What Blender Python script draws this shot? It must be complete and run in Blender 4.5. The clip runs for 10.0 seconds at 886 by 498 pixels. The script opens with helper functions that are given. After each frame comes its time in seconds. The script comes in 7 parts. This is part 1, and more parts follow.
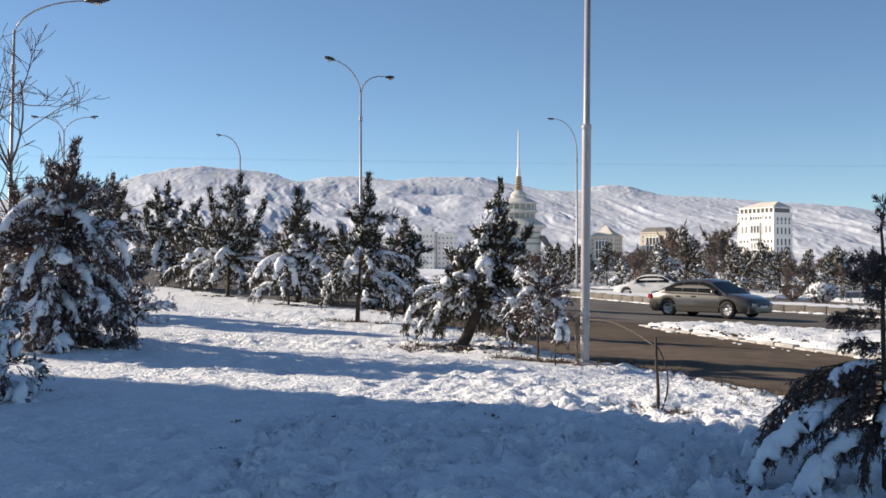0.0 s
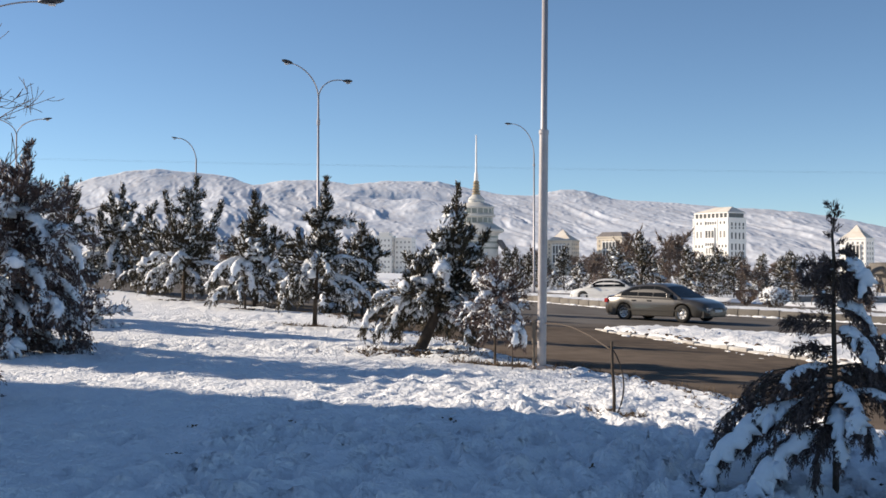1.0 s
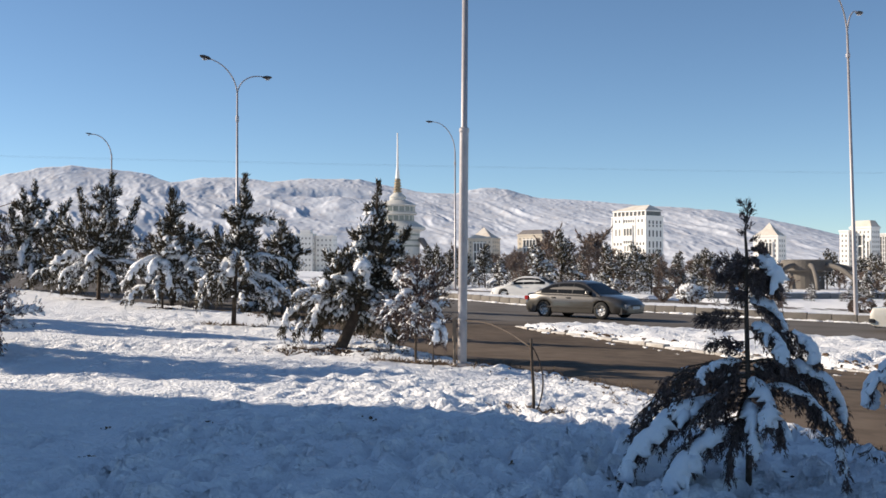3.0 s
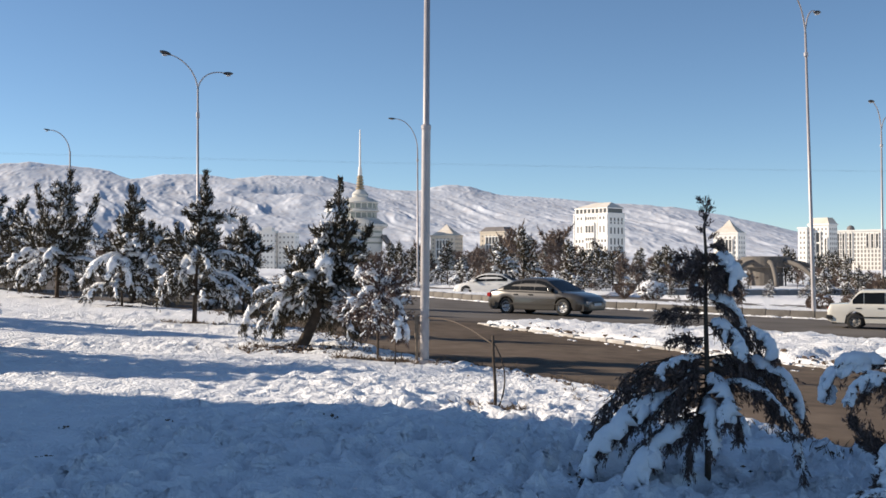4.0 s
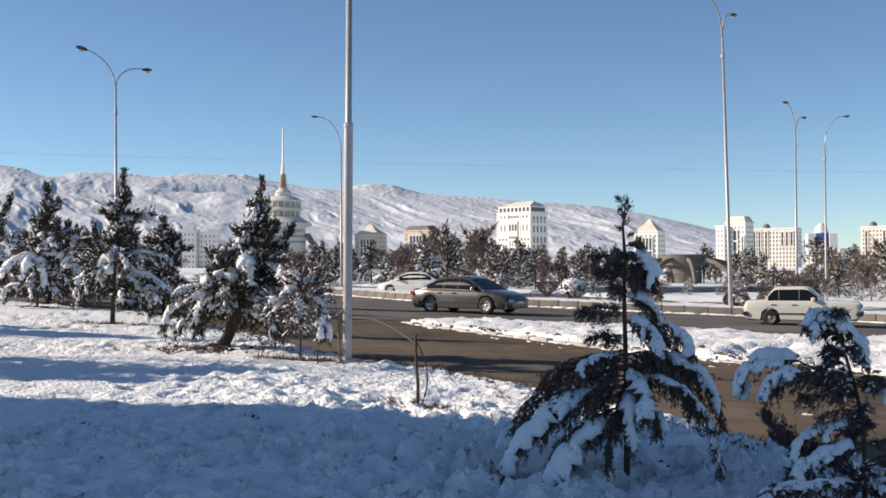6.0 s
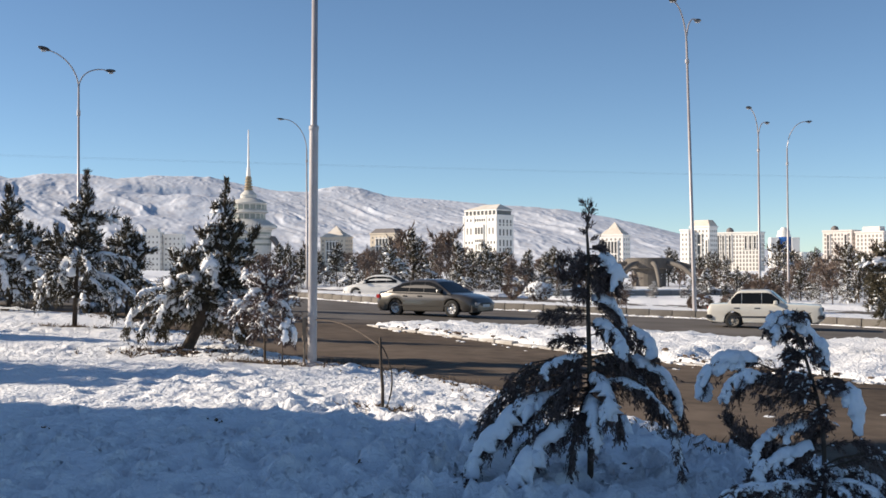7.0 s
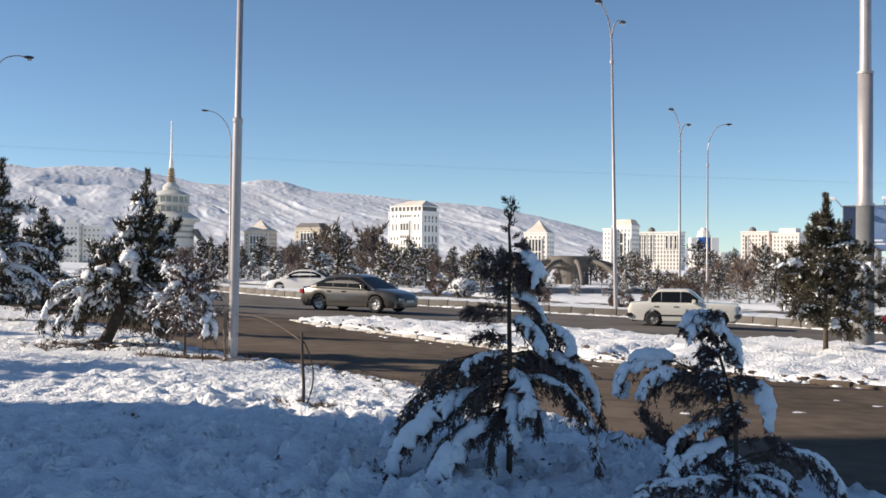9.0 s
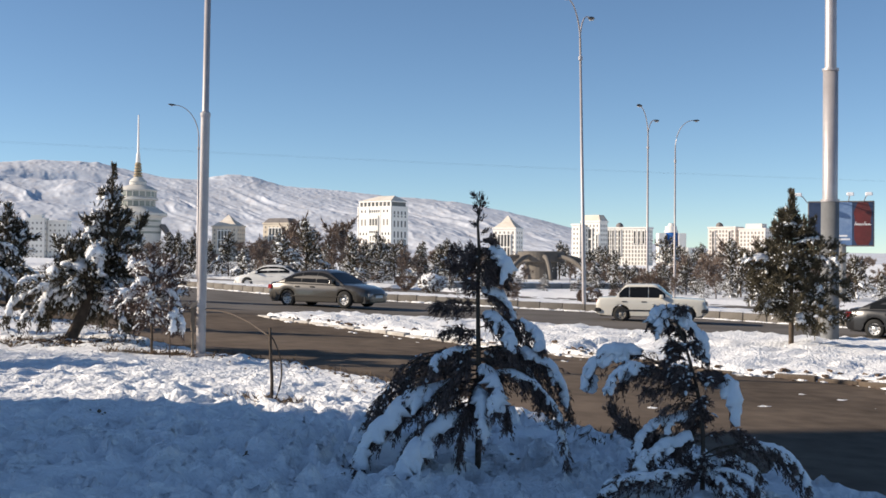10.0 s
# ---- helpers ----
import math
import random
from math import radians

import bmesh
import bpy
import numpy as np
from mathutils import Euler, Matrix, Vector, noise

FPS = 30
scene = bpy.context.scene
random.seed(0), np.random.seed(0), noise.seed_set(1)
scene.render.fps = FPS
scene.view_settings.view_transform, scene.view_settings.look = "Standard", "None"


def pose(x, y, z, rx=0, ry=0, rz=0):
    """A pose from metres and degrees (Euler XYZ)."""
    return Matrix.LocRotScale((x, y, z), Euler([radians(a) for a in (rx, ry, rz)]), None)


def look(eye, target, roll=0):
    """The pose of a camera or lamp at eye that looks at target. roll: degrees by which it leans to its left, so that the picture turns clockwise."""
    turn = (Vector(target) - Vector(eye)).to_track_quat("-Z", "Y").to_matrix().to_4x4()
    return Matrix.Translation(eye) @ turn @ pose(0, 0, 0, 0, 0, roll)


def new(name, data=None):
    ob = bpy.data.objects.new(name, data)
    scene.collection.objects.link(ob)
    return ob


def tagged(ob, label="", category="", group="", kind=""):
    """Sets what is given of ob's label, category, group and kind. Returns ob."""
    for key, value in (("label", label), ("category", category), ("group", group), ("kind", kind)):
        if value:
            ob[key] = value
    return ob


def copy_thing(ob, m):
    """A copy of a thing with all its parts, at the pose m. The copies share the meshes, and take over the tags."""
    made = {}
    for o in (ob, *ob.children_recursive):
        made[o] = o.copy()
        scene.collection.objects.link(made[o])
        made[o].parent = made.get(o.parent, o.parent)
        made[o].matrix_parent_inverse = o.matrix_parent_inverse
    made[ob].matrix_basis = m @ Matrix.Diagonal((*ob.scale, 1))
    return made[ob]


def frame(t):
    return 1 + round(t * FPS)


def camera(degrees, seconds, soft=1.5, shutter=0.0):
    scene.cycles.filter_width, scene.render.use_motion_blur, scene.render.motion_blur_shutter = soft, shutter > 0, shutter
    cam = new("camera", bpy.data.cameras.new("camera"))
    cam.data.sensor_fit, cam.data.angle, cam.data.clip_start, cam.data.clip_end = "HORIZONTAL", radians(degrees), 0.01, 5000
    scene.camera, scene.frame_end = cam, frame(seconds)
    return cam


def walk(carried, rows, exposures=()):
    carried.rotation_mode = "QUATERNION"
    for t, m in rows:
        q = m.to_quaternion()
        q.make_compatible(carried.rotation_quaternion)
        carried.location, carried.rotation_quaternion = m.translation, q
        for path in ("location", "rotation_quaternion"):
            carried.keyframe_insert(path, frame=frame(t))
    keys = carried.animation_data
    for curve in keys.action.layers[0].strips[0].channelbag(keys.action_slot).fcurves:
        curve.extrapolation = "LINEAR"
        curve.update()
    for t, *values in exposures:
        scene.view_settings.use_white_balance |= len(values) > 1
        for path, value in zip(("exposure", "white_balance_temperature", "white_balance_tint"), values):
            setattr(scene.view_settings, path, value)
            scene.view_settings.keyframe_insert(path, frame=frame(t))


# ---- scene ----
cam = camera(43.7, 10.0, soft=1.6)
EYE, TILT = 1.7, 1.0
# seconds, x, y, turn, tilt, lean
ROWS = [
    (0.0, -0.000, -0.000, 0.000, -0.001, -0.002),
    (0.5, -0.004, -0.022, -1.070, 0.151, -0.042),
    (1.0, -0.003, -0.024, -2.202, 0.216, -0.064),
    (1.5, 0.002, -0.018, -3.172, 0.176, -0.136),
    (2.0, 0.006, -0.012, -4.218, 0.145, -0.082),
    (2.5, 0.012, -0.001, -5.271, 0.158, 0.020),
    (4.0, 0.028, 0.011, -8.202, -0.049, 0.169),
    (4.5, 0.036, 0.013, -9.259, -0.094, 0.219),
    (5.0, 0.042, 0.018, -10.449, -0.153, 0.327),
    (5.5, 0.047, 0.019, -11.302, -0.179, 0.335),
    (7.0, 0.065, 0.013, -13.890, 0.012, 0.275),
    (7.5, 0.073, 0.013, -14.738, 0.013, -0.007),
    (8.0, 0.076, 0.009, -15.672, -0.074, -0.358),
    (8.5, 0.079, 0.000, -16.630, -0.114, -0.352),
    (9.0, 0.085, 0.002, -17.780, -0.191, -0.449),
    (9.5, 0.082, -0.001, -18.725, -0.309, -0.520),
    (10.0, 0.087, 0.005, -19.386, -0.424, -0.442),
]
walk(cam, [(t, pose(x, y, EYE, 90 + TILT + tilt, lean, turn)) for t, x, y, turn, tilt, lean in ROWS])

# ---- world, sun, exposure ----
SUN_AZ, SUN_EL = radians(-72), radians(24)      # azimuth from +y, to the right
TO_SUN = Vector((math.sin(SUN_AZ) * math.cos(SUN_EL), math.cos(SUN_AZ) * math.cos(SUN_EL), math.sin(SUN_EL)))
world = bpy.data.worlds.new("winter_sky")
scene.world = world
world.use_nodes = True
wn = world.node_tree
sky = wn.nodes.new("ShaderNodeTexSky")
sky.sky_type, sky.sun_disc = "NISHITA", False
sky.sun_elevation, sky.sun_rotation = SUN_EL, SUN_AZ
sky.altitude, sky.air_density, sky.dust_density, sky.ozone_density = 300, 0.68, 0.0, 3.0
wn.nodes["Background"].inputs["Strength"].default_value = 0.111
tint = wn.nodes.new("ShaderNodeMix")
tint.data_type, tint.blend_type = "RGBA", "MULTIPLY"
tint.inputs["Factor"].default_value = 1.0
tint.inputs["B"].default_value = (0.952, 0.976, 0.938, 1)
wn.links.new(sky.outputs[0], tint.inputs["A"])
wn.links.new(tint.outputs["Result"], wn.nodes["Background"].inputs["Color"])
sun = new("sun", bpy.data.lights.new("sun", "SUN"))
sun.data.energy, sun.data.angle, sun.data.color = 5.65, radians(0.55), (1.0, 0.860, 0.690)
sun.matrix_world = look(TO_SUN * 100, (0, 0, 0))
scene.view_settings.exposure = 0.3


# ---- materials ----
def material(name, color, rough=0.8, metal=0.0, second=None, scale=3.0, bump=0.0, bump_scale=20.0, island=0.0, spec=None, detail=6.0, stops=(0.35, 0.65), fine=0.25):
    """A principled surface whose colour varies at two scales, with fine relief."""
    m = bpy.data.materials.new(name)
    m.use_nodes = True
    nt = m.node_tree
    p = nt.nodes["Principled BSDF"]
    p.inputs["Roughness"].default_value, p.inputs["Metallic"].default_value = rough, metal
    if spec is not None:
        p.inputs["Specular IOR Level"].default_value = spec
    pos = nt.nodes.new("ShaderNodeTexCoord")
    big, small = nt.nodes.new("ShaderNodeTexNoise"), nt.nodes.new("ShaderNodeTexNoise")
    big.inputs["Scale"].default_value, big.inputs["Detail"].default_value = scale, detail
    small.inputs["Scale"].default_value, small.inputs["Detail"].default_value = scale * 11, 3
    mixer = nt.nodes.new("ShaderNodeMix")
    mixer.data_type = "FLOAT"
    mixer.inputs["Factor"].default_value = fine
    ramp = nt.nodes.new("ShaderNodeValToRGB")
    ramp.color_ramp.elements[0].position, ramp.color_ramp.elements[1].position = stops
    ramp.color_ramp.elements[0].color = (*color, 1)
    ramp.color_ramp.elements[1].color = (*(second or [c * 0.82 for c in color]), 1)
    for n in (big, small):
        nt.links.new(pos.outputs["Object"], n.inputs["Vector"])
    nt.links.new(big.outputs["Fac"], mixer.inputs[2])
    nt.links.new(small.outputs["Fac"], mixer.inputs[3])
    nt.links.new(mixer.outputs[0], ramp.inputs["Fac"])
    out = ramp.outputs["Color"]
    if island:
        geo = nt.nodes.new("ShaderNodeNewGeometry")
        hsv = nt.nodes.new("ShaderNodeHueSaturation")
        val = nt.nodes.new("ShaderNodeMapRange")
        val.inputs["To Min"].default_value, val.inputs["To Max"].default_value = 1 - island, 1 + island
        nt.links.new(geo.outputs["Random Per Island"], val.inputs["Value"])
        nt.links.new(val.outputs["Result"], hsv.inputs["Value"])
        nt.links.new(out, hsv.inputs["Color"])
        out = hsv.outputs["Color"]
    nt.links.new(out, p.inputs["Base Color"])
    if bump:
        bn, bp = nt.nodes.new("ShaderNodeTexNoise"), nt.nodes.new("ShaderNodeBump")
        bn.inputs["Scale"].default_value, bn.inputs["Detail"].default_value = bump_scale, 8
        bp.inputs["Strength"].default_value, bp.inputs["Distance"].default_value = 1.0, bump
        nt.links.new(pos.outputs["Object"], bn.inputs["Vector"])
        nt.links.new(bn.outputs["Fac"], bp.inputs["Height"])
        nt.links.new(bp.outputs["Normal"], p.inputs["Normal"])
    return m


SNOW = material("fallen_snow", (0.88, 0.885, 0.90), 0.75, second=(0.81, 0.82, 0.84), scale=1.2, bump=0.060, bump_scale=14, spec=0.25)
SNOW_TREE = material("snow_on_branches", (0.88, 0.89, 0.91), 0.7, second=(0.82, 0.83, 0.86), scale=4, bump=0.012, bump_scale=22, spec=0.25)
ASPHALT = material("wet_asphalt", (0.073, 0.0575, 0.0455), 0.9, second=(0.192, 0.150, 0.116), scale=0.22, bump=0.006, bump_scale=45, spec=0.05, detail=10, stops=(0.32, 0.68), fine=0.4)


def dry_carriageway(m):
    """The main carriageway has dried to a paler grey than the slip lane; a blurred, uneven line parts them."""
    nt = m.node_tree
    p = nt.nodes["Principled BSDF"]
    base = p.inputs["Base Color"].links[0].from_socket
    pos, along, blot, edge, dry, mix = (nt.nodes.new("ShaderNode" + k) for k in ("TexCoord", "VectorMath", "TexNoise", "MapRange", "ValToRGB", "Mix"))
    along.operation = "DOT_PRODUCT"
    along.inputs[1].default_value = (0.564, 0.827, 0)
    blot.inputs["Scale"].default_value, blot.inputs["Detail"].default_value = 0.35, 8
    edge.inputs["From Min"].default_value, edge.inputs["From Max"].default_value, edge.inputs["To Max"].default_value = 32.5, 37.0, 0.85
    dry.color_ramp.elements[0].position, dry.color_ramp.elements[1].position = 0.35, 0.65
    dry.color_ramp.elements[0].color, dry.color_ramp.elements[1].color = (0.118, 0.110, 0.104, 1), (0.178, 0.167, 0.158, 1)
    mix.data_type = "RGBA"
    nt.links.new(pos.outputs["Object"], along.inputs[0])
    nt.links.new(pos.outputs["Object"], blot.inputs["Vector"])
    nt.links.new(along.outputs["Value"], edge.inputs["Value"])
    nt.links.new(blot.outputs["Fac"], dry.inputs["Fac"])
    nt.links.new(edge.outputs["Result"], mix.inputs["Factor"])
    nt.links.new(base, mix.inputs[6])
    nt.links.new(dry.outputs["Color"], mix.inputs[7])
    nt.links.new(mix.outputs[2], p.inputs["Base Color"])


dry_carriageway(ASPHALT)
CONCRETE = material("kerb_concrete", (0.225, 0.205, 0.180), 0.9, second=(0.135, 0.122, 0.108), scale=2.5, bump=0.006, bump_scale=30)
GREY_WALL = material("grey_concrete", (0.30, 0.29, 0.27), 0.85, second=(0.22, 0.21, 0.20), scale=0.6, bump=0.004)
DARK_CONCRETE = material("weathered_concrete", (0.17, 0.15, 0.13), 0.85, second=(0.11, 0.10, 0.09), scale=0.5, bump=0.01, bump_scale=8)
BARK = material("bark", (0.060, 0.042, 0.030), 0.95, second=(0.10, 0.075, 0.055), scale=9, bump=0.01, bump_scale=40)
TWIG = material("bare_twigs", (0.13, 0.085, 0.060), 0.9, second=(0.19, 0.13, 0.095), scale=5)
BROWN_TWIG = material("brown_brushwood", (0.155, 0.112, 0.088), 0.9, second=(0.235, 0.175, 0.140), scale=5)
NEEDLES = material("cypress_foliage", (0.058, 0.050, 0.034), 0.9, second=(0.098, 0.082, 0.058), scale=2.2, island=0.5, spec=0.2)
NEEDLES_BROWN = material("winter_brown_foliage", (0.100, 0.072, 0.064), 0.9, second=(0.165, 0.120, 0.105), scale=2.2, island=0.5, spec=0.2)
NEEDLES_GREEN = material("olive_pine_foliage", (0.068, 0.060, 0.040), 0.85, second=(0.112, 0.096, 0.066), scale=2.0, island=0.45, spec=0.2)
STEEL = material("painted_lamp_steel", (0.46, 0.43, 0.43), 0.45, 0.3, second=(0.36, 0.33, 0.33), scale=1.5, spec=0.5)
LAMP_DARK = material("dark_lamp_housing", (0.05, 0.052, 0.058), 0.4, 0.3)
LAMP_GLASS = material("lamp_lens", (0.55, 0.56, 0.58), 0.2)
WOOD = material("weathered_wood", (0.24, 0.19, 0.14), 0.9, second=(0.15, 0.115, 0.085), scale=6, bump=0.004)
MARBLE = material("white_marble_cladding", (0.80, 0.77, 0.72), 0.5, second=(0.74, 0.71, 0.66), scale=0.08)
CREAM = material("cream_plaster", (0.66, 0.58, 0.47), 0.8, second=(0.58, 0.50, 0.40), scale=0.08)
ROOF_TILE = material("pale_roof", (0.55, 0.47, 0.38), 0.8, second=(0.70, 0.66, 0.60), scale=0.15)
ROOF_DARK = material("dark_roof", (0.13, 0.12, 0.12), 0.6, second=(0.19, 0.17, 0.16), scale=0.2)
PANE = material("facade_glass", (0.20, 0.185, 0.17), 0.3, second=(0.27, 0.25, 0.225), scale=0.1, spec=0.6)
BLUE_GLASS = material("blue_curtain_glass", (0.02, 0.10, 0.36), 0.15, second=(0.03, 0.14, 0.42), scale=0.1, spec=0.6)
GOLD = material("gold_leaf", (0.38, 0.30, 0.19), 0.5, 0.4, second=(0.29, 0.22, 0.14), scale=0.5)


# ---- mesh helpers ----
class Geo:
    """Gathers faces with four corners into one mesh."""

    def __init__(self):
        self.v, self.f, self.n = [], [], 0

    def add(self, v, f):
        v, f = np.asarray(v, float).reshape(-1, 3), np.asarray(f, int).reshape(-1, 4)
        self.v.append(v)
        self.f.append(f + self.n)
        self.n += len(v)

    def mesh(self, name, mat, smooth=False):
        me = bpy.data.meshes.new(name)
        v, f = np.concatenate(self.v), np.concatenate(self.f)
        me.vertices.add(len(v))
        me.vertices.foreach_set("co", v.astype(np.float32).ravel())
        tri = f[:, 2] == f[:, 3]
        sizes = np.where(tri, 3, 4)
        keep = np.ones(f.shape, bool)
        keep[tri, 3] = False
        me.loops.add(int(sizes.sum()))
        me.loops.foreach_set("vertex_index", f[keep].astype(np.int32))
        me.polygons.add(len(f))
        me.polygons.foreach_set("loop_start", np.concatenate([[0], np.cumsum(sizes)[:-1]]).astype(np.int32))
        me.polygons.foreach_set("use_smooth", np.full(len(f), smooth))
        me.update(calc_edges=True)
        me.validate()
        me.materials.append(mat)
        return me


def thing(name, label, category, place, turn=0.0, group="", kind="", scale=1.0):
    ob = new(name)
    ob.empty_display_size = 0.2
    ob.matrix_basis = pose(*place, 0, 0, turn) @ Matrix.Scale(scale, 4)
    return tagged(ob, label, category, group, kind)


def part(name, data, mat, parent, label="", smooth=False, kind=""):
    """Links a Geo, bmesh or mesh as one mesh object under a thing or a part."""
    if isinstance(data, Geo):
        me = data.mesh(name, mat, smooth)
    elif isinstance(data, bmesh.types.BMesh):
        me = bpy.data.meshes.new(name)
        for f in data.faces:
            f.smooth = smooth
        data.to_mesh(me)
        data.free()
        me.materials.append(mat)
    else:
        me = data
    ob = new(name, me)
    ob.parent = parent
    return tagged(ob, label, kind=kind)


def alone(name, data, mat, label, category, kind="", smooth=False):
    """A thing or a piece of the setting that is one mesh."""
    ob = part(name, data, mat, None, label, smooth, kind)
    return tagged(ob, category=category)


def tube(path, radii, sides=8, squash=1.0, caps=True):
    path, radii = np.asarray(path, float), np.broadcast_to(np.asarray(radii, float), (len(path),))
    t = np.gradient(path, axis=0)
    t /= np.linalg.norm(t, axis=1)[:, None] + 1e-9
    ref = np.where(np.abs(t[:, 2:3]) > 0.95, [[1.0, 0, 0]], [[0, 0, 1.0]])
    a = np.cross(t, ref)
    a /= np.linalg.norm(a, axis=1)[:, None] + 1e-9
    b = np.cross(a, t)
    ang = np.linspace(0, 2 * np.pi, sides, endpoint=False)
    ring = a[:, None] * np.cos(ang)[None, :, None] + b[:, None] * (np.sin(ang) * squash)[None, :, None]
    v = path[:, None] + ring * radii[:, None, None]
    i, j = np.meshgrid(np.arange(len(path) - 1), np.arange(sides), indexing="ij")
    k = (j + 1) % sides
    f = np.stack([i * sides + j, i * sides + k, (i + 1) * sides + k, (i + 1) * sides + j], -1).reshape(-1, 4)
    v = v.reshape(-1, 3)
    if caps:
        n = len(v)
        v = np.concatenate([v, path[:1], path[-1:]])
        last = (len(path) - 1) * sides
        lo = [[n, (j + 1) % sides, j, j] for j in range(sides)]
        hi = [[n + 1, last + j, last + (j + 1) % sides, last + (j + 1) % sides] for j in range(sides)]
        f = np.concatenate([f, lo, hi])
    return v, f


def box(x0, x1, y0, y1, z0, z1, chamfer=0.0):
    """A box, with its upright and upper edges chamfered where asked."""
    c = min(chamfer, (x1 - x0) / 3, (y1 - y0) / 3, (z1 - z0) / 3)
    if c <= 0:
        v = [(x, y, z) for z in (z0, z1) for x, y in ((x0, y0), (x1, y0), (x1, y1), (x0, y1))]
        f = [(3, 2, 1, 0), (4, 5, 6, 7)] + [(i, (i + 1) % 4, 4 + (i + 1) % 4, 4 + i) for i in range(4)]
        return v, f
    oct8 = lambda d: [(x0 + d + c, y0 + d), (x1 - d - c, y0 + d), (x1 - d, y0 + d + c), (x1 - d, y1 - d - c), (x1 - d - c, y1 - d), (x0 + d + c, y1 - d), (x0 + d, y1 - d - c), (x0 + d, y0 + d + c)]
    v = [(x, y, z0) for x, y in oct8(0)] + [(x, y, z1 - c) for x, y in oct8(0)] + [(x, y, z1) for x, y in oct8(c * 0.8)]
    f = [(r * 8 + i, r * 8 + (i + 1) % 8, r * 8 + 8 + (i + 1) % 8, r * 8 + 8 + i) for r in (0, 1) for i in range(8)]
    f += [(16, 17, 18, 19), (16, 19, 20, 23), (20, 21, 22, 23), (3, 2, 1, 0), (7, 4, 3, 0), (7, 6, 5, 4)]
    return v, f


def boxes(*rows, chamfer=0.0):
    g = Geo()
    for r in rows:
        g.add(*box(*r, chamfer))
    return g


def lathe(profile, sides=24):
    """A turned solid from rows of (radius, z)."""
    prof = np.array(profile, float)
    ang = np.linspace(0, 2 * np.pi, sides, endpoint=False)
    v = np.stack([prof[:, 0, None] * np.cos(ang), prof[:, 0, None] * np.sin(ang), np.repeat(prof[:, 1, None], sides, 1)], -1).reshape(-1, 3)
    i, j = np.meshgrid(np.arange(len(prof) - 1), np.arange(sides), indexing="ij")
    k = (j + 1) % sides
    g = Geo()
    g.add(v, np.stack([i * sides + j, i * sides + k, (i + 1) * sides + k, (i + 1) * sides + j], -1).reshape(-1, 4))
    return g


# ---- smooth value noise on arrays ----
def field(x, y, size, seed):
    x, y = np.asarray(x, float) / size, np.asarray(y, float) / size
    i, j = np.floor(x).astype(np.int64), np.floor(y).astype(np.int64)
    u, w = x - i, y - j
    u, w = u * u * (3 - 2 * u), w * w * (3 - 2 * w)

    def lattice(a, b):
        n = (a * 374761393 + b * 668265263 + seed * 974711) & 0x7FFFFFFF
        n = ((n ^ (n >> 13)) * 1274126177) & 0x7FFFFFFF
        return ((n ^ (n >> 16)) & 0xFFFF) / 65535.0 * 2 - 1

    return (lattice(i, j) * (1 - u) + lattice(i + 1, j) * u) * (1 - w) + (lattice(i, j + 1) * (1 - u) + lattice(i + 1, j + 1) * u) * w


# ---- the lie of the land ----
def land(x, y):
    """The ground falls to the right and rises towards the mountains."""
    x, y = np.asarray(x, float), np.asarray(y, float)
    return -1.485 * np.tanh(x / 45) + 0.88 * np.tanh(4 * np.log1p(np.exp(np.clip((y - 10) / 4, -40, 40))) / 110)


def on_land(x, y, up=0.0):
    return (x, y, float(land(x, y)) + up)


VERGE_EDGE = [(6.8, -40), (6.75, 2), (6.6, 7.6), (6.35, 8.6), (5.95, 10.2), (5.5, 11.8), (5.15, 13.8), (4.85, 16.1), (4.3, 18.6), (3.1, 21.2), (1.6, 25.8), (0.0, 31.5), (-1.6, 36.6), (-6.1, 42.4), (-9.4, 48.2), (-15.9, 58.6), (-32, 84), (-75, 150), (-140, 250)]
FAR_KERB = [(-120, 250), (-60, 165), (-22, 112), (-5, 86), (6.6, 67.5), (11, 56.2), (15.8, 51.2), (19.8, 46.9), (24.7, 42.6), (29.2, 34.2), (33, 24), (36, 10), (38, -40)]
ISLAND = [(6.5, 35.6), (6.6, 34.2), (6.85, 32.9), (7.75, 30.5), (8.55, 27.9), (9.3, 25.7), (10.5, 22.6), (11.6, 20.6), (12.6, 18.6), (13.9, 16.7), (15.2, 13), (16.2, 5), (16.5, -40), (30, -40), (28.2, 8), (26.0, 19), (23.8, 25.2), (22.0, 27.9), (19.0, 29.3), (16.5, 30.2), (13.9, 32.6), (10.9, 35.2), (9.3, 36.5), (7.6, 36.6)]


def offset_line(line, d):
    p = np.array(line, float)
    t = np.gradient(p, axis=0)
    t /= np.linalg.norm(t, axis=1)[:, None]
    return p + np.stack([-t[:, 1], t[:, 0]], 1) * d


FAR_NEAR_EDGE, FAR_FAR_EDGE = offset_line(FAR_KERB, 8.0), offset_line(FAR_KERB, 19.0)
MAIN_ROAD = VERGE_EDGE + FAR_KERB
FAR_ROAD = [tuple(p) for p in FAR_NEAR_EDGE] + [tuple(p) for p in FAR_FAR_EDGE[::-1]]


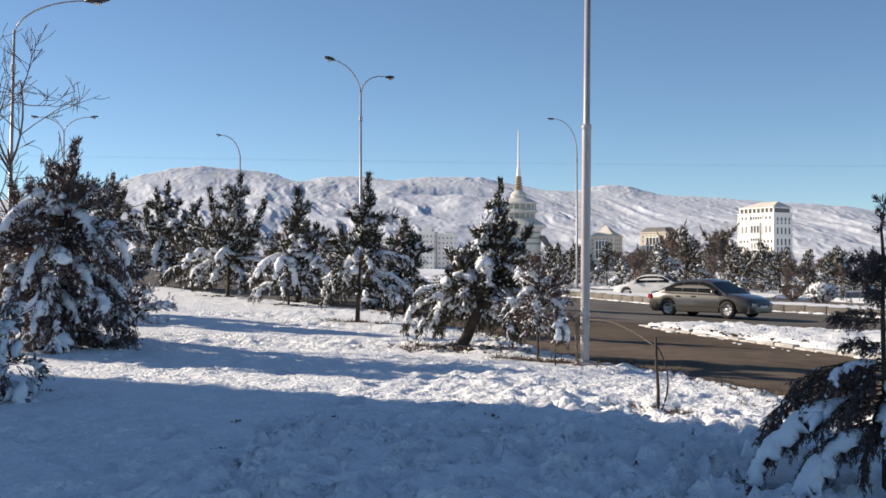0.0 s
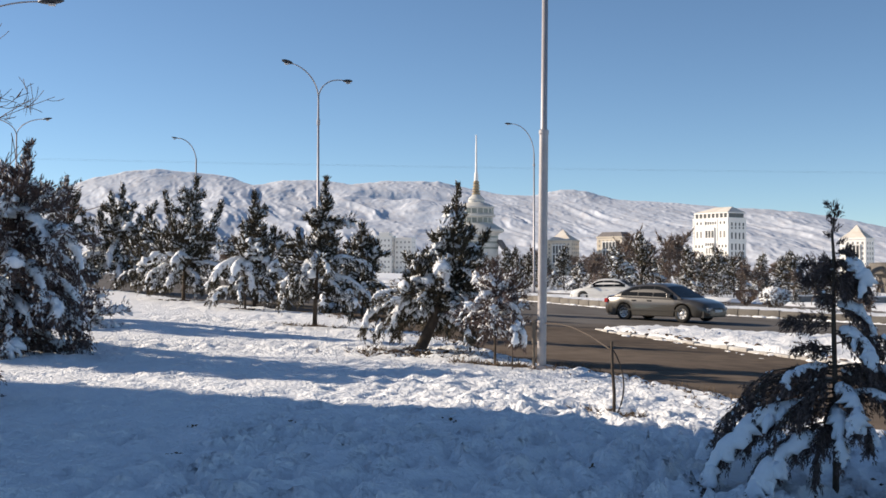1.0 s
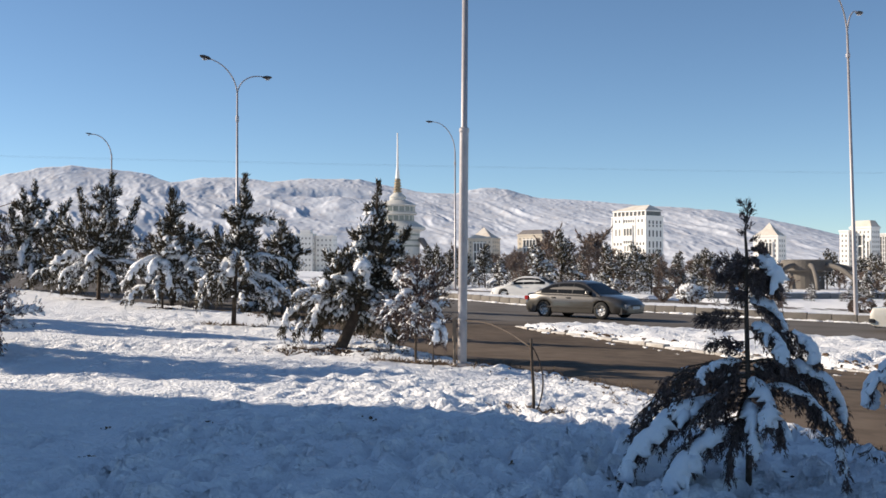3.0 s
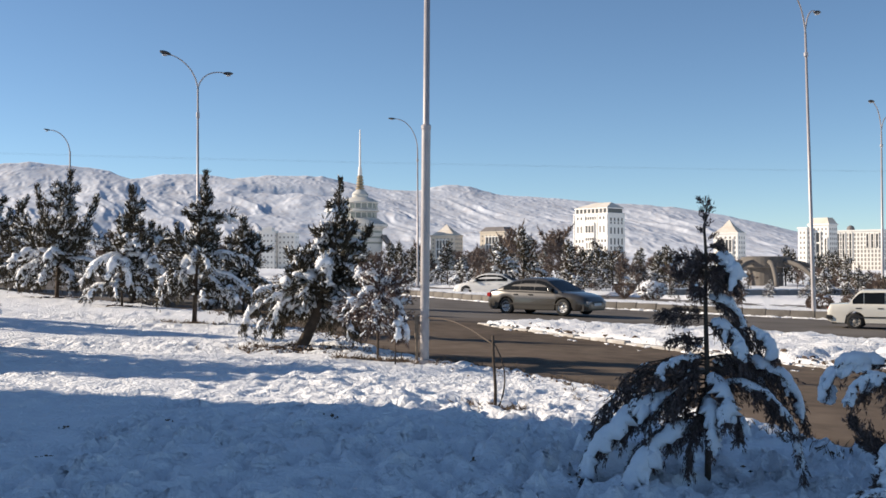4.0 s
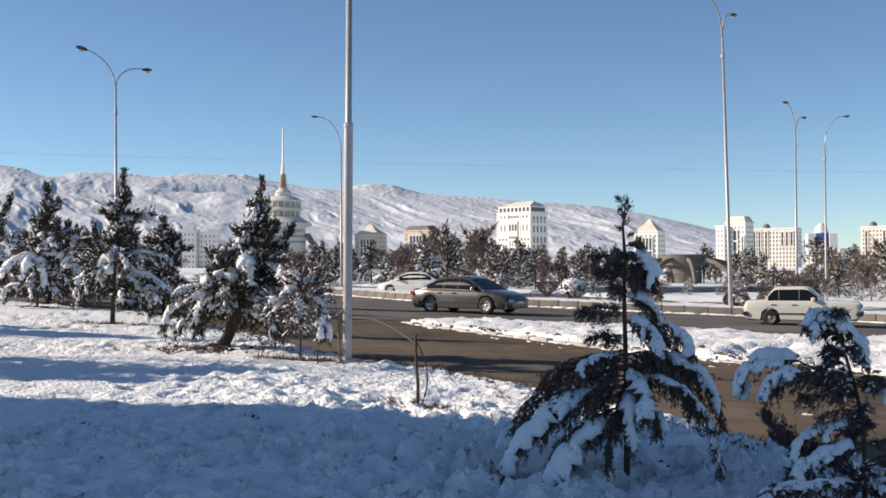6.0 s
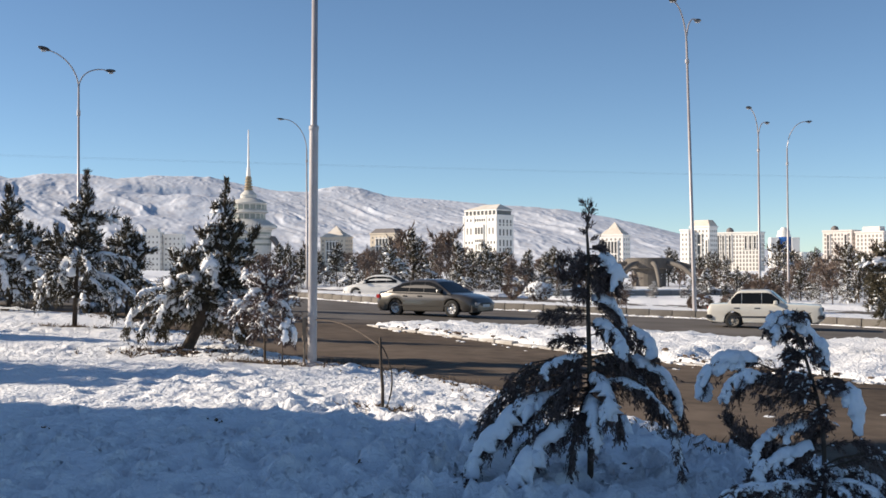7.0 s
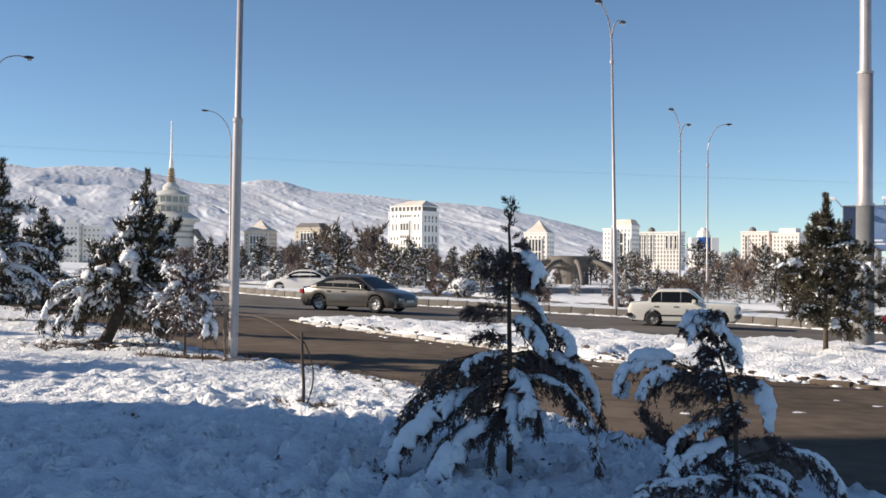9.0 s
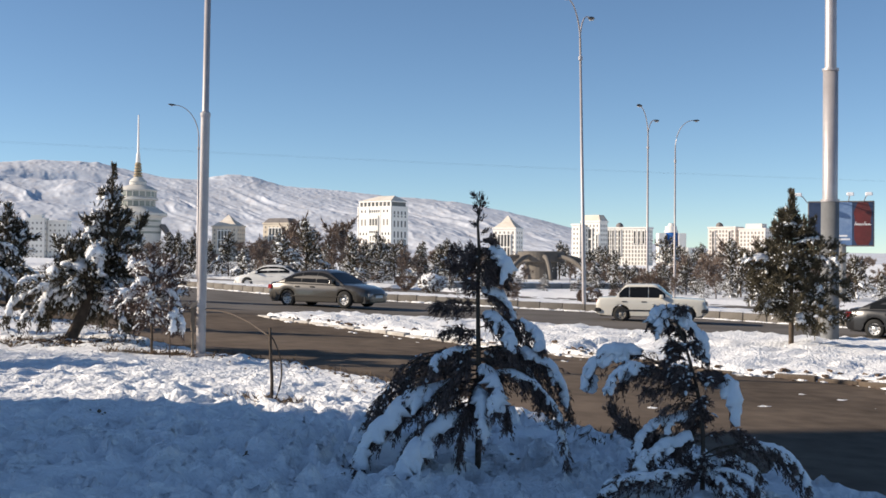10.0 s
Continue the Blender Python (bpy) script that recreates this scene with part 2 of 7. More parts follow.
def inside_by(poly, x, y):
    """Signed distance to a closed outline, positive inside."""
    p = np.array(poly, float)
    q = np.roll(p, -1, axis=0)
    best, odd = np.full(x.shape, 1e9), np.zeros(x.shape, bool)
    for (ax, ay), (bx, by) in zip(p, q):
        dx, dy = bx - ax, by - ay
        s = np.clip(((x - ax) * dx + (y - ay) * dy) / (dx * dx + dy * dy + 1e-12), 0, 1)
        best = np.minimum(best, (x - ax - s * dx) ** 2 + (y - ay - s * dy) ** 2)
        cross = ((ay > y) != (by > y)) & (x < (bx - ax) * (y - ay) / (by - ay + 1e-12) + ax)
        odd ^= cross
    return np.where(odd, 1, -1) * np.sqrt(best)


def step(a, b, v):
    s = np.clip((v - a) / (b - a), 0, 1)
    return s * s * (3 - 2 * s)


def spaced(*runs):
    """Grid lines: (start, end, gap at start, gap at end) one after another."""
    out = [runs[0][0]]
    for a, b, g0, g1 in runs:
        while out[-1] < b - 1e-6:
            s = (out[-1] - a) / (b - a)
            out.append(min(b, out[-1] + g0 * (g1 / g0) ** s))
    return np.array(out)


def grid_faces(nx, ny):
    i, j = np.meshgrid(np.arange(ny - 1), np.arange(nx - 1), indexing="ij")
    a = i * nx + j
    return np.stack([a, a + 1, a + nx + 1, a + nx], -1).reshape(-1, 4)


def snow_height(x, y):
    z = land(x, y)
    near = np.exp(-np.maximum(np.hypot(x, y) - 25, 0) / 40)
    patchy = np.clip(0.80 + 0.75 * field(x, y, 1.9, 14) + 0.4 * field(x, y, 0.8, 16), 0.12, 1.7)
    rough = 0.024 * field(x, y, 1.7, 1) + 0.022 * field(x, y, 0.62, 2) + patchy * (0.032 * field(x, y, 0.36, 3) + 0.046 * field(x, y, 0.19, 4) + 0.028 * field(x, y, 0.11, 15))
    # trodden path on the left is smoother than the bank beside the road
    path = step(0.8, -1.6, x - 0.02 * (y - 12) + 0.5 * field(x, y, 3.0, 9)) * step(34, 26, y)
    z = z + rough * near * (1 - 0.30 * path) + 0.07 * field(x, y, 7, 5) * near
    # low ridge of thrown-up snow along the trodden path
    z = z + 0.06 * np.exp(-((x - 0.9 - 0.25 * field(x, y, 2.5, 12)) / 0.8) ** 2) * step(30, 18, y) * step(9, 12, y)
    road = np.maximum(np.minimum(inside_by(MAIN_ROAD, x, y), -inside_by(ISLAND, x, y)), inside_by(FAR_ROAD, x, y))
    isle = inside_by(ISLAND, x, y)
    z = z + step(0.0, 0.4, isle) * near * (0.06 * field(x, y, 0.9, 20) + 0.07 * field(x, y, 0.45, 17) + 0.09 * np.abs(field(x, y, 0.24, 18)) * (0.7 + field(x, y, 1.4, 19)))
    ragged = 0.22 * field(x, y, 0.9, 6) + 0.12 * field(x, y, 0.3, 7) + 0.5 * field(x, y, 3.5, 8) * step(40, 20, y)
    sharp = 1 - 0.6 * step(1.2, 0.4, np.abs(isle))
    z = z - 0.24 * step(-0.35 * sharp, 0.3 * sharp, road + ragged * 0.6)
    beyond = inside_by(FAR_KERB + [(500, -40), (500, 900), (-120, 900)], x, y)
    z = z + 0.10 * step(-0.1, 0.3, beyond)
    bank = np.maximum(inside_by(ISLAND, x, y), 0)
    z = z + 0.03 * step(0.1, 0.9, bank)
    return z


def footprints(x, y, z):
    """Trodden snow: many prints in the bank by the road, fewer and fainter ones up the path."""
    r = np.random.default_rng(4)
    for k in range(1300):
        if k < 700:
            px, py = r.uniform(-1.8, 6.4), r.uniform(6.6, 13.4)
        elif k < 950:
            px, py = r.uniform(-4.5, -0.5), r.uniform(6.6, 13.0)
        else:
            px, py = r.uniform(-6.5, 4.4), r.uniform(13, 24)
        a = r.normal(1.2, 0.6)
        depth = r.uniform(0.05, 0.17) * (1.0 if py < 11.5 else 0.5) * (1.0 if k < 700 else 0.4 if k < 950 else 0.5)
        sx, sy = r.uniform(0.13, 0.21), r.uniform(0.07, 0.12)
        near = (np.abs(x - px) < 0.6) & (np.abs(y - py) < 0.6)
        u, w = x[near] - px, y[near] - py
        c, s = math.cos(a), math.sin(a)
        d = ((u * c + w * s) / sx) ** 2 + ((w * c - u * s) / sy) ** 2
        z[near] += -depth * np.exp(-d ** 2.2) + 0.28 * depth * np.exp(-(np.sqrt(d) - 1.45) ** 2 * 6)
    return z


xs = spaced((-4200, -60, 600, 60), (-60, -14, 12, 0.5), (-14, -8, 0.3, 0.12), (-8, -2.5, 0.10, 0.06), (-2.5, 6.8, 0.06, 0.06), (6.8, 30, 0.13, 0.45), (30, 90, 0.5, 9), (90, 4200, 40, 600))
ys = spaced((-4200, -60, 600, 60), (-60, 4, 9, 0.5), (4, 6.0, 0.4, 0.07), (6.0, 15, 0.06, 0.07), (15, 24, 0.075, 0.13), (24, 46, 0.14, 0.55), (46, 120, 0.6, 4.0), (120, 4900, 10, 420))
gx, gy = np.meshgrid(xs, ys)
gz = footprints(gx, gy, snow_height(gx, gy))
g = Geo()
g.add(np.stack([gx, gy, gz], -1), grid_faces(len(xs), len(ys)))
ground = alone("ground", g, SNOW, "trodden white snow covering the ground and verges", "snow", "structure", smooth=True)

xs = spaced((-260, -20, 12, 3), (-20, 60, 2.0, 2.0), (60, 300, 3, 20))
ys = spaced((-60, 0, 6, 2), (0, 120, 2.0, 2.0), (120, 320, 3, 20))
rx, ry = np.meshgrid(xs, ys)
g = Geo()
g.add(np.stack([rx, ry, land(rx, ry) - 0.13], -1), grid_faces(len(xs), len(ys)))
alone("road", g, ASPHALT, "dark damp asphalt road with a slip lane", "road", "structure")

# distant ridge, rising from the plain
RIDGE = [(-60, 2.2), (-35, 2.6), (-24, 3.2), (-19.6, 3.5), (-17.2, 4.0), (-15.3, 4.72), (-13.9, 5.03), (-12.4, 5.22), (-10.4, 5.12), (-8.6, 4.89), (-7.6, 4.40), (-6.0, 4.75), (-4.2, 4.79), (-2.5, 4.60), (-0.7, 4.77), (1.9, 4.77), (3.4, 4.47), (5.4, 4.05), (6.9, 4.06), (8.3, 4.30), (9.6, 4.22), (10.9, 3.85), (13.4, 3.62), (16.2, 3.40), (18.7, 3.20), (21.3, 2.90), (24.2, 2.24), (26.3, 1.67), (28.6, 1.12), (31.4, 0.80), (36.9, 0.60), (45, 0.5), (70, 0.4)]
az = np.radians(np.concatenate([np.linspace(-60, -26, 60), np.linspace(-25.9, 34, 940), np.linspace(34.2, 70, 80)]))
rad = np.concatenate([np.linspace(1500, 3000, 10), np.linspace(3030, 4150, 118), np.linspace(4170, 4700, 8)])
A, R = np.meshgrid(az, rad)
crest_at = lambda a: np.tan(np.radians(np.interp(np.degrees(a), [q for q, _ in RIDGE], [e for _, e in RIDGE]))) * 4150
climb = np.clip((R - 2900) / 1250, 0, 1)
sharp = climb ** 16
top = crest_at(A) * (1 + sharp * (0.010 * field(A * 4150, R * 0.4, 70, 61) + 0.006 * field(A * 4150, R * 0.4, 24, 62)))
broad = sum(crest_at(A + radians(d)) for d in (-4, -2.5, -1, 0, 1, 2.5, 4)) / 7
mx, my = R * np.sin(A), R * np.cos(A)
# spurs run down the slope and drift to the right, warped and branching
across, down = A * 4150, (4150 - R)
drift = across - 0.75 * down * (0.35 + 0.65 * step(-0.08, 0.15, A))
bent = drift + 80 * field(across, down, 420, 21) + 34 * field(across, down, 150, 22) + 15 * field(across, down, 60, 24) + 6 * field(across, down, 26, 25)
calm = 1 - 0.35 * step(0.06, 0.22, A)
spurs = np.zeros_like(bent)
for size, tall, s in ((330, 30, 31), (140, 24, 32), (72, 16, 33), (37, 9.0, 34), (19, 4.6, 35)):
    spurs += tall * (0.5 - np.abs(field(bent, down * 0.24 + 50 * s, size, s)) * (1 + 0.5 * field(across, down, size * 2.2, s + 20)))
crags = field(mx, my, 60, 51) + 0.6 * field(mx, my, 27, 52) + 0.4 * field(mx, my, 13, 53)
# broken bands of cliff below the crest and across the slope
ledge = np.clip(np.exp(-((np.degrees(A) - 1.2) / 2.6) ** 2) * (1 + 0.4 * field(across, down, 60, 72)) + 0.25 * step(0.1, 0.5, field(across, down * 0.1, 260, 71)) * step(-0.1, 0.0, A), 0, 1.2)
level = 0.85 + 0.05 * field(across, down * 0, 300, 73)
cliff = ledge * np.exp(-((climb - level) / 0.032) ** 2) * 0.075
level = 0.52 + 0.10 * field(across, down * 0, 420, 74)
cliff = cliff + step(0.0, 0.5, field(across, down * 0.1, 330, 75)) * np.exp(-((climb - level) / 0.03) ** 2) * 0.018
mz = (broad * (1 - sharp) + top * sharp) * (climb ** 1.1 - cliff)
# spurs scaled down to soften contrast, in place of haze
mz = mz + (0.78 * spurs * calm + 1.0 * crags) * np.minimum(climb * 3.0, 1) * (1 - 0.88 * climb ** 4) * np.minimum(top / 230, 1)
mz = np.where(R > 4150, top - (R - 4150) * 0.45, mz) - 3
g = Geo()
g.add(np.stack([mx, my, mz], -1), grid_faces(len(az), len(rad)))


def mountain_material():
    # blue-grey tint in the snow colour stands in for distance haze
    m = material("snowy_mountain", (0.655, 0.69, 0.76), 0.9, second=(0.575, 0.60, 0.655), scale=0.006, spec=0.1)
    nt = m.node_tree
    p = nt.nodes["Principled BSDF"]
    base = p.inputs["Base Color"].links[0].from_socket
    pos, stretch, ridges, rock = (nt.nodes.new(k) for k in ("ShaderNodeTexCoord", "ShaderNodeMapping", "ShaderNodeTexNoise", "ShaderNodeTexNoise"))
    stretch.inputs["Scale"].default_value = (1.0, 0.5, 1.0)
    stretch.inputs["Rotation"].default_value = (0, 0, 0.5)
    nt.links.new(pos.outputs["Object"], stretch.inputs["Vector"])
    ridges.noise_type = "RIDGED_MULTIFRACTAL"
    for n, scale, detail, rough in ((ridges, 0.042, 7, 0.66), (rock, 0.030, 12, 0.78)):
        n.inputs["Scale"].default_value, n.inputs["Detail"].default_value, n.inputs["Roughness"].default_value = scale, detail, rough
        nt.links.new(stretch.outputs["Vector"], n.inputs["Vector"])
    relief = nt.nodes.new("ShaderNodeBump")
    relief.inputs["Strength"].default_value, relief.inputs["Distance"].default_value = 0.65, 5.0
    nt.links.new(ridges.outputs["Fac"], relief.inputs["Height"])
    nt.links.new(relief.outputs["Normal"], p.inputs["Normal"])
    # bare rock breaks through along thin ragged seams, kept faint in place of haze
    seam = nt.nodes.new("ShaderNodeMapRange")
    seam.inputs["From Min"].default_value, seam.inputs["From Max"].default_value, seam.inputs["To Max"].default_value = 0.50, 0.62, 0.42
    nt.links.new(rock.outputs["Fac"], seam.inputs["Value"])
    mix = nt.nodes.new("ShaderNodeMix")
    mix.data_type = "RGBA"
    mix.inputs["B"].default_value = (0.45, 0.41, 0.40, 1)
    nt.links.new(seam.outputs["Result"], mix.inputs["Factor"])
    nt.links.new(base, mix.inputs["A"])
    nt.links.new(mix.outputs["Result"], p.inputs["Base Color"])
    return m


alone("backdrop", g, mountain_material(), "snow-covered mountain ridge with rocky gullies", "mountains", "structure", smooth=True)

# unseen block added beside the camera to shade the near snow
shade = thing("apartment_block", "unseen plain block added to shade the snowy path", "building", (-46, 17.0, float(land(-46, 17)) - 0.2))
part("wall", boxes((-14, 14, -6, 6.75, 0, 18.3), chamfer=0.05), CREAM, shade)
# overhang added so that the block's shadow reaches the slip lane
part("top_floor", boxes((-14, 14, -6, 8.2, 18.3, 21.4), chamfer=0.05), CREAM, shade, "overhang added to widen the block's shadow")
part("roof", boxes((-14.3, 14.3, -6.3, 8.4, 21.4, 21.8), chamfer=0.05), ROOF_DARK, shade)

# ---- trees ----
def unit(v):
    return v / (np.linalg.norm(v, axis=-1, keepdims=True) + 1e-9)


def sprays(geo, r, base, way, length, width, cross=True):
    """Small flat scale-leaf sprays: two crossed blades each, or one."""
    n = len(base)
    way = unit(way)
    side = unit(np.cross(way, unit(r.normal(size=(n, 3)))))
    up = np.cross(side, way)
    L = (length * r.uniform(0.6, 1.25, n))[:, None]
    W = (width * r.uniform(0.7, 1.3, n))[:, None]
    if not cross:
        sway = up * (L * r.uniform(-0.12, 0.12, (n, 1)))
        v = np.stack([base - side * W * 0.8, base + side * W * 0.8 + sway, base + way * L], 1)
        geo.add(v, np.arange(3 * n).reshape(-1, 3)[:, [0, 1, 2, 2]])
        return
    for s in (side, up):
        bend = up * L * 0.12 if s is side else side * L * 0.10
        v = np.stack([base, base + way * L * 0.45 + s * W + bend, base + way * L, base + way * L * 0.45 - s * W + bend], 1)
        geo.add(v, np.arange(4 * n).reshape(-1, 4))


def along(path, s):
    """Points and directions at the shares s of a path."""
    k = np.clip(s, 0, 0.9999) * (len(path) - 1)
    i = k.astype(int)
    w = (k - i)[:, None]
    return path[i] * (1 - w) + path[i + 1] * w, unit(path[i + 1] - path[i])


def snow_roll(geo, r, path, s0, s1, size, sides=8, rings=9):
    """A soft lumpy sheet of snow lying on the upper side of part of a branch."""
    s = np.linspace(s0, s1, rings)
    p, t = along(path, s)
    up = np.array([0, 0, 1.0])
    n = unit(up - t * (t @ up)[:, None] + 1e-6)
    b = np.cross(t, n)
    env = np.sin(np.linspace(0.10, 0.95, rings) * np.pi) ** 0.45
    wave = 0.22 * np.sin(np.linspace(0, r.uniform(4, 9), rings) + r.uniform(0, 6)) + 0.10 * np.sin(np.linspace(0, r.uniform(10, 18), rings) + r.uniform(0, 6))
    wide = size * env * (1 + wave + r.normal(size=rings) * 0.06)
    high = size * env * (0.90 + 0.6 * wave + r.normal(size=rings) * 0.06)
    ang = np.linspace(0, 2 * np.pi, sides, endpoint=False)
    lift = np.where(np.sin(ang) > 0, np.sin(ang), 0.30 * np.sin(ang))
    jag = 1 + 0.20 * r.normal(size=(rings, sides)) * (np.sin(ang) < 0.3)
    edge = np.stack([np.abs(r.normal(size=rings)), np.abs(r.normal(size=rings))])
    edge = np.where(np.cos(ang)[None, :] > 0, edge[0][:, None], edge[1][:, None])
    jag = jag * (0.72 + 0.42 * edge * np.abs(np.cos(ang))[None, :])
    mid = p + n * (size * 0.18) + r.normal(size=(rings, 3)) * size * 0.06
    v = mid[:, None] + b[:, None] * (wide[:, None] * np.cos(ang) * jag)[..., None] + n[:, None] * (high[:, None] * lift)[..., None] - up * (0.34 * wide[:, None] * np.abs(np.cos(ang)) * jag)[..., None]
    i, j = np.meshgrid(np.arange(rings - 1), np.arange(sides), indexing="ij")
    k = (j + 1) % sides
    f = np.stack([i * sides + j, i * sides + k, (i + 1) * sides + k, (i + 1) * sides + j], -1).reshape(-1, 4)
    v = np.concatenate([v.reshape(-1, 3), mid[:1] - t[:1] * size * 0.15, mid[-1:] + t[-1:] * size * 0.15])
    q, last = rings * sides, (rings - 1) * sides
    ends = [[q, (j + 1) % sides, j, j] for j in range(sides)] + [[q + 1, last + j, last + (j + 1) % sides, last + (j + 1) % sides] for j in range(sides)]
    geo.add(v, np.concatenate([f, ends]))


def bough(r, start, turn, reach, rise, sag, n=9, bow=2.2):
    """A branch that leaves the stem at a turn (radians), rises, and sags under its load."""
    s = np.linspace(0, 1, n)
    out = np.array([math.cos(turn), math.sin(turn), 0])
    side = np.array([-out[1], out[0], 0]) * r.normal() * 0.18 * reach
    z = rise * reach * s - sag * reach * s ** bow
    return start + out * (reach * np.sin(s * 1.35) / math.sin(1.35))[:, None] + side * (s ** 2)[:, None] + np.array([0, 0, 1.0]) * z[:, None]


def bare_tree(name, label, place, seed, h, spread=0.5, levels=4, mat=None, pods=0, group="", thick=0.02, least=0.0, haze=0):
    r = np.random.default_rng(seed)
    t = thing(name, label, "tree", place, 0, group)
    wood, twigs, seeds, fine, frost = Geo(), Geo(), Geo(), Geo(), Geo()

    def grow(start, way, ln, rad, level):
        u = np.linspace(0, 1, 6 if level < 2 else 3 if haze else 4)
        bow = r.normal(size=3) * 0.18 * ln
        p = start + way * (ln * u)[:, None] + bow * (u ** 2)[:, None] + np.array([0, 0, 0.12 * ln]) * (u ** 2)[:, None]
        (wood if level < 2 else twigs).add(*tube(p, np.maximum(rad * (1 - 0.55 * u), least), 6 if level < 2 else 3, caps=False))
        if level >= levels:
            if haze:
                n = haze
                b, d = along(p, r.uniform(0.1, 1.0, n))
                sprays(fine, r, b, d + r.normal(size=(n, 3)) * 0.7 + np.array([0, 0, 0.25]), h * 0.085, h * 0.0095, False)
                sprays(frost, r, b[: n // 3], d[: n // 3] + r.normal(size=(n // 3, 3)) * 0.4, h * 0.035, h * 0.010, False)
            if pods and r.uniform() < pods:
                n = 10
                b = p[-1] + r.normal(size=(n, 3)) * [0.05, 0.05, 0.08] - np.array([0, 0, 0.12])
                sprays(seeds, r, b, np.tile([0, 0, -1.0], (n, 1)) + r.normal(size=(n, 3)) * 0.12, 0.26, 0.005)
            return
        for k in range(int(r.integers(3, 5 if levels > 4 else 6))):
            s = r.uniform(0.35, 1.0)
            b, d = along(p, np.array([s]))
            w = unit(d[0] + r.normal(size=3) * spread * [1, 1, 0.55])
            grow(b[0], w, ln * r.uniform(0.45, 0.72), rad * 0.52, level + 1)

    grow(np.zeros(3), unit(np.array([r.normal() * 0.06, r.normal() * 0.06, 1.0])), h * 0.42, thick * h, 0)
    part("trunk", wood, BARK if mat is None else mat, t, smooth=True)
    part("twig_wood", twigs, mat or TWIG, t, kind="stuff")
    if fine.v:
        part("brushwood", fine, mat or TWIG, t, kind="stuff")
        part("hoar_frost", frost, SNOW_TREE, t, kind="stuff")
    if seeds.v:
        part("seed_pods", seeds, TWIG, t, "dry hanging pods", kind="stuff")
    return t


# ---- feathery cypresses: limbs clothed in leafy twigs, with snow lying on them ----
UP = np.array([0, 0, 1.0])


def lumps(geo, c, way, length, wide, high, plain=False):
    """Small rounded lumps of snow, each lying along its own way."""
    n = len(c)
    way = unit(way)
    side = unit(np.cross(way, UP) + 1e-6)
    top = np.cross(side, way)
    L, W, H = (np.broadcast_to(np.asarray(q, float), (n,))[:, None] for q in (length, wide, high))
    if plain:
        v = np.stack([c - way * L, c + side * W, c + way * L, c - side * W, c + top * H, c - top * H * 0.35], 1)
        f = np.array([[k, (k + 1) % 4, 4, 4] for k in range(4)] + [[(k + 1) % 4, k, 5, 5] for k in range(4)])
        geo.add(v, (f[None] + 6 * np.arange(n)[:, None, None]).reshape(-1, 4))
        return
    v = np.stack([c - way * L, c - way * L * 0.4 + side * W, c + way * L * 0.5 + side * W * 0.8, c + way * L, c + way * L * 0.5 - side * W * 0.8, c - way * L * 0.4 - side * W, c + top * H, c - top * H * 0.35], 1)
    f = np.array([[k, (k + 1) % 6, 6, 6] for k in range(6)] + [[(k + 1) % 6, k, 7, 7] for k in range(6)])
    geo.add(v, (f[None] + 8 * np.arange(n)[:, None, None]).reshape(-1, 4))


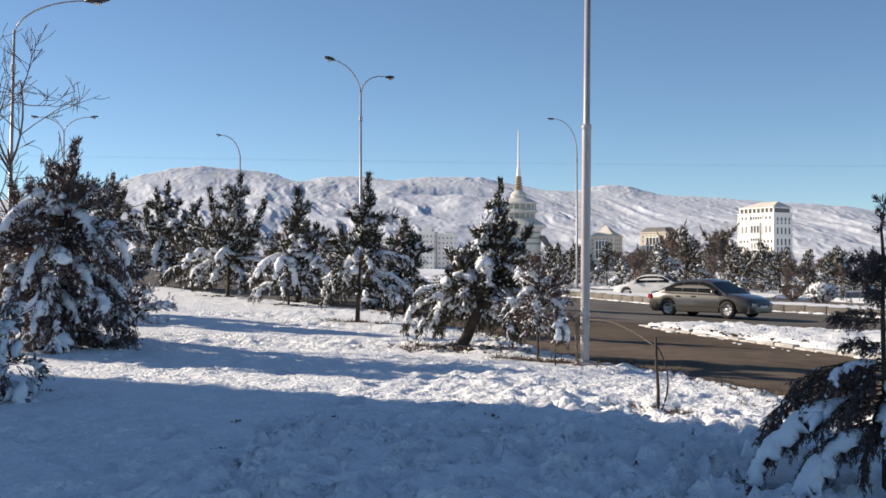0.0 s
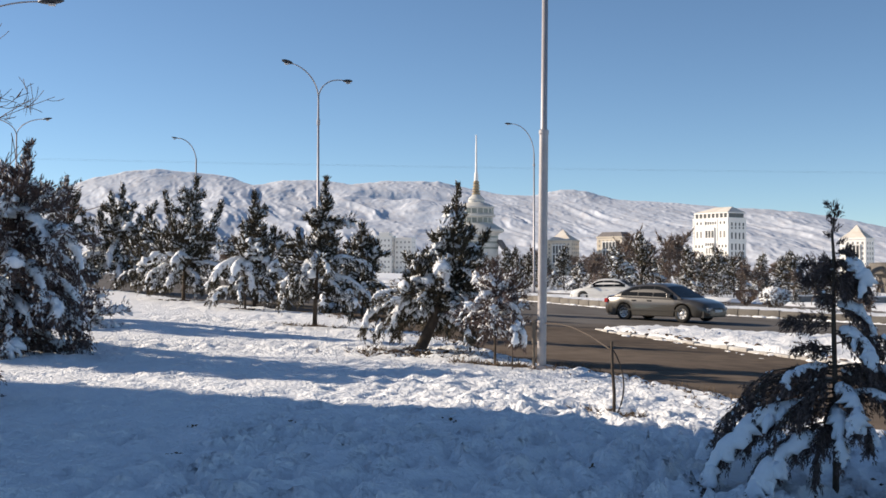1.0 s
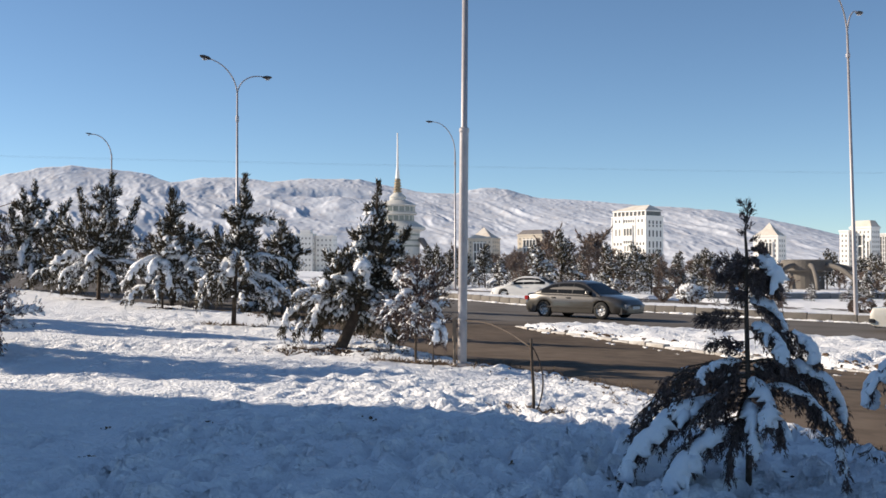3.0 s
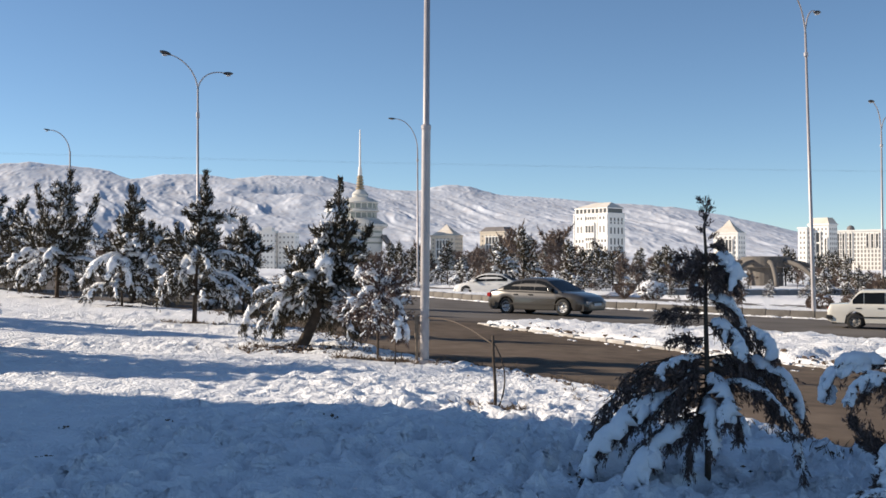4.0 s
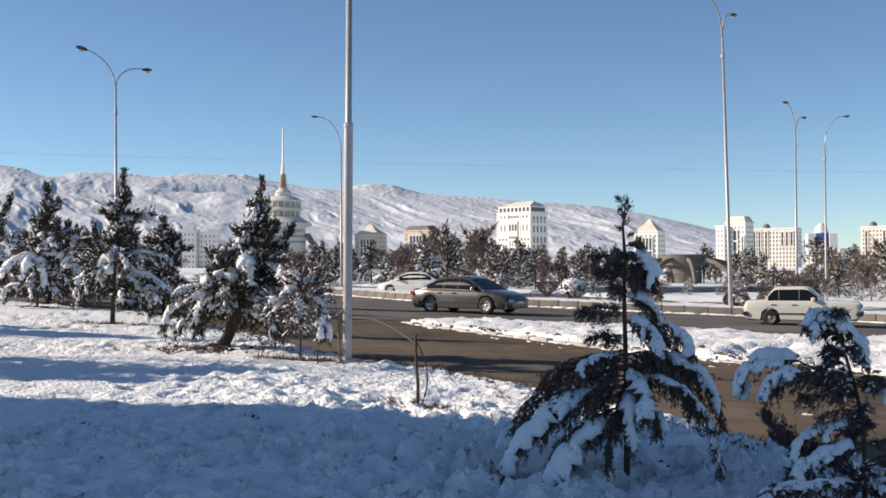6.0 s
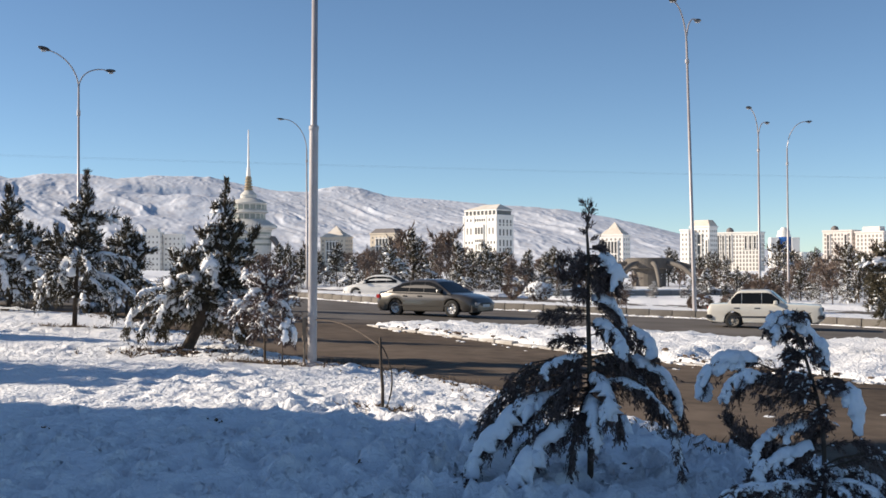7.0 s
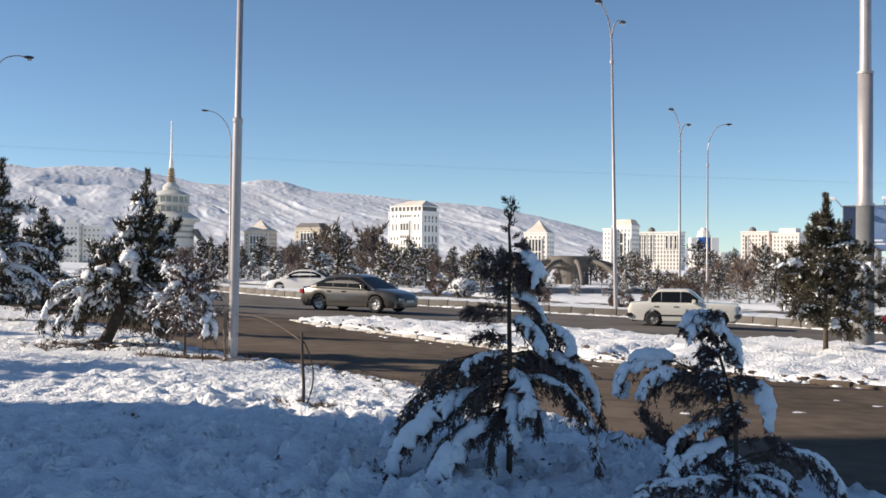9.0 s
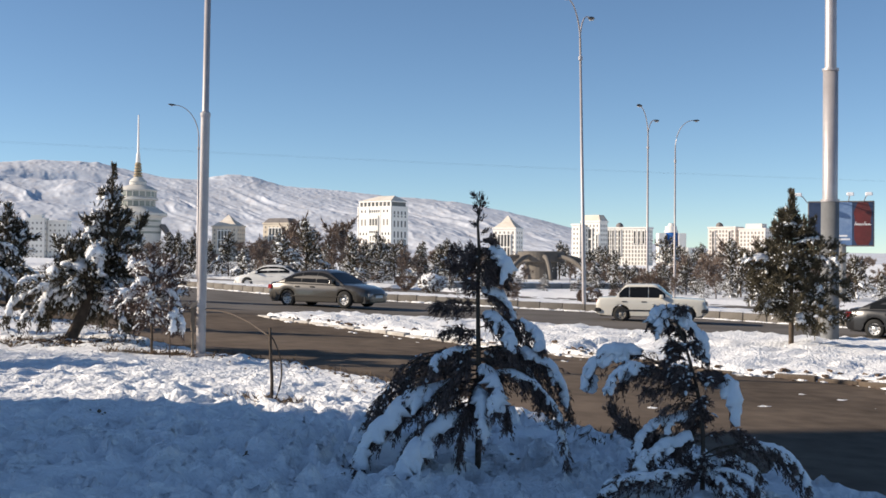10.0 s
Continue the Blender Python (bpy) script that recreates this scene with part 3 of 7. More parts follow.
class Cypress:
    """One cypress, grown limb by limb in its own frame: x to the right of the viewer, y away."""

    def __init__(self, seed, leaf, per, blade=0.17, jitter=0.38, fine=False, coarse=False):
        self.r, self.leaf, self.per, self.blade, self.jitter, self.fine = np.random.default_rng(seed), leaf, per, blade, jitter, fine
        self.coarse, self.clear = coarse, 0.03
        self.stem, self.limbs, self.leaves, self.white = Geo(), Geo(), Geo(), Geo()

    def trunk(self, curve, thick, n=16):
        """curve: rows (x, y, z) from the foot to the tip."""
        c = np.array(curve, float)
        u = np.linspace(0, len(c) - 1, n)
        self.bole = np.stack([np.interp(u, np.arange(len(c)), c[:, k]) for k in range(3)], 1)
        self.bole[1:-1] = (self.bole[:-2] + 2 * self.bole[1:-1] + self.bole[2:]) / 4
        s = np.linspace(0, 1, n)
        self.stem.add(*tube(self.bole, thick * (1 - s) ** 0.8 + 0.004, 9))
        return self.bole

    def at(self, z):
        return np.array([np.interp(z, self.bole[:, 2], self.bole[:, k]) for k in range(3)])

    def twigs(self, path, count, length, spread, lift, curl=0.25, start=0.06, shape=None, per=None, dust=0.0, size=0.03, sides=None):
        """Leafy twigs along a limb. shape: twig length along the limb, as a function of the share."""
        r, n = self.r, max(2, int(count))
        s = r.uniform(start, 1.0, n)
        b, t = along(path, s)
        around = r.normal(size=(n, 3))
        if sides is not None:
            around = around * [1, 1, 0.35] + sides
        around = unit(around - t * (around * t).sum(1, keepdims=True))
        way = unit(t * r.uniform(0.6, 1.2, (n, 1)) + spread * around * r.uniform(0.5, 1.3, (n, 1)) + UP * lift * r.uniform(0.3, 1.5, (n, 1)))
        ln = length * (shape(s) if shape else 1 - 0.5 * s) * r.uniform(0.35, 1.45, n) + self.leaf * 0.5
        k = per or self.per
        u = r.uniform(0.02, 1.0, (n, k))
        bend = curl * (1 if lift >= 0 else -1)
        p = b[:, None] + way[:, None] * (ln[:, None] * u)[..., None] + UP * (bend * ln[:, None] * u ** 2)[..., None]
        d = way[:, None] + UP * (2 * bend * u)[..., None] + r.normal(size=(n, k, 3)) * self.jitter
        p = p + r.normal(size=p.shape) * self.leaf * 0.22
        sprays(self.leaves, r, p.reshape(-1, 3), d.reshape(-1, 3), self.leaf, self.leaf * self.blade, False)
        if self.fine:
            sprays(self.limbs, r, b, way, ln.mean() * 0.9, 0.0035, False)
        m = int(n * dust)
        if m:
            pick = r.integers(0, n, m)
            w = r.uniform(0.40, 1.05, m)[:, None]
            c = b[pick] + way[pick] * ln[pick][:, None] * w + UP * (bend * ln[pick][:, None] * w ** 2) + UP * size * 0.8
            lumps(self.white, c, way[pick] + UP * (2 * bend * w), size * r.uniform(0.7, 2.0, m), size * r.uniform(0.45, 1.0, m), size * r.uniform(0.5, 0.9, m), not self.fine)
        return b, way, ln

    def limb(self, z, turn, reach, rise, sag, load=0.0, hang=-0.8, length=None, dense=1.0, bow=2.0, dust=0.0, cover=(0.10, 0.96), gaps=False, fingers=1.0, spread=0.75, per=None):
        """A bough that leaves the trunk at height z, with hanging twigs; load: half width of the snow lying on it."""
        r = self.r
        p = bough(r, self.at(z), radians(turn), reach, rise, sag, 5 if self.coarse else 11, bow)
        p[:, 2] = np.maximum(p[:, 2], self.clear * r.uniform(0.8, 1.5))
        p[1:-1] += r.normal(size=(len(p) - 2, 3)) * 0.012 * reach
        ln = np.linalg.norm(np.diff(p, axis=0), axis=1).sum()
        self.limbs.add(*tube(p, np.linspace(0.003 + 0.007 * reach, 0.0025, len(p)), 3 if self.coarse else 5, caps=False))
        tl = length or 0.16 * reach + 0.06
        self.twigs(p, dense * (9.5 if self.fine else 7.2) * ln / max(tl, 0.05) + 4, tl, spread, hang, 0.3, per=per, dust=dust, size=0.075 if self.coarse else 0.48 * self.leaf)
        if load and self.coarse:
            s = r.uniform(0.25, 1.0, 4)
            b, t = along(p, s)
            lumps(self.white, b + UP * load * 0.55, t, load * r.uniform(1.0, 2.0, 4), load * r.uniform(0.6, 1.1, 4), load * r.uniform(0.6, 0.9, 4), True)
        elif load:
            s0 = cover[0]
            while s0 < cover[1] - 0.05:
                s1 = min(cover[1], s0 + (r.uniform(0.12, 0.4) if gaps else r.uniform(0.35, 0.9)))
                rings = int(np.clip(3.2 * ln * (s1 - s0) / load, 5, 22))
                snow_roll(self.white, r, p, s0, s1, load * r.uniform(0.8, 1.15), 10 if self.fine else 7, rings)
                s0 = s1 + (r.uniform(0.0, 0.14) if gaps else r.uniform(-0.05, 0.05))
            # fingers of snow droop over the edge along the side twigs
            n = int(fingers * ln / load * 1.1)
            if n:
                s = r.uniform(cover[0] + 0.03, cover[1], n)
                b, t = along(p, s)
                side = unit(np.cross(t, UP)) * r.choice([-1, 1], n)[:, None]
                way = unit(side * r.uniform(0.5, 1.1, (n, 1)) + t * r.uniform(0.3, 1.1, (n, 1)) - UP * r.uniform(0.4, 1.2, (n, 1)))
                for q in range(n):
                    fl = load * r.uniform(1.0, 2.1)
                    u = np.linspace(0, 1, 5)[:, None]
                    line = b[q] + UP * load * 0.12 + way[q] * fl * u - UP * 0.25 * fl * u ** 2
                    if self.fine:
                        snow_roll(self.white, r, line, 0.0, 1, load * r.uniform(0.45, 0.75), 7, 6)
                    else:
                        lumps(self.white, line[2:3], way[q:q + 1], fl * 0.55, load * r.uniform(0.3, 0.55), load * 0.4)
        return p

    def plume(self, path, girth, dense=1.0, dust=0.2, lift=0.45, low=0.35):
        """A leader standing up like a feather, narrowing to its tip."""
        path = np.asarray(path, float)
        ln = np.linalg.norm(np.diff(path, axis=0), axis=1).sum()
        self.limbs.add(*tube(path, np.linspace(0.012 + 0.006 * ln, 0.004, len(path)), 5, caps=False))
        ragged = self.r.uniform(2, 6), self.r.uniform(0, 6)
        shape = lambda s: (low + (1 - low) * np.clip(s * 5, 0, 1)) * (1 - s) ** 0.75 * (1 + 0.5 * np.sin(s * ragged[0] * 6 + ragged[1])) + 0.05
        self.twigs(path, dense * 16 * ln / max(girth, 0.1) + 8, girth, 0.80, lift, 0.25, start=0.0, shape=shape, dust=dust, size=0.07 if self.coarse else 0.48 * self.leaf)

    def finish(self, name, label, place, foliage, turn, group=""):
        t = thing(name, label, "tree", place, turn, group)
        part("trunk", self.stem, BARK, t, smooth=True)
        part("bough_wood", self.limbs, BARK, t, kind="stuff")
        part("crown", self.leaves, foliage, t, kind="stuff")
        part("snow_load", self.white, SNOW_TREE, t, "clumps of fresh snow", smooth=True, kind="stuff")
        return t


def toward(x, y):
    """Turn that lays a tree's own x axis across the line of sight."""
    return -math.degrees(math.atan2(x, y))


def shaded_cypress():
    """The dark young cypress nearest the path: a thin spire, a dense head, a gap, then bent loaded boughs."""
    c = Cypress(101, 0.036, 26, 0.20, 0.42, fine=True)
    r = c.r
    c.trunk([(0, 0, -0.05), (0.01, 0, 0.5), (0.0, 0.01, 1.0), (-0.01, 0, 1.5), (0.0, 0, 1.95), (-0.02, 0, 2.12), (0.02, 0, 2.36)], 0.024)
    # spire
    for k, z in enumerate((2.00, 2.05, 2.10, 2.15, 2.19, 2.24, 2.28)):
        a = c.at(z)
        way = np.array([math.cos(k * 2.6), math.sin(k * 2.6), 0.0]) * r.uniform(0.03, 0.06) + UP * r.uniform(0.04, 0.08)
        c.twigs(np.stack([a, a + way * 0.6, a + way]), 6, 0.045, 0.7, 0.1, 0.2, per=7)
    c.twigs(c.bole[-3:], 7, 0.035, 0.6, 0.2, 0.2, per=7)
    # dense head, mostly to one side
    for k in range(18):
        c.limb(r.uniform(1.50, 1.92), r.normal(180, 48), r.uniform(0.08, 0.24), r.uniform(0.3, 1.1), 0.35, hang=r.uniform(-0.6, 0.35), length=r.uniform(0.06, 0.13), dense=0.7, spread=1.1, dust=0.1, per=11)
    for z, turn, reach in ((1.95, 355, 0.12), (1.85, 20, 0.14), (1.75, 340, 0.16), (1.66, 10, 0.15)):
        c.limb(z, turn, reach, 0.5, 0.4, hang=-0.2, length=0.10, dense=1.3)
    c.limb(1.90, 352, 0.26, 0.30, 1.15, 0.066, length=0.10, cover=(0.3, 0.97))
    c.limb(1.80, 10, 0.23, 0.2, 1.1, 0.0, length=0.11, dense=1.4)
    c.limb(1.74, 320, 0.14, 0.10, 0.9, length=0.09)
    # sparse boughs in the gap
    for z, turn, reach, rise, sag in ((1.43, 176, 0.40, 0.15, 0.25), (1.38, 196, 0.30, 0.10, 0.20), (1.36, 160, 0.34, 0.12, 0.10), (1.20, 186, 0.32, 0.05, 0.15), (1.18, 168, 0.26, 0.15, 0.15), (1.16, 210, 0.20, 0.0, 0.1)):
        c.limb(z, turn, reach, rise, sag, hang=-0.05, length=0.09, dense=0.7, per=13)
    # loaded boughs on the open side
    c.limb(1.53, 350, 0.29, 0.22, 1.25, 0.064, length=0.11, dense=1.3, fingers=0.5)
    c.limb(1.33, 342, 0.36, 0.12, 1.05, 0.066, dense=1.4, fingers=0.5)
    c.limb(1.30, 6, 0.55, 0.30, 0.80, 0.062, length=0.15, dense=1.5, cover=(0.5, 0.97), fingers=0.6)
    c.limb(1.22, 20, 0.48, 0.25, 0.70, length=0.14)
    c.limb(1.02, 352, 0.79, 0.32, 1.00, 0.050, bow=2.1, length=0.19, dense=1.6, cover=(0.3, 0.92), fingers=0.7)
    c.limb(1.04, 14, 0.72, 0.25, 0.85, length=0.19, dense=1.5)
    c.limb(0.96, 335, 0.60, 0.15, 0.75, length=0.18, dense=1.5)
    c.limb(0.80, 332, 0.80, 0.32, 1.20, 0.036, bow=2.7, length=0.13, dense=1.3, fingers=0.4)
    # boughs hanging towards the path
    c.limb(0.88, 300, 0.44, 0.10, 0.90, 0.066, length=0.13, dense=1.3, fingers=0.5)
    c.limb(0.70, 278, 0.42, 0.0, 0.95, 0.058, length=0.13, dense=1.3, fingers=0.5)
    c.limb(0.78, 318, 0.40, 0.0, 0.80, length=0.16, dense=1.5)
    # dark mass with hardly any snow
    for z, turn, reach, rise, sag in ((1.04, 180, 0.86, 0.15, 0.78), (1.02, 168, 0.78, 0.15, 0.75), (1.00, 192, 0.90, 0.05, 0.72), (0.97, 160, 0.95, 0.10, 0.72), (0.93, 204, 0.80, 0.05, 0.75), (0.90, 184, 0.98, 0.0, 0.55), (0.85, 172, 0.90, 0.05, 0.60), (0.82, 216, 0.72, 0.05, 0.80), (0.76, 192, 0.70, 0.0, 0.6)):
        c.limb(z, turn, reach, rise, sag, length=r.uniform(0.14, 0.26), dense=0.85, dust=0.25, per=17)
    c.limb(1.03, 200, 0.46, 0.22, 0.55, 0.032, length=0.12)
    c.limb(0.92, 230, 0.45, 0.05, 0.70, length=0.18, dense=1.5)
    # two broad sheets of snow reaching the ground
    c.limb(0.78, 203, 1.06, 0.02, 0.68, 0.100, bow=1.6, length=0.20, dense=1.4, cover=(0.22, 0.99), fingers=0.7)
    c.limb(0.70, 188, 1.06, 0.0, 0.58, bow=1.7, length=0.20, dense=1.4)
    c.limb(0.52, 229, 0.96, 0.0, 0.50, 0.094, bow=1.5, length=0.17, dense=1.3, cover=(0.20, 0.99), fingers=0.7)
    c.limb(0.60, 214, 0.82, 0.0, 0.62, bow=1.6, length=0.20, dense=1.5)
    c.limb(0.60, 250, 0.50, 0.0, 0.85, length=0.18, dense=1.5)
    # far side
    for z, turn, reach in ((1.0, 40, 0.62), (0.95, 75, 0.7), (1.05, 110, 0.72), (0.9, 140, 0.85), (0.75, 95, 0.6)):
        c.limb(z, turn, reach, 0.15, 0.8, 0.035 if turn < 60 else 0.0, length=0.18, dense=1.2)
    return c.finish("cypress", "dark young cypress, bent boughs loaded with snow, in shade", on_land(3.54, 8.88), NEEDLES_BROWN, toward(3.54, 8.88))


def arching_cypress():
    """A low cypress whose tip and boughs are bent over by snow."""
    c = Cypress(102, 0.033, 25, 0.20, 0.42, fine=True)
    r = c.r
    c.trunk([(0, 0, -0.05), (0.01, 0, 0.35), (0.0, 0, 0.65), (-0.05, 0, 0.92), (-0.12, 0, 1.16), (-0.18, 0, 1.36), (-0.28, 0, 1.51)], 0.017)
    for k in range(16):
        z = r.uniform(0.85, 1.5)
        c.limb(z, r.normal(200, 55), r.uniform(0.08, 0.19), r.uniform(0.2, 0.7), 0.4, hang=-0.1, length=0.08, dense=1.1, dust=0.5)
    # short dense sprays that hide the stem
    for k in range(9):
        z = r.uniform(0.18, 0.80)
        c.limb(z, r.normal(262, 40), r.uniform(0.05, 0.11), r.uniform(0.15, 0.6), 0.5, 0.024 if k % 4 == 0 else 0.0, hang=-0.2, length=0.085, dense=1.2, dust=0.5)
    # bent tip with its thick cap
    c.limb(1.50, 2, 0.30, 0.0, 1.35, 0.055, bow=1.3, length=0.08, cover=(0.0, 0.97))
    c.limb(1.48, 182, 0.14, 0.15, 0.95, 0.046, length=0.08)
    c.limb(1.44, 225, 0.14, 0.10, 1.00, 0.036, length=0.08)
    c.limb(1.20, 350, 0.13, 0.2, 0.5, length=0.08)
    # the great arch and its fellows
    c.limb(0.86, 180, 0.84, 1.10, 1.02, 0.068, bow=2.2, length=0.14, cover=(0.38, 0.99), fingers=1.5)
    c.limb(0.84, 190, 0.69, 1.05, 1.00, 0.044, bow=2.1, length=0.14, cover=(0.45, 0.98), fingers=1.4)
    c.limb(0.88, 172, 0.62, 0.85, 0.90, 0.034, length=0.13, cover=(0.4, 0.9))
    c.limb(0.80, 184, 0.40, 0.45, 0.30, length=0.12, per=14)
    c.limb(0.76, 205, 0.30, 0.10, 0.30, length=0.10, per=14)
    # a hanging tongue of snow
    c.limb(0.94, 2, 0.30, 0.72, 1.85, 0.072, bow=2.8, length=0.07, dense=0.6, cover=(0.55, 0.99), fingers=0.2)
    c.limb(0.98, 15, 0.20, 0.5, 0.5, length=0.08)
    # sheets near the foot
    c.limb(0.68, 190, 0.50, -0.25, 0.20, 0.050, length=0.12)
    c.limb(0.52, 204, 0.56, -0.22, 0.22, 0.052, length=0.12)
    for z, turn, reach, rise, sag in ((0.26, 178, 0.72, 0.70, 0.15), (0.22, 184, 0.62, 0.75, 0.20), (0.24, 170, 0.66, 0.55, 0.15), (0.15, 205, 0.55, 0.4, 0.2)):
        c.limb(z, turn, reach, rise, sag, hang=0.25, length=0.12)
    c.limb(0.36, 352, 0.78, 0.78, 1.02, 0.030, length=0.15, cover=(0.3, 0.98))
    c.limb(0.34, 346, 0.72, 0.70, 0.98, length=0.13, dense=0.9, dust=0.3, per=16)
    c.limb(0.24, 325, 0.50, 0.4, 0.7, 0.03, length=0.12, per=14)
    for k in range(6):
        c.limb(r.uniform(0.12, 0.66), r.uniform(0, 360), r.uniform(0.18, 0.42), r.uniform(0.1, 0.6), 0.6, 0.030 if k % 3 == 0 else 0.0, hang=-0.3, length=0.10, dense=0.8, dust=0.2)
    c.limb(0.20, 232, 0.80, 0.35, 0.40, 0.028, length=0.12)
    c.limb(0.18, 222, 0.95, 0.30, 0.35, 0.032, length=0.12)
    return c.finish("cypress", "low spreading cypress with snow on its arching boughs", on_land(4.81, 7.38), NEEDLES_BROWN, toward(4.8, 7.4))


ROW = "conifers along the verge"


def verge_cypress(label, x, y, seed, h, width, profile, plumes, skirts=(), bare=0.14, boughs=40, leaf=0.085, per=11, lean=0.0, curve=None, snow=0.70, load=0.085, dust=0.6, hang=-0.45, girth=0.42, crown=0.42, foliage=None, name="cypress", thick=0.016, density=0.85, droop=0.12, clear=0.10):
    """plumes: (start height, end x, end y, end height, girth), all in metres. skirts: boughs with heavy snow, as for limb()."""
    c = Cypress(seed, leaf, per, 0.20, 0.45)
    c.clear = clear * h
    r = c.r
    c.trunk(curve or [(0, 0, -0.1), (lean * 0.1, 0, h * 0.25), (lean * 0.35, 0.03 * h * r.normal() * 0.3, h * 0.55), (lean * 0.75, 0, h * 0.8), (lean, 0, h)], thick * h)
    c.plume([c.at(z) for z in np.linspace(crown * h, h, 9)], girth * 0.85, dense=1.3, dust=dust * 0.8)
    for z, ex, ey, ez, g in plumes:
        a, b = c.at(z), np.array([ex, ey, ez])
        u = np.linspace(0, 1, 8)[:, None]
        c.plume(a + (b - a) * [1, 1, 0] * u ** 0.7 + (b - a) * [0, 0, 1] * u ** 1.15, g * 0.85, dense=1.2, dust=dust * 0.8)
    for k in range(boughs):
        share = bare + (0.80 - bare) * (k + r.uniform()) / boughs
        reach = width * float(np.interp(share, [a for a, _ in profile], [b for _, b in profile])) * (1 + r.uniform(-0.65, 0.35))
        low = max(0.0, 1 - share * 1.5)
        loaded = r.uniform() < snow * (1.15 - 0.7 * share)
        c.limb(share * h + r.normal() * 0.04 * h, k * 137.5 + r.uniform(-70, 70), reach, r.uniform(0.15, 0.5) + 0.5 * share, (0.9 * low + 0.25) * r.uniform(0.6, 1.35), load * r.choice([0.7, 0.9, 1.3, 1.8]) if loaded else 0.0, cover=(r.choice([0.15, 0.45, 0.6]), 0.97), hang=hang * low + 0.35 * (1 - low), length=0.18 * reach + 0.10, dense=density, dust=dust, gaps=True)
    # long lower boughs bowed to the ground under their load
    for k in range(int(boughs * droop)):
        z = h * r.uniform(0.20, 0.42)
        reach = width * r.uniform(0.75, 1.35)
        c.limb(z, k * 137.5 + r.uniform(-40, 40), reach, 0.15, 0.15 + (z - 0.12 * h * r.uniform(0.3, 1.0)) / reach, load * r.uniform(0.5, 1.0) if k % 3 else 0.0, hang=-0.9, length=0.16 * reach + 0.14, dense=density, dust=dust, gaps=True, bow=1.8)
    for row in skirts:
        c.limb(*row, hang=-0.8, gaps=False, dust=dust, fingers=1.6)
    return c.finish(name, label, on_land(x, y), foliage or NEEDLES, toward(x, y), ROW)


shaded_cypress()
arching_cypress()
SKIRTED = [(0.05, 0.7), (0.2, 1.0), (0.38, 0.95), (0.52, 0.62), (0.66, 0.34), (0.85, 0.14), (1, 0.04)]
SLIM = [(0.05, 0.8), (0.25, 1.0), (0.5, 0.7), (0.7, 0.45), (0.9, 0.2), (1, 0.05)]
SHAGGY = [(0.03, 0.85), (0.2, 1.0), (0.42, 1.0), (0.56, 0.80), (0.66, 0.50), (0.76, 0.28), (0.88, 0.14), (1, 0.05)]
verge_cypress("leaning dark cypress, snowy boughs arching down to the ground", 0.40, 23.0, 103, 3.4, 1.08, SKIRTED, [(1.5, 1.45, 0.2, 2.45, 0.36), (1.0, -0.30, 0.1, 1.95, 0.42), (1.0, -0.05, -0.3, 1.75, 0.40), (1.2, 0.95, -0.3, 2.35, 0.38), (1.0, 1.2, -0.2, 1.7, 0.36)],
              [(1.00, 182, 1.60, 0.42, 0.78, 0.10), (0.95, 192, 1.05, 0.15, 0.60, 0.10), (1.15, 176, 1.40, 0.42, 0.50, 0.08), (1.95, 262, 0.50, 0.1, 1.6, 0.09), (1.10, 0, 1.50, 0.18, 0.30, 0.08), (0.90, 350, 1.40, 0.12, 0.40, 0.08), (1.30, 12, 1.40, 0.32, 0.34, 0.06), (2.5, 190, 0.35, 0.2, 0.5, 0.07), (2.2, 180, 0.42, 0.2, 0.7, 0.07), (2.1, 350, 0.6, 0.3, 0.3, 0.06)],
              bare=0.20, boughs=62, curve=[(-0.05, 0, -0.1), (0.22, 0, 0.45), (0.46, 0, 1.1), (0.60, 0, 1.9), (0.74, 0, 2.7), (0.80, 0, 3.4)], thick=0.037, girth=0.48, dust=0.35, density=1.3)
verge_cypress("cypress with feathery top and snow-laden lower boughs", -2.3, 29.7, 104, 3.98, 1.15, SKIRTED, [(1.5, 0.55, 0.2, 2.9, 0.42), (1.4, -0.45, -0.2, 2.55, 0.42)],
              [(2.0, 255, 0.50, 0.1, 1.6, 0.13), (1.85, 222, 0.55, 0.1, 1.5, 0.12), (1.55, 200, 0.75, 0.2, 1.1, 0.10), (1.45, 335, 1.75, 0.12, 0.80, 0.09), (1.8, 350, 1.45, 0.3, 0.50, 0.07), (1.3, 312, 1.15, 0.05, 0.85, 0.09), (1.15, 178, 0.95, 0.15, 0.55, 0.08)], bare=0.20, boughs=46, lean=0.30, leaf=0.095, density=1.15, droop=0.05)
verge_cypress("small cypress smothered in drooping snow beside the road", -5.45, 39.0, 105, 2.75, 1.25, [(0.2, 1), (0.5, 0.9), (0.7, 0.5), (0.9, 0.2), (1, 0.1)], [(0.9, 0.95, 0.2, 2.2, 0.45)],
              [(1.75, 200, 1.15, 0.2, 0.95, 0.15), (1.7, 240, 0.8, 0.2, 1.3, 0.15), (1.75, 330, 1.3, 0.25, 0.95, 0.14), (1.6, 180, 1.3, 0.15, 0.85, 0.13), (1.5, 10, 1.6, 0.3, 0.8, 0.12), (1.6, 285, 0.8, 0.2, 1.4, 0.15)], bare=0.4, boughs=24, leaf=0.11, snow=0.9, load=0.12, girth=0.4, droop=0.3)
verge_cypress("slim dark cypress behind the small snowy one", -5.65, 43.0, 116, 4.3, 0.8, SLIM, [], bare=0.10, boughs=34, leaf=0.14, per=9, girth=0.5, snow=0.4)
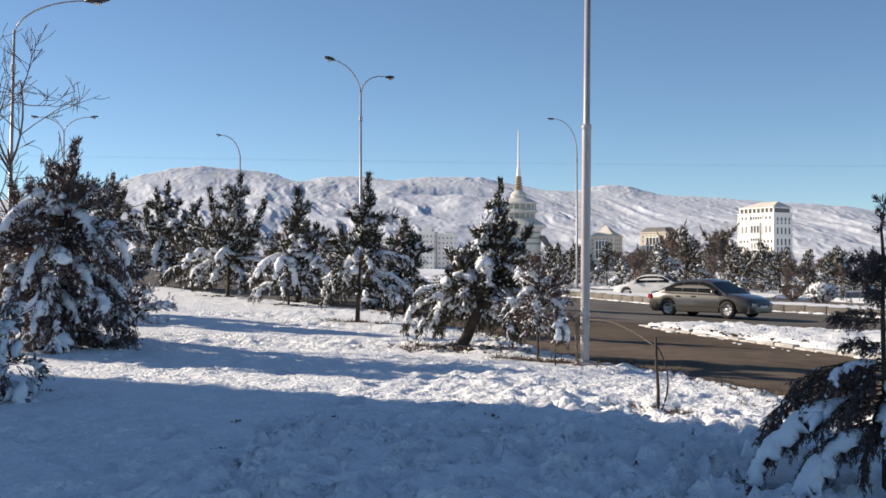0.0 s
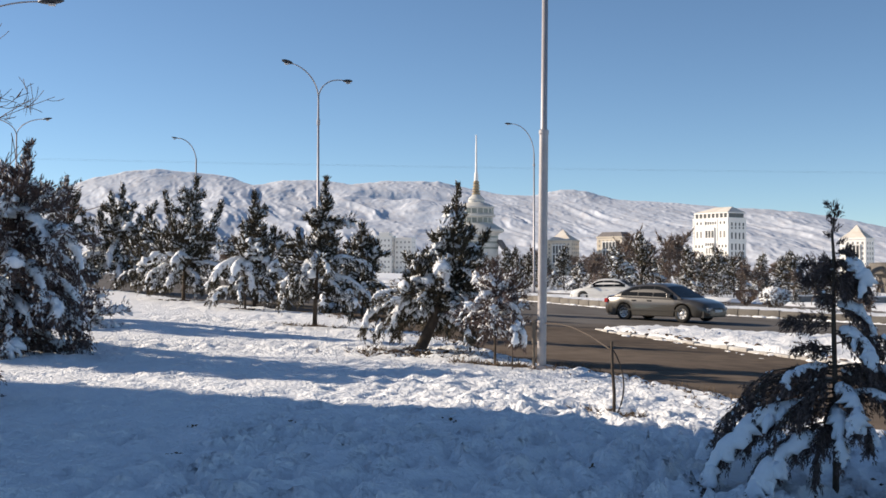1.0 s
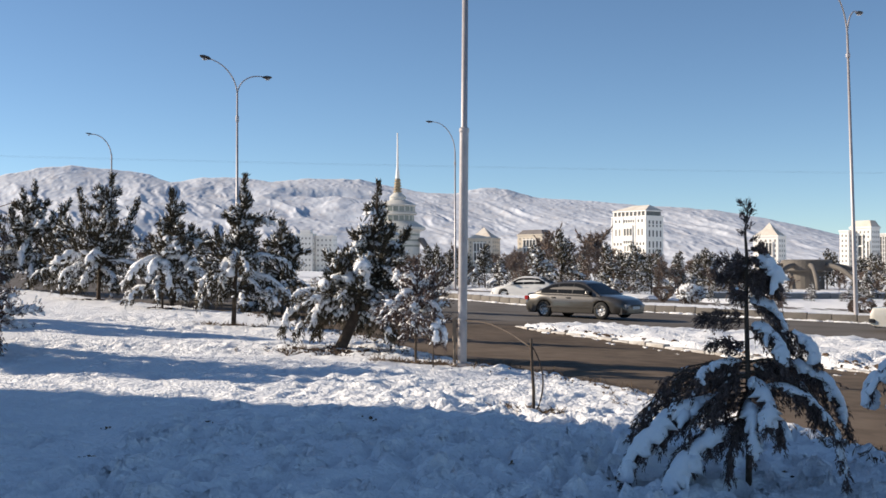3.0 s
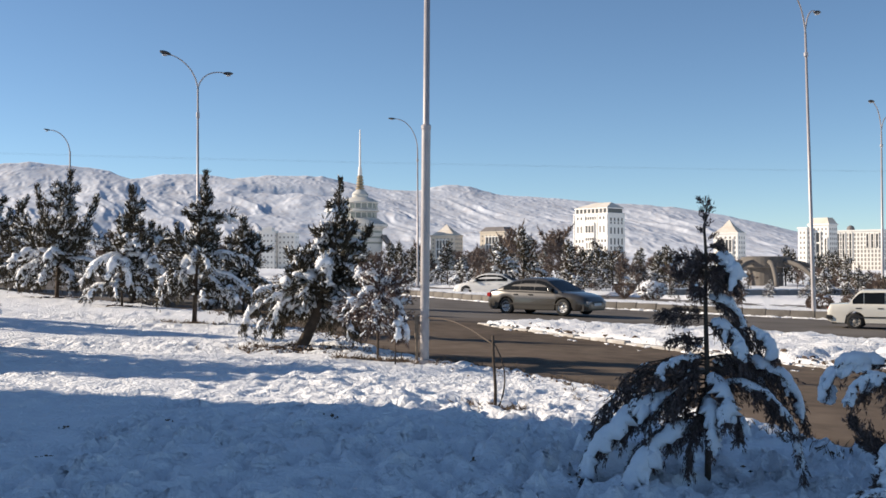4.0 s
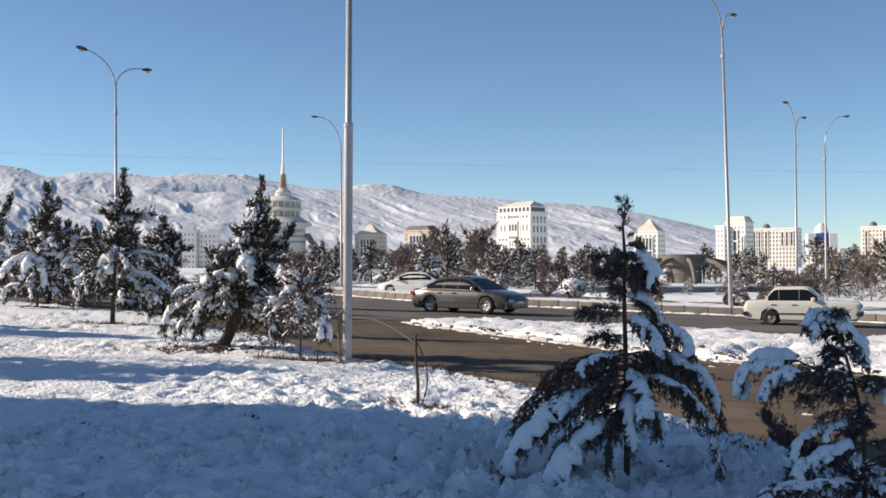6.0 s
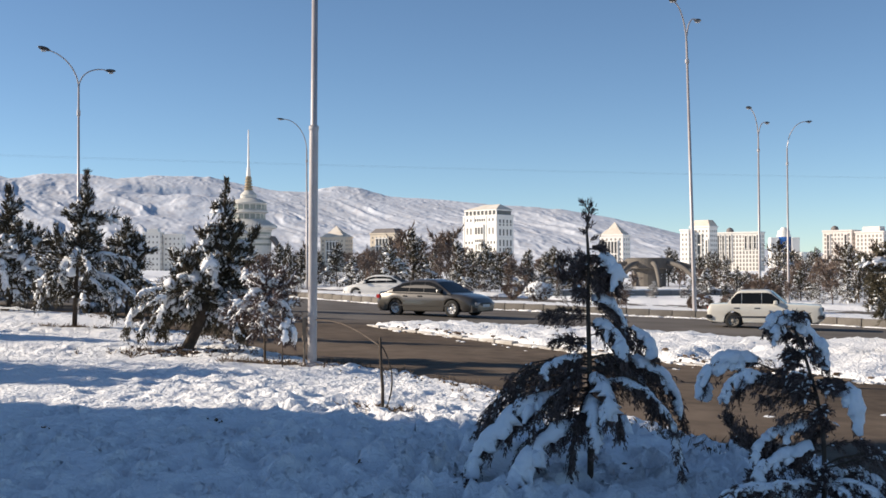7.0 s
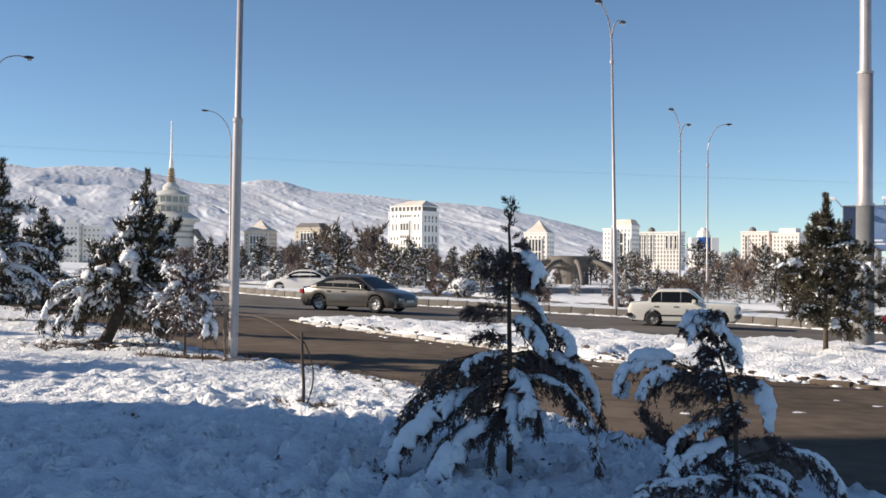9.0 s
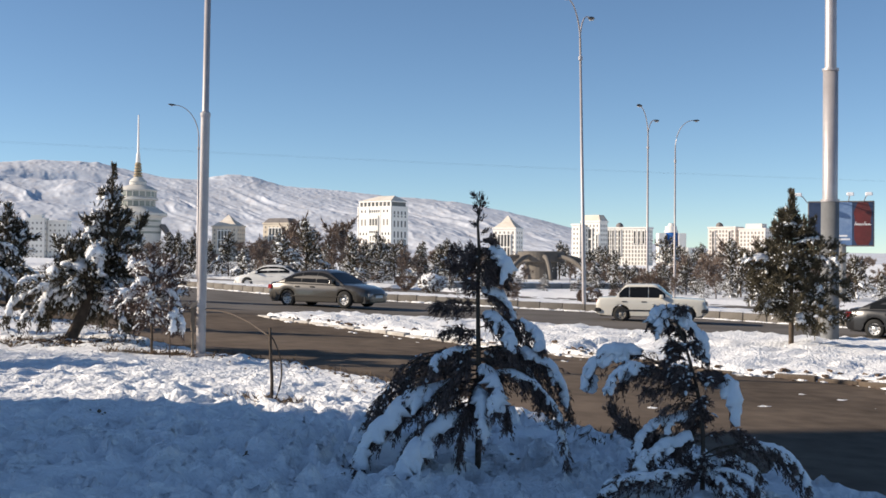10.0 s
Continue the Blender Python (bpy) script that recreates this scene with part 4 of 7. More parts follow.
verge_cypress("broad dark cypress with several upright leaders and snowy skirts", -8.75, 44.9, 106, 4.9, 1.75, SKIRTED, [(1.6, -0.75, 0.3, 4.35, 0.62), (1.6, 1.55, 0.2, 4.0, 0.52), (1.4, 0.45, -0.3, 3.9, 0.6), (1.2, -1.3, 0.2, 3.0, 0.6), (1.2, 1.2, -0.2, 2.9, 0.6), (1.2, -0.4, -0.4, 3.2, 0.6)],
              [(1.5, 200, 1.6, 0.2, 0.75, 0.12), (1.4, 240, 1.2, 0.1, 0.9, 0.13), (1.5, 340, 2.3, 0.2, 0.62, 0.12), (1.2, 300, 1.2, 0.1, 0.8, 0.12), (1.6, 180, 1.9, 0.25, 0.7, 0.10), (2.2, 350, 1.9, 0.3, 0.4, 0.09)], bare=0.15, boughs=42, lean=0.52, leaf=0.14, per=10, load=0.10, girth=0.66)
verge_cypress("broad cypress with ragged upright leaders, white with snow", -14.63, 57.4, 107, 5.25, 2.1, SKIRTED, [(1.8, -0.25, 0.3, 5.0, 0.6), (1.6, 2.0, 0.2, 4.45, 0.5), (1.5, 1.2, -0.4, 3.7, 0.6), (1.4, -1.6, 0.2, 3.5, 0.65), (1.4, -0.8, -0.4, 3.9, 0.6)],
              [(1.8, 200, 2.2, 0.3, 0.7, 0.17), (2.2, 240, 1.2, 0.2, 1.2, 0.17), (1.6, 330, 2.3, 0.2, 0.75, 0.15), (1.4, 280, 1.5, 0.1, 0.8, 0.16), (1.9, 350, 2.7, 0.2, 0.75, 0.13), (2.6, 260, 0.9, 0.2, 1.4, 0.17), (2.0, 175, 2.1, 0.3, 0.8, 0.14)], bare=0.14, boughs=40, leaf=0.17, per=9, load=0.14, girth=0.7, snow=0.7, lean=0.35)
verge_cypress("slim dark cypress, lightly dusted with snow", -16.95, 56.0, 108, 5.5, 1.25, SLIM, [(2.6, 0.75, 0, 4.7, 0.6), (2.2, -0.6, 0, 4.2, 0.55)], bare=0.06, boughs=44, leaf=0.17, per=9, girth=0.75, load=0.10, lean=0.2)
verge_cypress("big shaggy cypress with thick snow on drooping boughs", -7.15, 19.9, 109, 3.66, 1.28, SHAGGY, [(1.9, 0.35, 0.1, 3.2, 0.40), (1.5, -0.6, 0.1, 2.9, 0.45)],
              [(2.3, 335, 1.35, 0.15, 0.85, 0.10), (2.5, 300, 1.0, 0.1, 1.1, 0.10), (2.6, 200, 1.2, 0.2, 0.9, 0.11), (2.0, 255, 1.2, 0.1, 1.0, 0.10), (1.4, 345, 1.3, 0.1, 0.6, 0.09), (1.6, 310, 1.25, 0.05, 0.8, 0.10), (1.0, 290, 1.1, 0.05, 0.6, 0.10), (0.8, 335, 1.4, 0.1, 0.4, 0.10), (1.9, 0, 1.3, 0.1, 0.8, 0.08)], bare=0.04, boughs=96, leaf=0.080, per=15, hang=-1.1, foliage=NEEDLES_BROWN, load=0.075, girth=0.50, crown=0.50, lean=0.52, density=1.55, snow=0.6, dust=0.5, clear=0.03)
for x, y, h, w, s in ((-6.0, 46.5, 3.9, 1.5, 121), (-3.6, 47.0, 3.3, 1.5, 122), (-1.35, 38.9, 3.1, 1.2, 123), (0.9, 41.0, 2.1, 1.0, 124), (-12.0, 53.0, 4.0, 1.5, 125), (-19.5, 60.0, 4.2, 1.5, 126), (2.6, 46.0, 3.0, 1.2, 127)):
    lift = 0.5 + 0.2 * (s % 3)
    verge_cypress("dark cypress dusted with snow in the roadside row", x, y, s, h, w, SKIRTED, [(0.3 * h, lift, 0.1, 0.78 * h, 0.45), (0.3 * h, -lift, 0.2, 0.66 * h, 0.45), (0.25 * h, 0.3, -0.4, 0.6 * h, 0.45)], bare=0.10, boughs=28, leaf=0.16, per=8, load=0.11, girth=0.55, snow=0.7)
for x, y, h, w, s, label in ((-5.35, 12.6, 0.95, 0.65, 110, "low juniper bush half buried in snow"), (-7.3, 26.3, 0.5, 0.7, 111, "small juniper shrub pressed down by snow"), (-8.6, 29.5, 0.6, 0.7, 112, "small juniper shrub pressed down by snow")):
    verge_cypress(label, x, y, s, h, w, [(0, 1), (0.6, 0.9), (1, 0.4)], [], bare=0.04, boughs=26, leaf=0.075, per=10, foliage=NEEDLES_BROWN, name="juniper", snow=1.0, load=0.09, girth=0.2, crown=0.2, droop=0, clear=0.04)
verge_cypress("thin cypress sapling with heavy clumps of snow", 1.79, 20.9, 113, 1.85, 0.75, [(0.2, 1), (0.6, 0.8), (1, 0.2)], [(0.9, 0.35, 0, 1.55, 0.22)], [(1.25, 200, 0.45, 0.3, 1.1, 0.085), (1.1, 345, 0.50, 0.3, 1.0, 0.075), (0.95, 270, 0.4, 0.2, 1.0, 0.07), (1.35, 20, 0.4, 0.2, 0.9, 0.06), (0.9, 190, 0.6, 0.2, 0.5, 0.06)], bare=0.26, boughs=36, leaf=0.06, per=12, foliage=NEEDLES_BROWN, name="cypress_sapling", droop=0, snow=0.6, load=0.05, girth=0.22, thick=0.012)
verge_cypress("bent little sapling with one thick clump of snow", 1.95, 19.2, 114, 0.95, 0.26, [(0.2, 1), (1, 0.4)], [], [(0.80, 0, 0.20, 0.2, 2.4, 0.09), (0.75, 290, 0.16, 0.2, 2.2, 0.07)], bare=0.4, boughs=10, leaf=0.05, per=10, foliage=NEEDLES_BROWN, name="cypress_sapling", droop=0, snow=0.3, load=0.04, girth=0.12, thick=0.012)
verge_cypress("olive green pine flecked with snow, on the traffic island", 17.8, 23.6, 115, 3.95, 1.08, [(0.15, 0.65), (0.26, 0.95), (0.40, 1.0), (0.54, 0.85), (0.64, 0.58), (0.72, 0.30), (0.86, 0.15), (1, 0.1)], [(2.0, 0.55, 0.1, 3.3, 0.32), (2.1, -0.4, -0.2, 2.9, 0.34)],
              [(3.05, 172, 0.42, 0.15, 0.10, 0.07), (2.75, 15, 0.60, 0.35, 0.15, 0.06), (2.45, 200, 0.75, 0.25, 0.15, 0.06), (2.6, 330, 0.75, 0.45, 0.2, 0.06)], bare=0.20, boughs=100, leaf=0.085, per=18, foliage=NEEDLES_GREEN, name="pine", snow=0.42, load=0.07, dust=0.16, droop=0, hang=-0.2, girth=0.24, crown=0.70, thick=0.017, density=1.45, clear=0.18)
bare_tree("bare_tree", "leafless tree with dry hanging seed pods", on_land(-8.7, 22.8), 131, 6.1, 0.85, 4, TWIG, pods=0.10, thick=0.009, least=0.007)
bare_tree("bare_tree", "leafless tree with crooked grey branches", on_land(-7.6, 22.4), 137, 5.2, 0.8, 3, TWIG, thick=0.009, least=0.009)
# trees added out of view only for the shadows they cast across the path
for x, y, h, w, s in ((-16.0, 29.9, 7.4, 2.1, 141), (-19.0, 32.3, 7.0, 2.0, 142), (-13.0, 23.6, 4.2, 1.2, 143)):
    verge_cypress("unseen cypress added for its shadow on the path", x, y, s, h, w, SKIRTED, [(0.3 * h, 0.6, 0.1, 0.8 * h, 0.6), (0.3 * h, -0.7, 0.2, 0.7 * h, 0.6)], bare=0.10, boughs=36, leaf=0.22, per=8, load=0.13, girth=0.7, snow=0.6)
verge_cypress("unseen slim high-crowned cypress added for its shadow on the path", -13.6, 20.5, 144, 6.3, 0.62, [(0.5, 0.8), (0.7, 1.0), (1, 0.3)], [], bare=0.5, boughs=26, leaf=0.2, per=8, load=0.08, girth=0.5, crown=0.55, snow=0.4, droop=0)

# ---- far park trees: a few grown once, then copied ----
PARK = "trees in the park across the road"


def far_conifer(seed, label, foliage=None, width=1.25, boughs=23, snow=0.75, load=0.17, dust=0.55, plumes=2, hang=-0.2, profile=None):
    """A conifer of 4 m, light enough to be copied many times."""
    c = Cypress(seed, 0.26, 3, 0.20, 0.50, coarse=True)
    r = c.r
    c.trunk([(0, 0, -0.1), (0.05, 0, 1.2), (r.normal() * 0.1, 0, 2.6), (r.normal() * 0.2, 0, 3.7)], 0.07, 7)
    profile = profile or [(0.05, 0.8), (0.2, 1.0), (0.45, 0.8), (0.7, 0.42), (0.9, 0.16), (1, 0.05)]
    for k in range(boughs):
        share = 0.10 + 0.82 * (k + r.uniform()) / boughs
        reach = width * float(np.interp(share, [a for a, _ in profile], [b for _, b in profile])) * (1 + r.uniform(-0.5, 0.3))
        c.limb(share * 3.7, k * 137.5 + r.uniform(-40, 40), reach, r.uniform(0.1, 0.5) + 0.4 * share, r.uniform(0.3, 0.9) * (1.1 - share), load * r.uniform(0.6, 1.2) * (1.15 - 0.6 * share) if r.uniform() < snow else 0.0, hang=hang + 0.5 * share, length=0.20 * reach + 0.14, dense=0.62, dust=dust)
    for k in range(plumes):
        z = r.uniform(1.0, 1.8)
        a = c.at(z)
        b = a + np.array([r.uniform(-0.7, 0.7), r.uniform(-0.7, 0.7), r.uniform(1.0, 1.7)])
        u = np.linspace(0, 1, 5)[:, None]
        c.plume(a + (b - a) * u, 0.36, 0.5, dust=0.5)
    c.plume([c.at(z) for z in np.linspace(2.2, 3.7, 5)], 0.32, 0.5, dust=0.4)
    t = c.finish("park_conifer", label, (0, 0, 0), foliage or NEEDLES, 0, PARK)
    return t


BUSH = [(0.05, 0.9), (0.3, 1.0), (0.6, 0.95), (0.8, 0.7), (1, 0.3)]
KINDS = {
    "c": [far_conifer(201, "dark conifer flecked with snow in the park"), far_conifer(202, "broad conifer heavy with snow in the park", width=1.55, snow=0.95, load=0.22, plumes=3), far_conifer(203, "slim pointed conifer dusted with snow in the park", width=0.95, snow=0.6, plumes=1)],
    "d": [far_conifer(204, "dark conifer with little snow in the park", snow=0.25, width=1.3, dust=0.25), far_conifer(205, "dark cypress with little snow in the park", snow=0.2, width=0.9, dust=0.2, plumes=3)],
    "s": [far_conifer(206, "stout conifer smothered in snow in the park", snow=1.0, width=1.4, load=0.26, hang=-0.6, plumes=0)],
    "f": [far_conifer(209, "dark conifer flecked with snow far back in the park", boughs=20, snow=0.6, width=1.3), far_conifer(210, "snowy conifer far back in the park", boughs=20, width=1.6, snow=0.9)],
    "g": [far_conifer(211, "bushy young conifer caked with snow in the park", boughs=26, width=1.9, snow=0.9, load=0.22, plumes=0, profile=BUSH), far_conifer(212, "round brownish bush caked with snow in the park", foliage=NEEDLES_BROWN, boughs=26, width=2.0, snow=0.5, load=0.2, plumes=1, profile=BUSH)],
    "b": [bare_tree("park_tree", "leafless brownish tree in the park", (0, 0, 0), 207, 2.9, 0.55, 3, BROWN_TWIG, group=PARK, thick=0.018, least=0.010, haze=20), bare_tree("park_tree", "leafless twiggy tree in the park", (0, 0, 0), 208, 2.9, 0.48, 3, BROWN_TWIG, group=PARK, thick=0.016, least=0.010, haze=18)],
}
SPOTS_A = [(14.0, 94.1, 3.9, "c"), (21.7, 119.2, 5.8, "b"), (14.3, 72.0, 3.1, "s"), (28.7, 121.9, 6.0, "b"), (19.6, 82.2, 1.6, "d"), (28.0, 106.6, 4.8, "c"), (27.5, 95.2, 4.6, "c"), (31.6, 115.8, 3.3, "c"), (37.8, 121.6, 3.5, "c"), (47.2, 142.4, 4.7, "c"), (46.8, 131.9, 5.5, "c"), (10.0, 95.2, 3.9, "d"), (11.8, 103.5, 4.7, "d"), (21.3, 130.1, 4.0, "b"), (22.0, 113.2, 3.8, "c"), (29.6, 134.2, 5.8, "b"), (20.0, 116.5, 5.4, "b"), (23.6, 121.0, 6.0, "b"), (25.6, 124.0, 5.6, "b"), (31.0, 119.0, 5.6, "b"), (33.4, 124.5, 5.9, "b"), (26.0, 116.0, 5.2, "b"), (24.6, 103.0, 4.4, "c")]
SPOTS_B = [(24.8, 57.3, 1.9, "c"), (26.2, 52.9, 1.8, "c"), (32.2, 59.9, 1.3, "d"), (40.9, 65.8, 2.5, "c"), (54.7, 81.3, 2.5, "c"), (57.4, 81.9, 3.1, "b"), (16.7, 76.0, 4.3, "c"), (20.4, 77.1, 3.7, "c"), (29.5, 84.7, 3.0, "c"), (30.8, 85.6, 4.0, "c"), (27.2, 82.9, 2.9, "c"), (61.4, 94.2, 3.9, "b"), (63.3, 76.0, 2.5, "b"), (65.5, 76.2, 2.1, "b"), (44.4, 82.4, 2.7, "c"), (38.1, 90.4, 2.3, "b"), (42.9, 71.7, 1.7, "c")]
rnd = random.Random(7)
spots = SPOTS_A + SPOTS_B
for k in range(96):
    # a loose belt behind the named ones
    a, d = radians(rnd.uniform(-14, 46)), rnd.uniform(112, 165)
    spots.append((d * math.sin(a), d * math.cos(a), rnd.uniform(3.0, 4.9), rnd.choice("fffbbbbb")))
for k in range(85):
    # young planting nearer the far carriageway
    a, d = radians(rnd.uniform(4, 44)), rnd.uniform(84, 118)
    spots.append((d * math.sin(a), d * math.cos(a), rnd.uniform(1.6, 3.3), rnd.choice("ffsbbbb")))
for k in range(40):
    # scattered young trees in the near strip, none on the carriageway
    a, d = radians(rnd.uniform(6, 44)), rnd.uniform(58, 90)
    x, y = d * math.sin(a), d * math.cos(a)
    if float(inside_by(FAR_ROAD, np.array([x]), np.array([y]))[0]) < -1.2 and float(inside_by(MAIN_ROAD, np.array([x]), np.array([y]))[0]) < -1.5:
        spots.append((x, y, rnd.uniform(0.9, 2.2), rnd.choice("csbc")))
for k in range(75):
    # bushy young growth between the kerb and the taller trees
    a, d = radians(rnd.uniform(5, 44)), rnd.uniform(74, 112)
    x, y = d * math.sin(a), d * math.cos(a)
    if float(inside_by(FAR_ROAD, np.array([x]), np.array([y]))[0]) < -1.2 and math.hypot(x - 55, y - 118) > 9:
        spots.append((x, y, rnd.uniform(1.4, 3.2), rnd.choice("fsbbff")))
for k in range(100):
    # low snowy bushes filling the edge of the planting
    a, d = radians(rnd.uniform(4, 45)), rnd.uniform(70, 116)
    x, y = d * math.sin(a), d * math.cos(a)
    if float(inside_by(FAR_ROAD, np.array([x]), np.array([y]))[0]) < -1.2 and float(inside_by(MAIN_ROAD, np.array([x]), np.array([y]))[0]) < -2.5 and math.hypot(x - 55, y - 118) > 9 and math.hypot(x - 12.9, y - 68.6) > 5:
        spots.append((x, y, rnd.uniform(1.2, 2.7), rnd.choice("gggb")))
for k in range(42):
    # trees on the far side of the road, behind the verge row
    a, d = radians(rnd.uniform(-21, 8)), rnd.uniform(84, 118)
    x, y = d * math.sin(a), d * math.cos(a)
    if float(inside_by(FAR_ROAD, np.array([x]), np.array([y]))[0]) < -1.2 and float(inside_by(MAIN_ROAD, np.array([x]), np.array([y]))[0]) < -1.5:
        spots.append((x, y, rnd.uniform(2.8, 4.4), rnd.choice("ffdbb")))
for x, y, h, kind in ((-4.2, 107.0, 4.4, "f"), (-1.9, 104.5, 4.0, "f"), (0.2, 110.0, 3.8, "b"), (1.6, 105.0, 4.1, "d"), (3.4, 108.0, 3.6, "f"), (5.0, 103.0, 3.2, "f"), (-6.4, 110.0, 4.2, "b")):
    spots.append((x, y, h, kind))      # beyond the far carriageway
strip = offset_line(FAR_KERB, 1.0)
strip_d = np.concatenate([[0], np.cumsum(np.linalg.norm(np.diff(strip, axis=0), axis=1))])
for k in range(34):
    # brush and snowed-up bushes on the strip behind the far kerb
    d = rnd.uniform(float(strip_d[3]), float(strip_d[9]))
    off = rnd.uniform(1.0, 6.0)
    x, y = float(np.interp(d, strip_d, strip[:, 0])) + 0.75 * off, float(np.interp(d, strip_d, strip[:, 1])) + 0.65 * off
    if math.hypot(x - 12.9, y - 68.6) > 4.5:
        spots.append((x, y, rnd.uniform(0.6, 1.35), rnd.choice("ggbbs")))
for k in range(20):
    # bushes before the low wall
    q = (k + rnd.uniform(0, 0.8)) / 20
    spots.append((24.5 + 23 * q, 68.0 + 9.5 * q + rnd.uniform(-3.5, 2.5), rnd.uniform(0.8, 1.65), rnd.choice("cgsbg")))
# the view of the pavilion stays open
spots = [(x, y, h, k) for x, y, h, k in spots if (h < 1.7 or not (22.4 < math.degrees(math.atan2(x, y)) < 27.0 and math.hypot(x, y) < 128)) and (h < 2.4 or not -1.4 < math.degrees(math.atan2(x, y)) < 1.2)]
used = set()
for n, (x, y, h, k) in enumerate(spots):
    proto = KINDS[k][n % len(KINDS[k])]
    m = pose(*on_land(x, y), 0, 0, rnd.uniform(0, 360)) @ Matrix.Scale(h / 4.0 * rnd.uniform(0.95, 1.1), 4)
    if proto.name in used:
        copy_thing(proto, m)
    else:
        used.add(proto.name)
        proto.matrix_basis = m


# ---- shrubs ----
def shrub(label, place, seed, h, w, flat=False, snow=0.3, mat=None):
    r = np.random.default_rng(seed)
    t = thing("shrub", label, "shrub", place, 0, "clipped shrubs by the kerb")
    leaves, stems, white = Geo(), Geo(), Geo()
    for k in range(14):
        a = r.uniform(0, 6.28)
        tip = np.array([math.cos(a) * w * r.uniform(0.2, 0.9), math.sin(a) * w * r.uniform(0.2, 0.9), h * r.uniform(0.6, 0.95)])
        stems.add(*tube(np.stack([tip * [0.15 * u + 0.85 * u * u] * 1 * [1, 1, u ** 0.2 if u else 1] for u in np.linspace(0, 1, 5)]), np.linspace(0.02, 0.006, 5), 4, caps=False))
    n = int(1000 * w * h + 300)
    d = unit(r.normal(size=(n, 3)))
    q = d * r.uniform(0.6, 1.0, n)[:, None] ** 0.5
    z = 0.5 + 0.5 * q[:, 2]
    girth = np.where(z > 0.5, 1.0, 0.3 + z * 1.4) if flat else 1.0
    b = np.stack([q[:, 0] * w * girth, q[:, 1] * w * girth, (np.minimum(0.15 + z * 1.2, 0.94) if flat else z) * h], 1)
    sprays(leaves, r, b, d + np.array([0, 0, 0.3]), 0.15, 0.03)
    if snow > 1:
        d = unit(r.normal(size=(260, 3)) + [0, 0, 0.5])
        c = np.stack([d[:, 0] * w, d[:, 1] * w, (0.5 + 0.5 * d[:, 2]) * h], 1)
        lumps(white, c, r.normal(size=(260, 3)) - [0, 0, 0.8], r.uniform(0.10, 0.22, 260), r.uniform(0.05, 0.10, 260), r.uniform(0.05, 0.09, 260))
    for k in range(int(26 * snow)):
        a, u = r.uniform(0, 6.28), r.uniform(0.1, 0.85)
        c = np.array([math.cos(a) * w * u, math.sin(a) * w * u, h * (0.95 if flat else math.sqrt(max(0.05, 1 - u * u)) * 0.5 + 0.5)])
        p = c + np.linspace(-1, 1, 5)[:, None] * np.array([math.cos(a + 1.5), math.sin(a + 1.5), 0]) * 0.16
        snow_roll(white, r, p, 0, 1, 0.09, 6, 5)
    part("stems", stems, BARK, t, kind="stuff")
    part("foliage", leaves, mat or BROWN_TWIG, t, kind="stuff")
    if white.v:
        part("snow_load", white, SNOW_TREE, t, smooth=True, kind="stuff")
    return t


shrub("dark clipped shrub, flat topped and narrow at the foot", on_land(18.73, 59.2, 0.08), 301, 0.85, 0.55, True, 0.1)
shrub("rounded shrub buried under snow", on_land(21.28, 62.2, 0.08), 302, 1.0, 0.75, False, 3.0)
shrub("big round dark shrub with bare reddish twigs", on_land(27.1, 47.0, 0.08), 303, 1.45, 0.95, False, 0.1)
shrub("low dry brown shrub by the kerb", on_land(23.04, 54.5, 0.08), 304, 0.8, 0.5, False, 0.4)
shrub("low dry brown shrub by the kerb", on_land(25.3, 49.6, 0.08), 305, 0.65, 0.6, False, 0.3)
shrub("round dark shrub dusted with snow", on_land(18.4, 78.1, 0.08), 306, 1.0, 0.8, False, 0.3)
shrub("low dry brown shrub by the kerb", on_land(16.0, 60.5, 0.08), 307, 0.6, 0.4, True, 0.3)

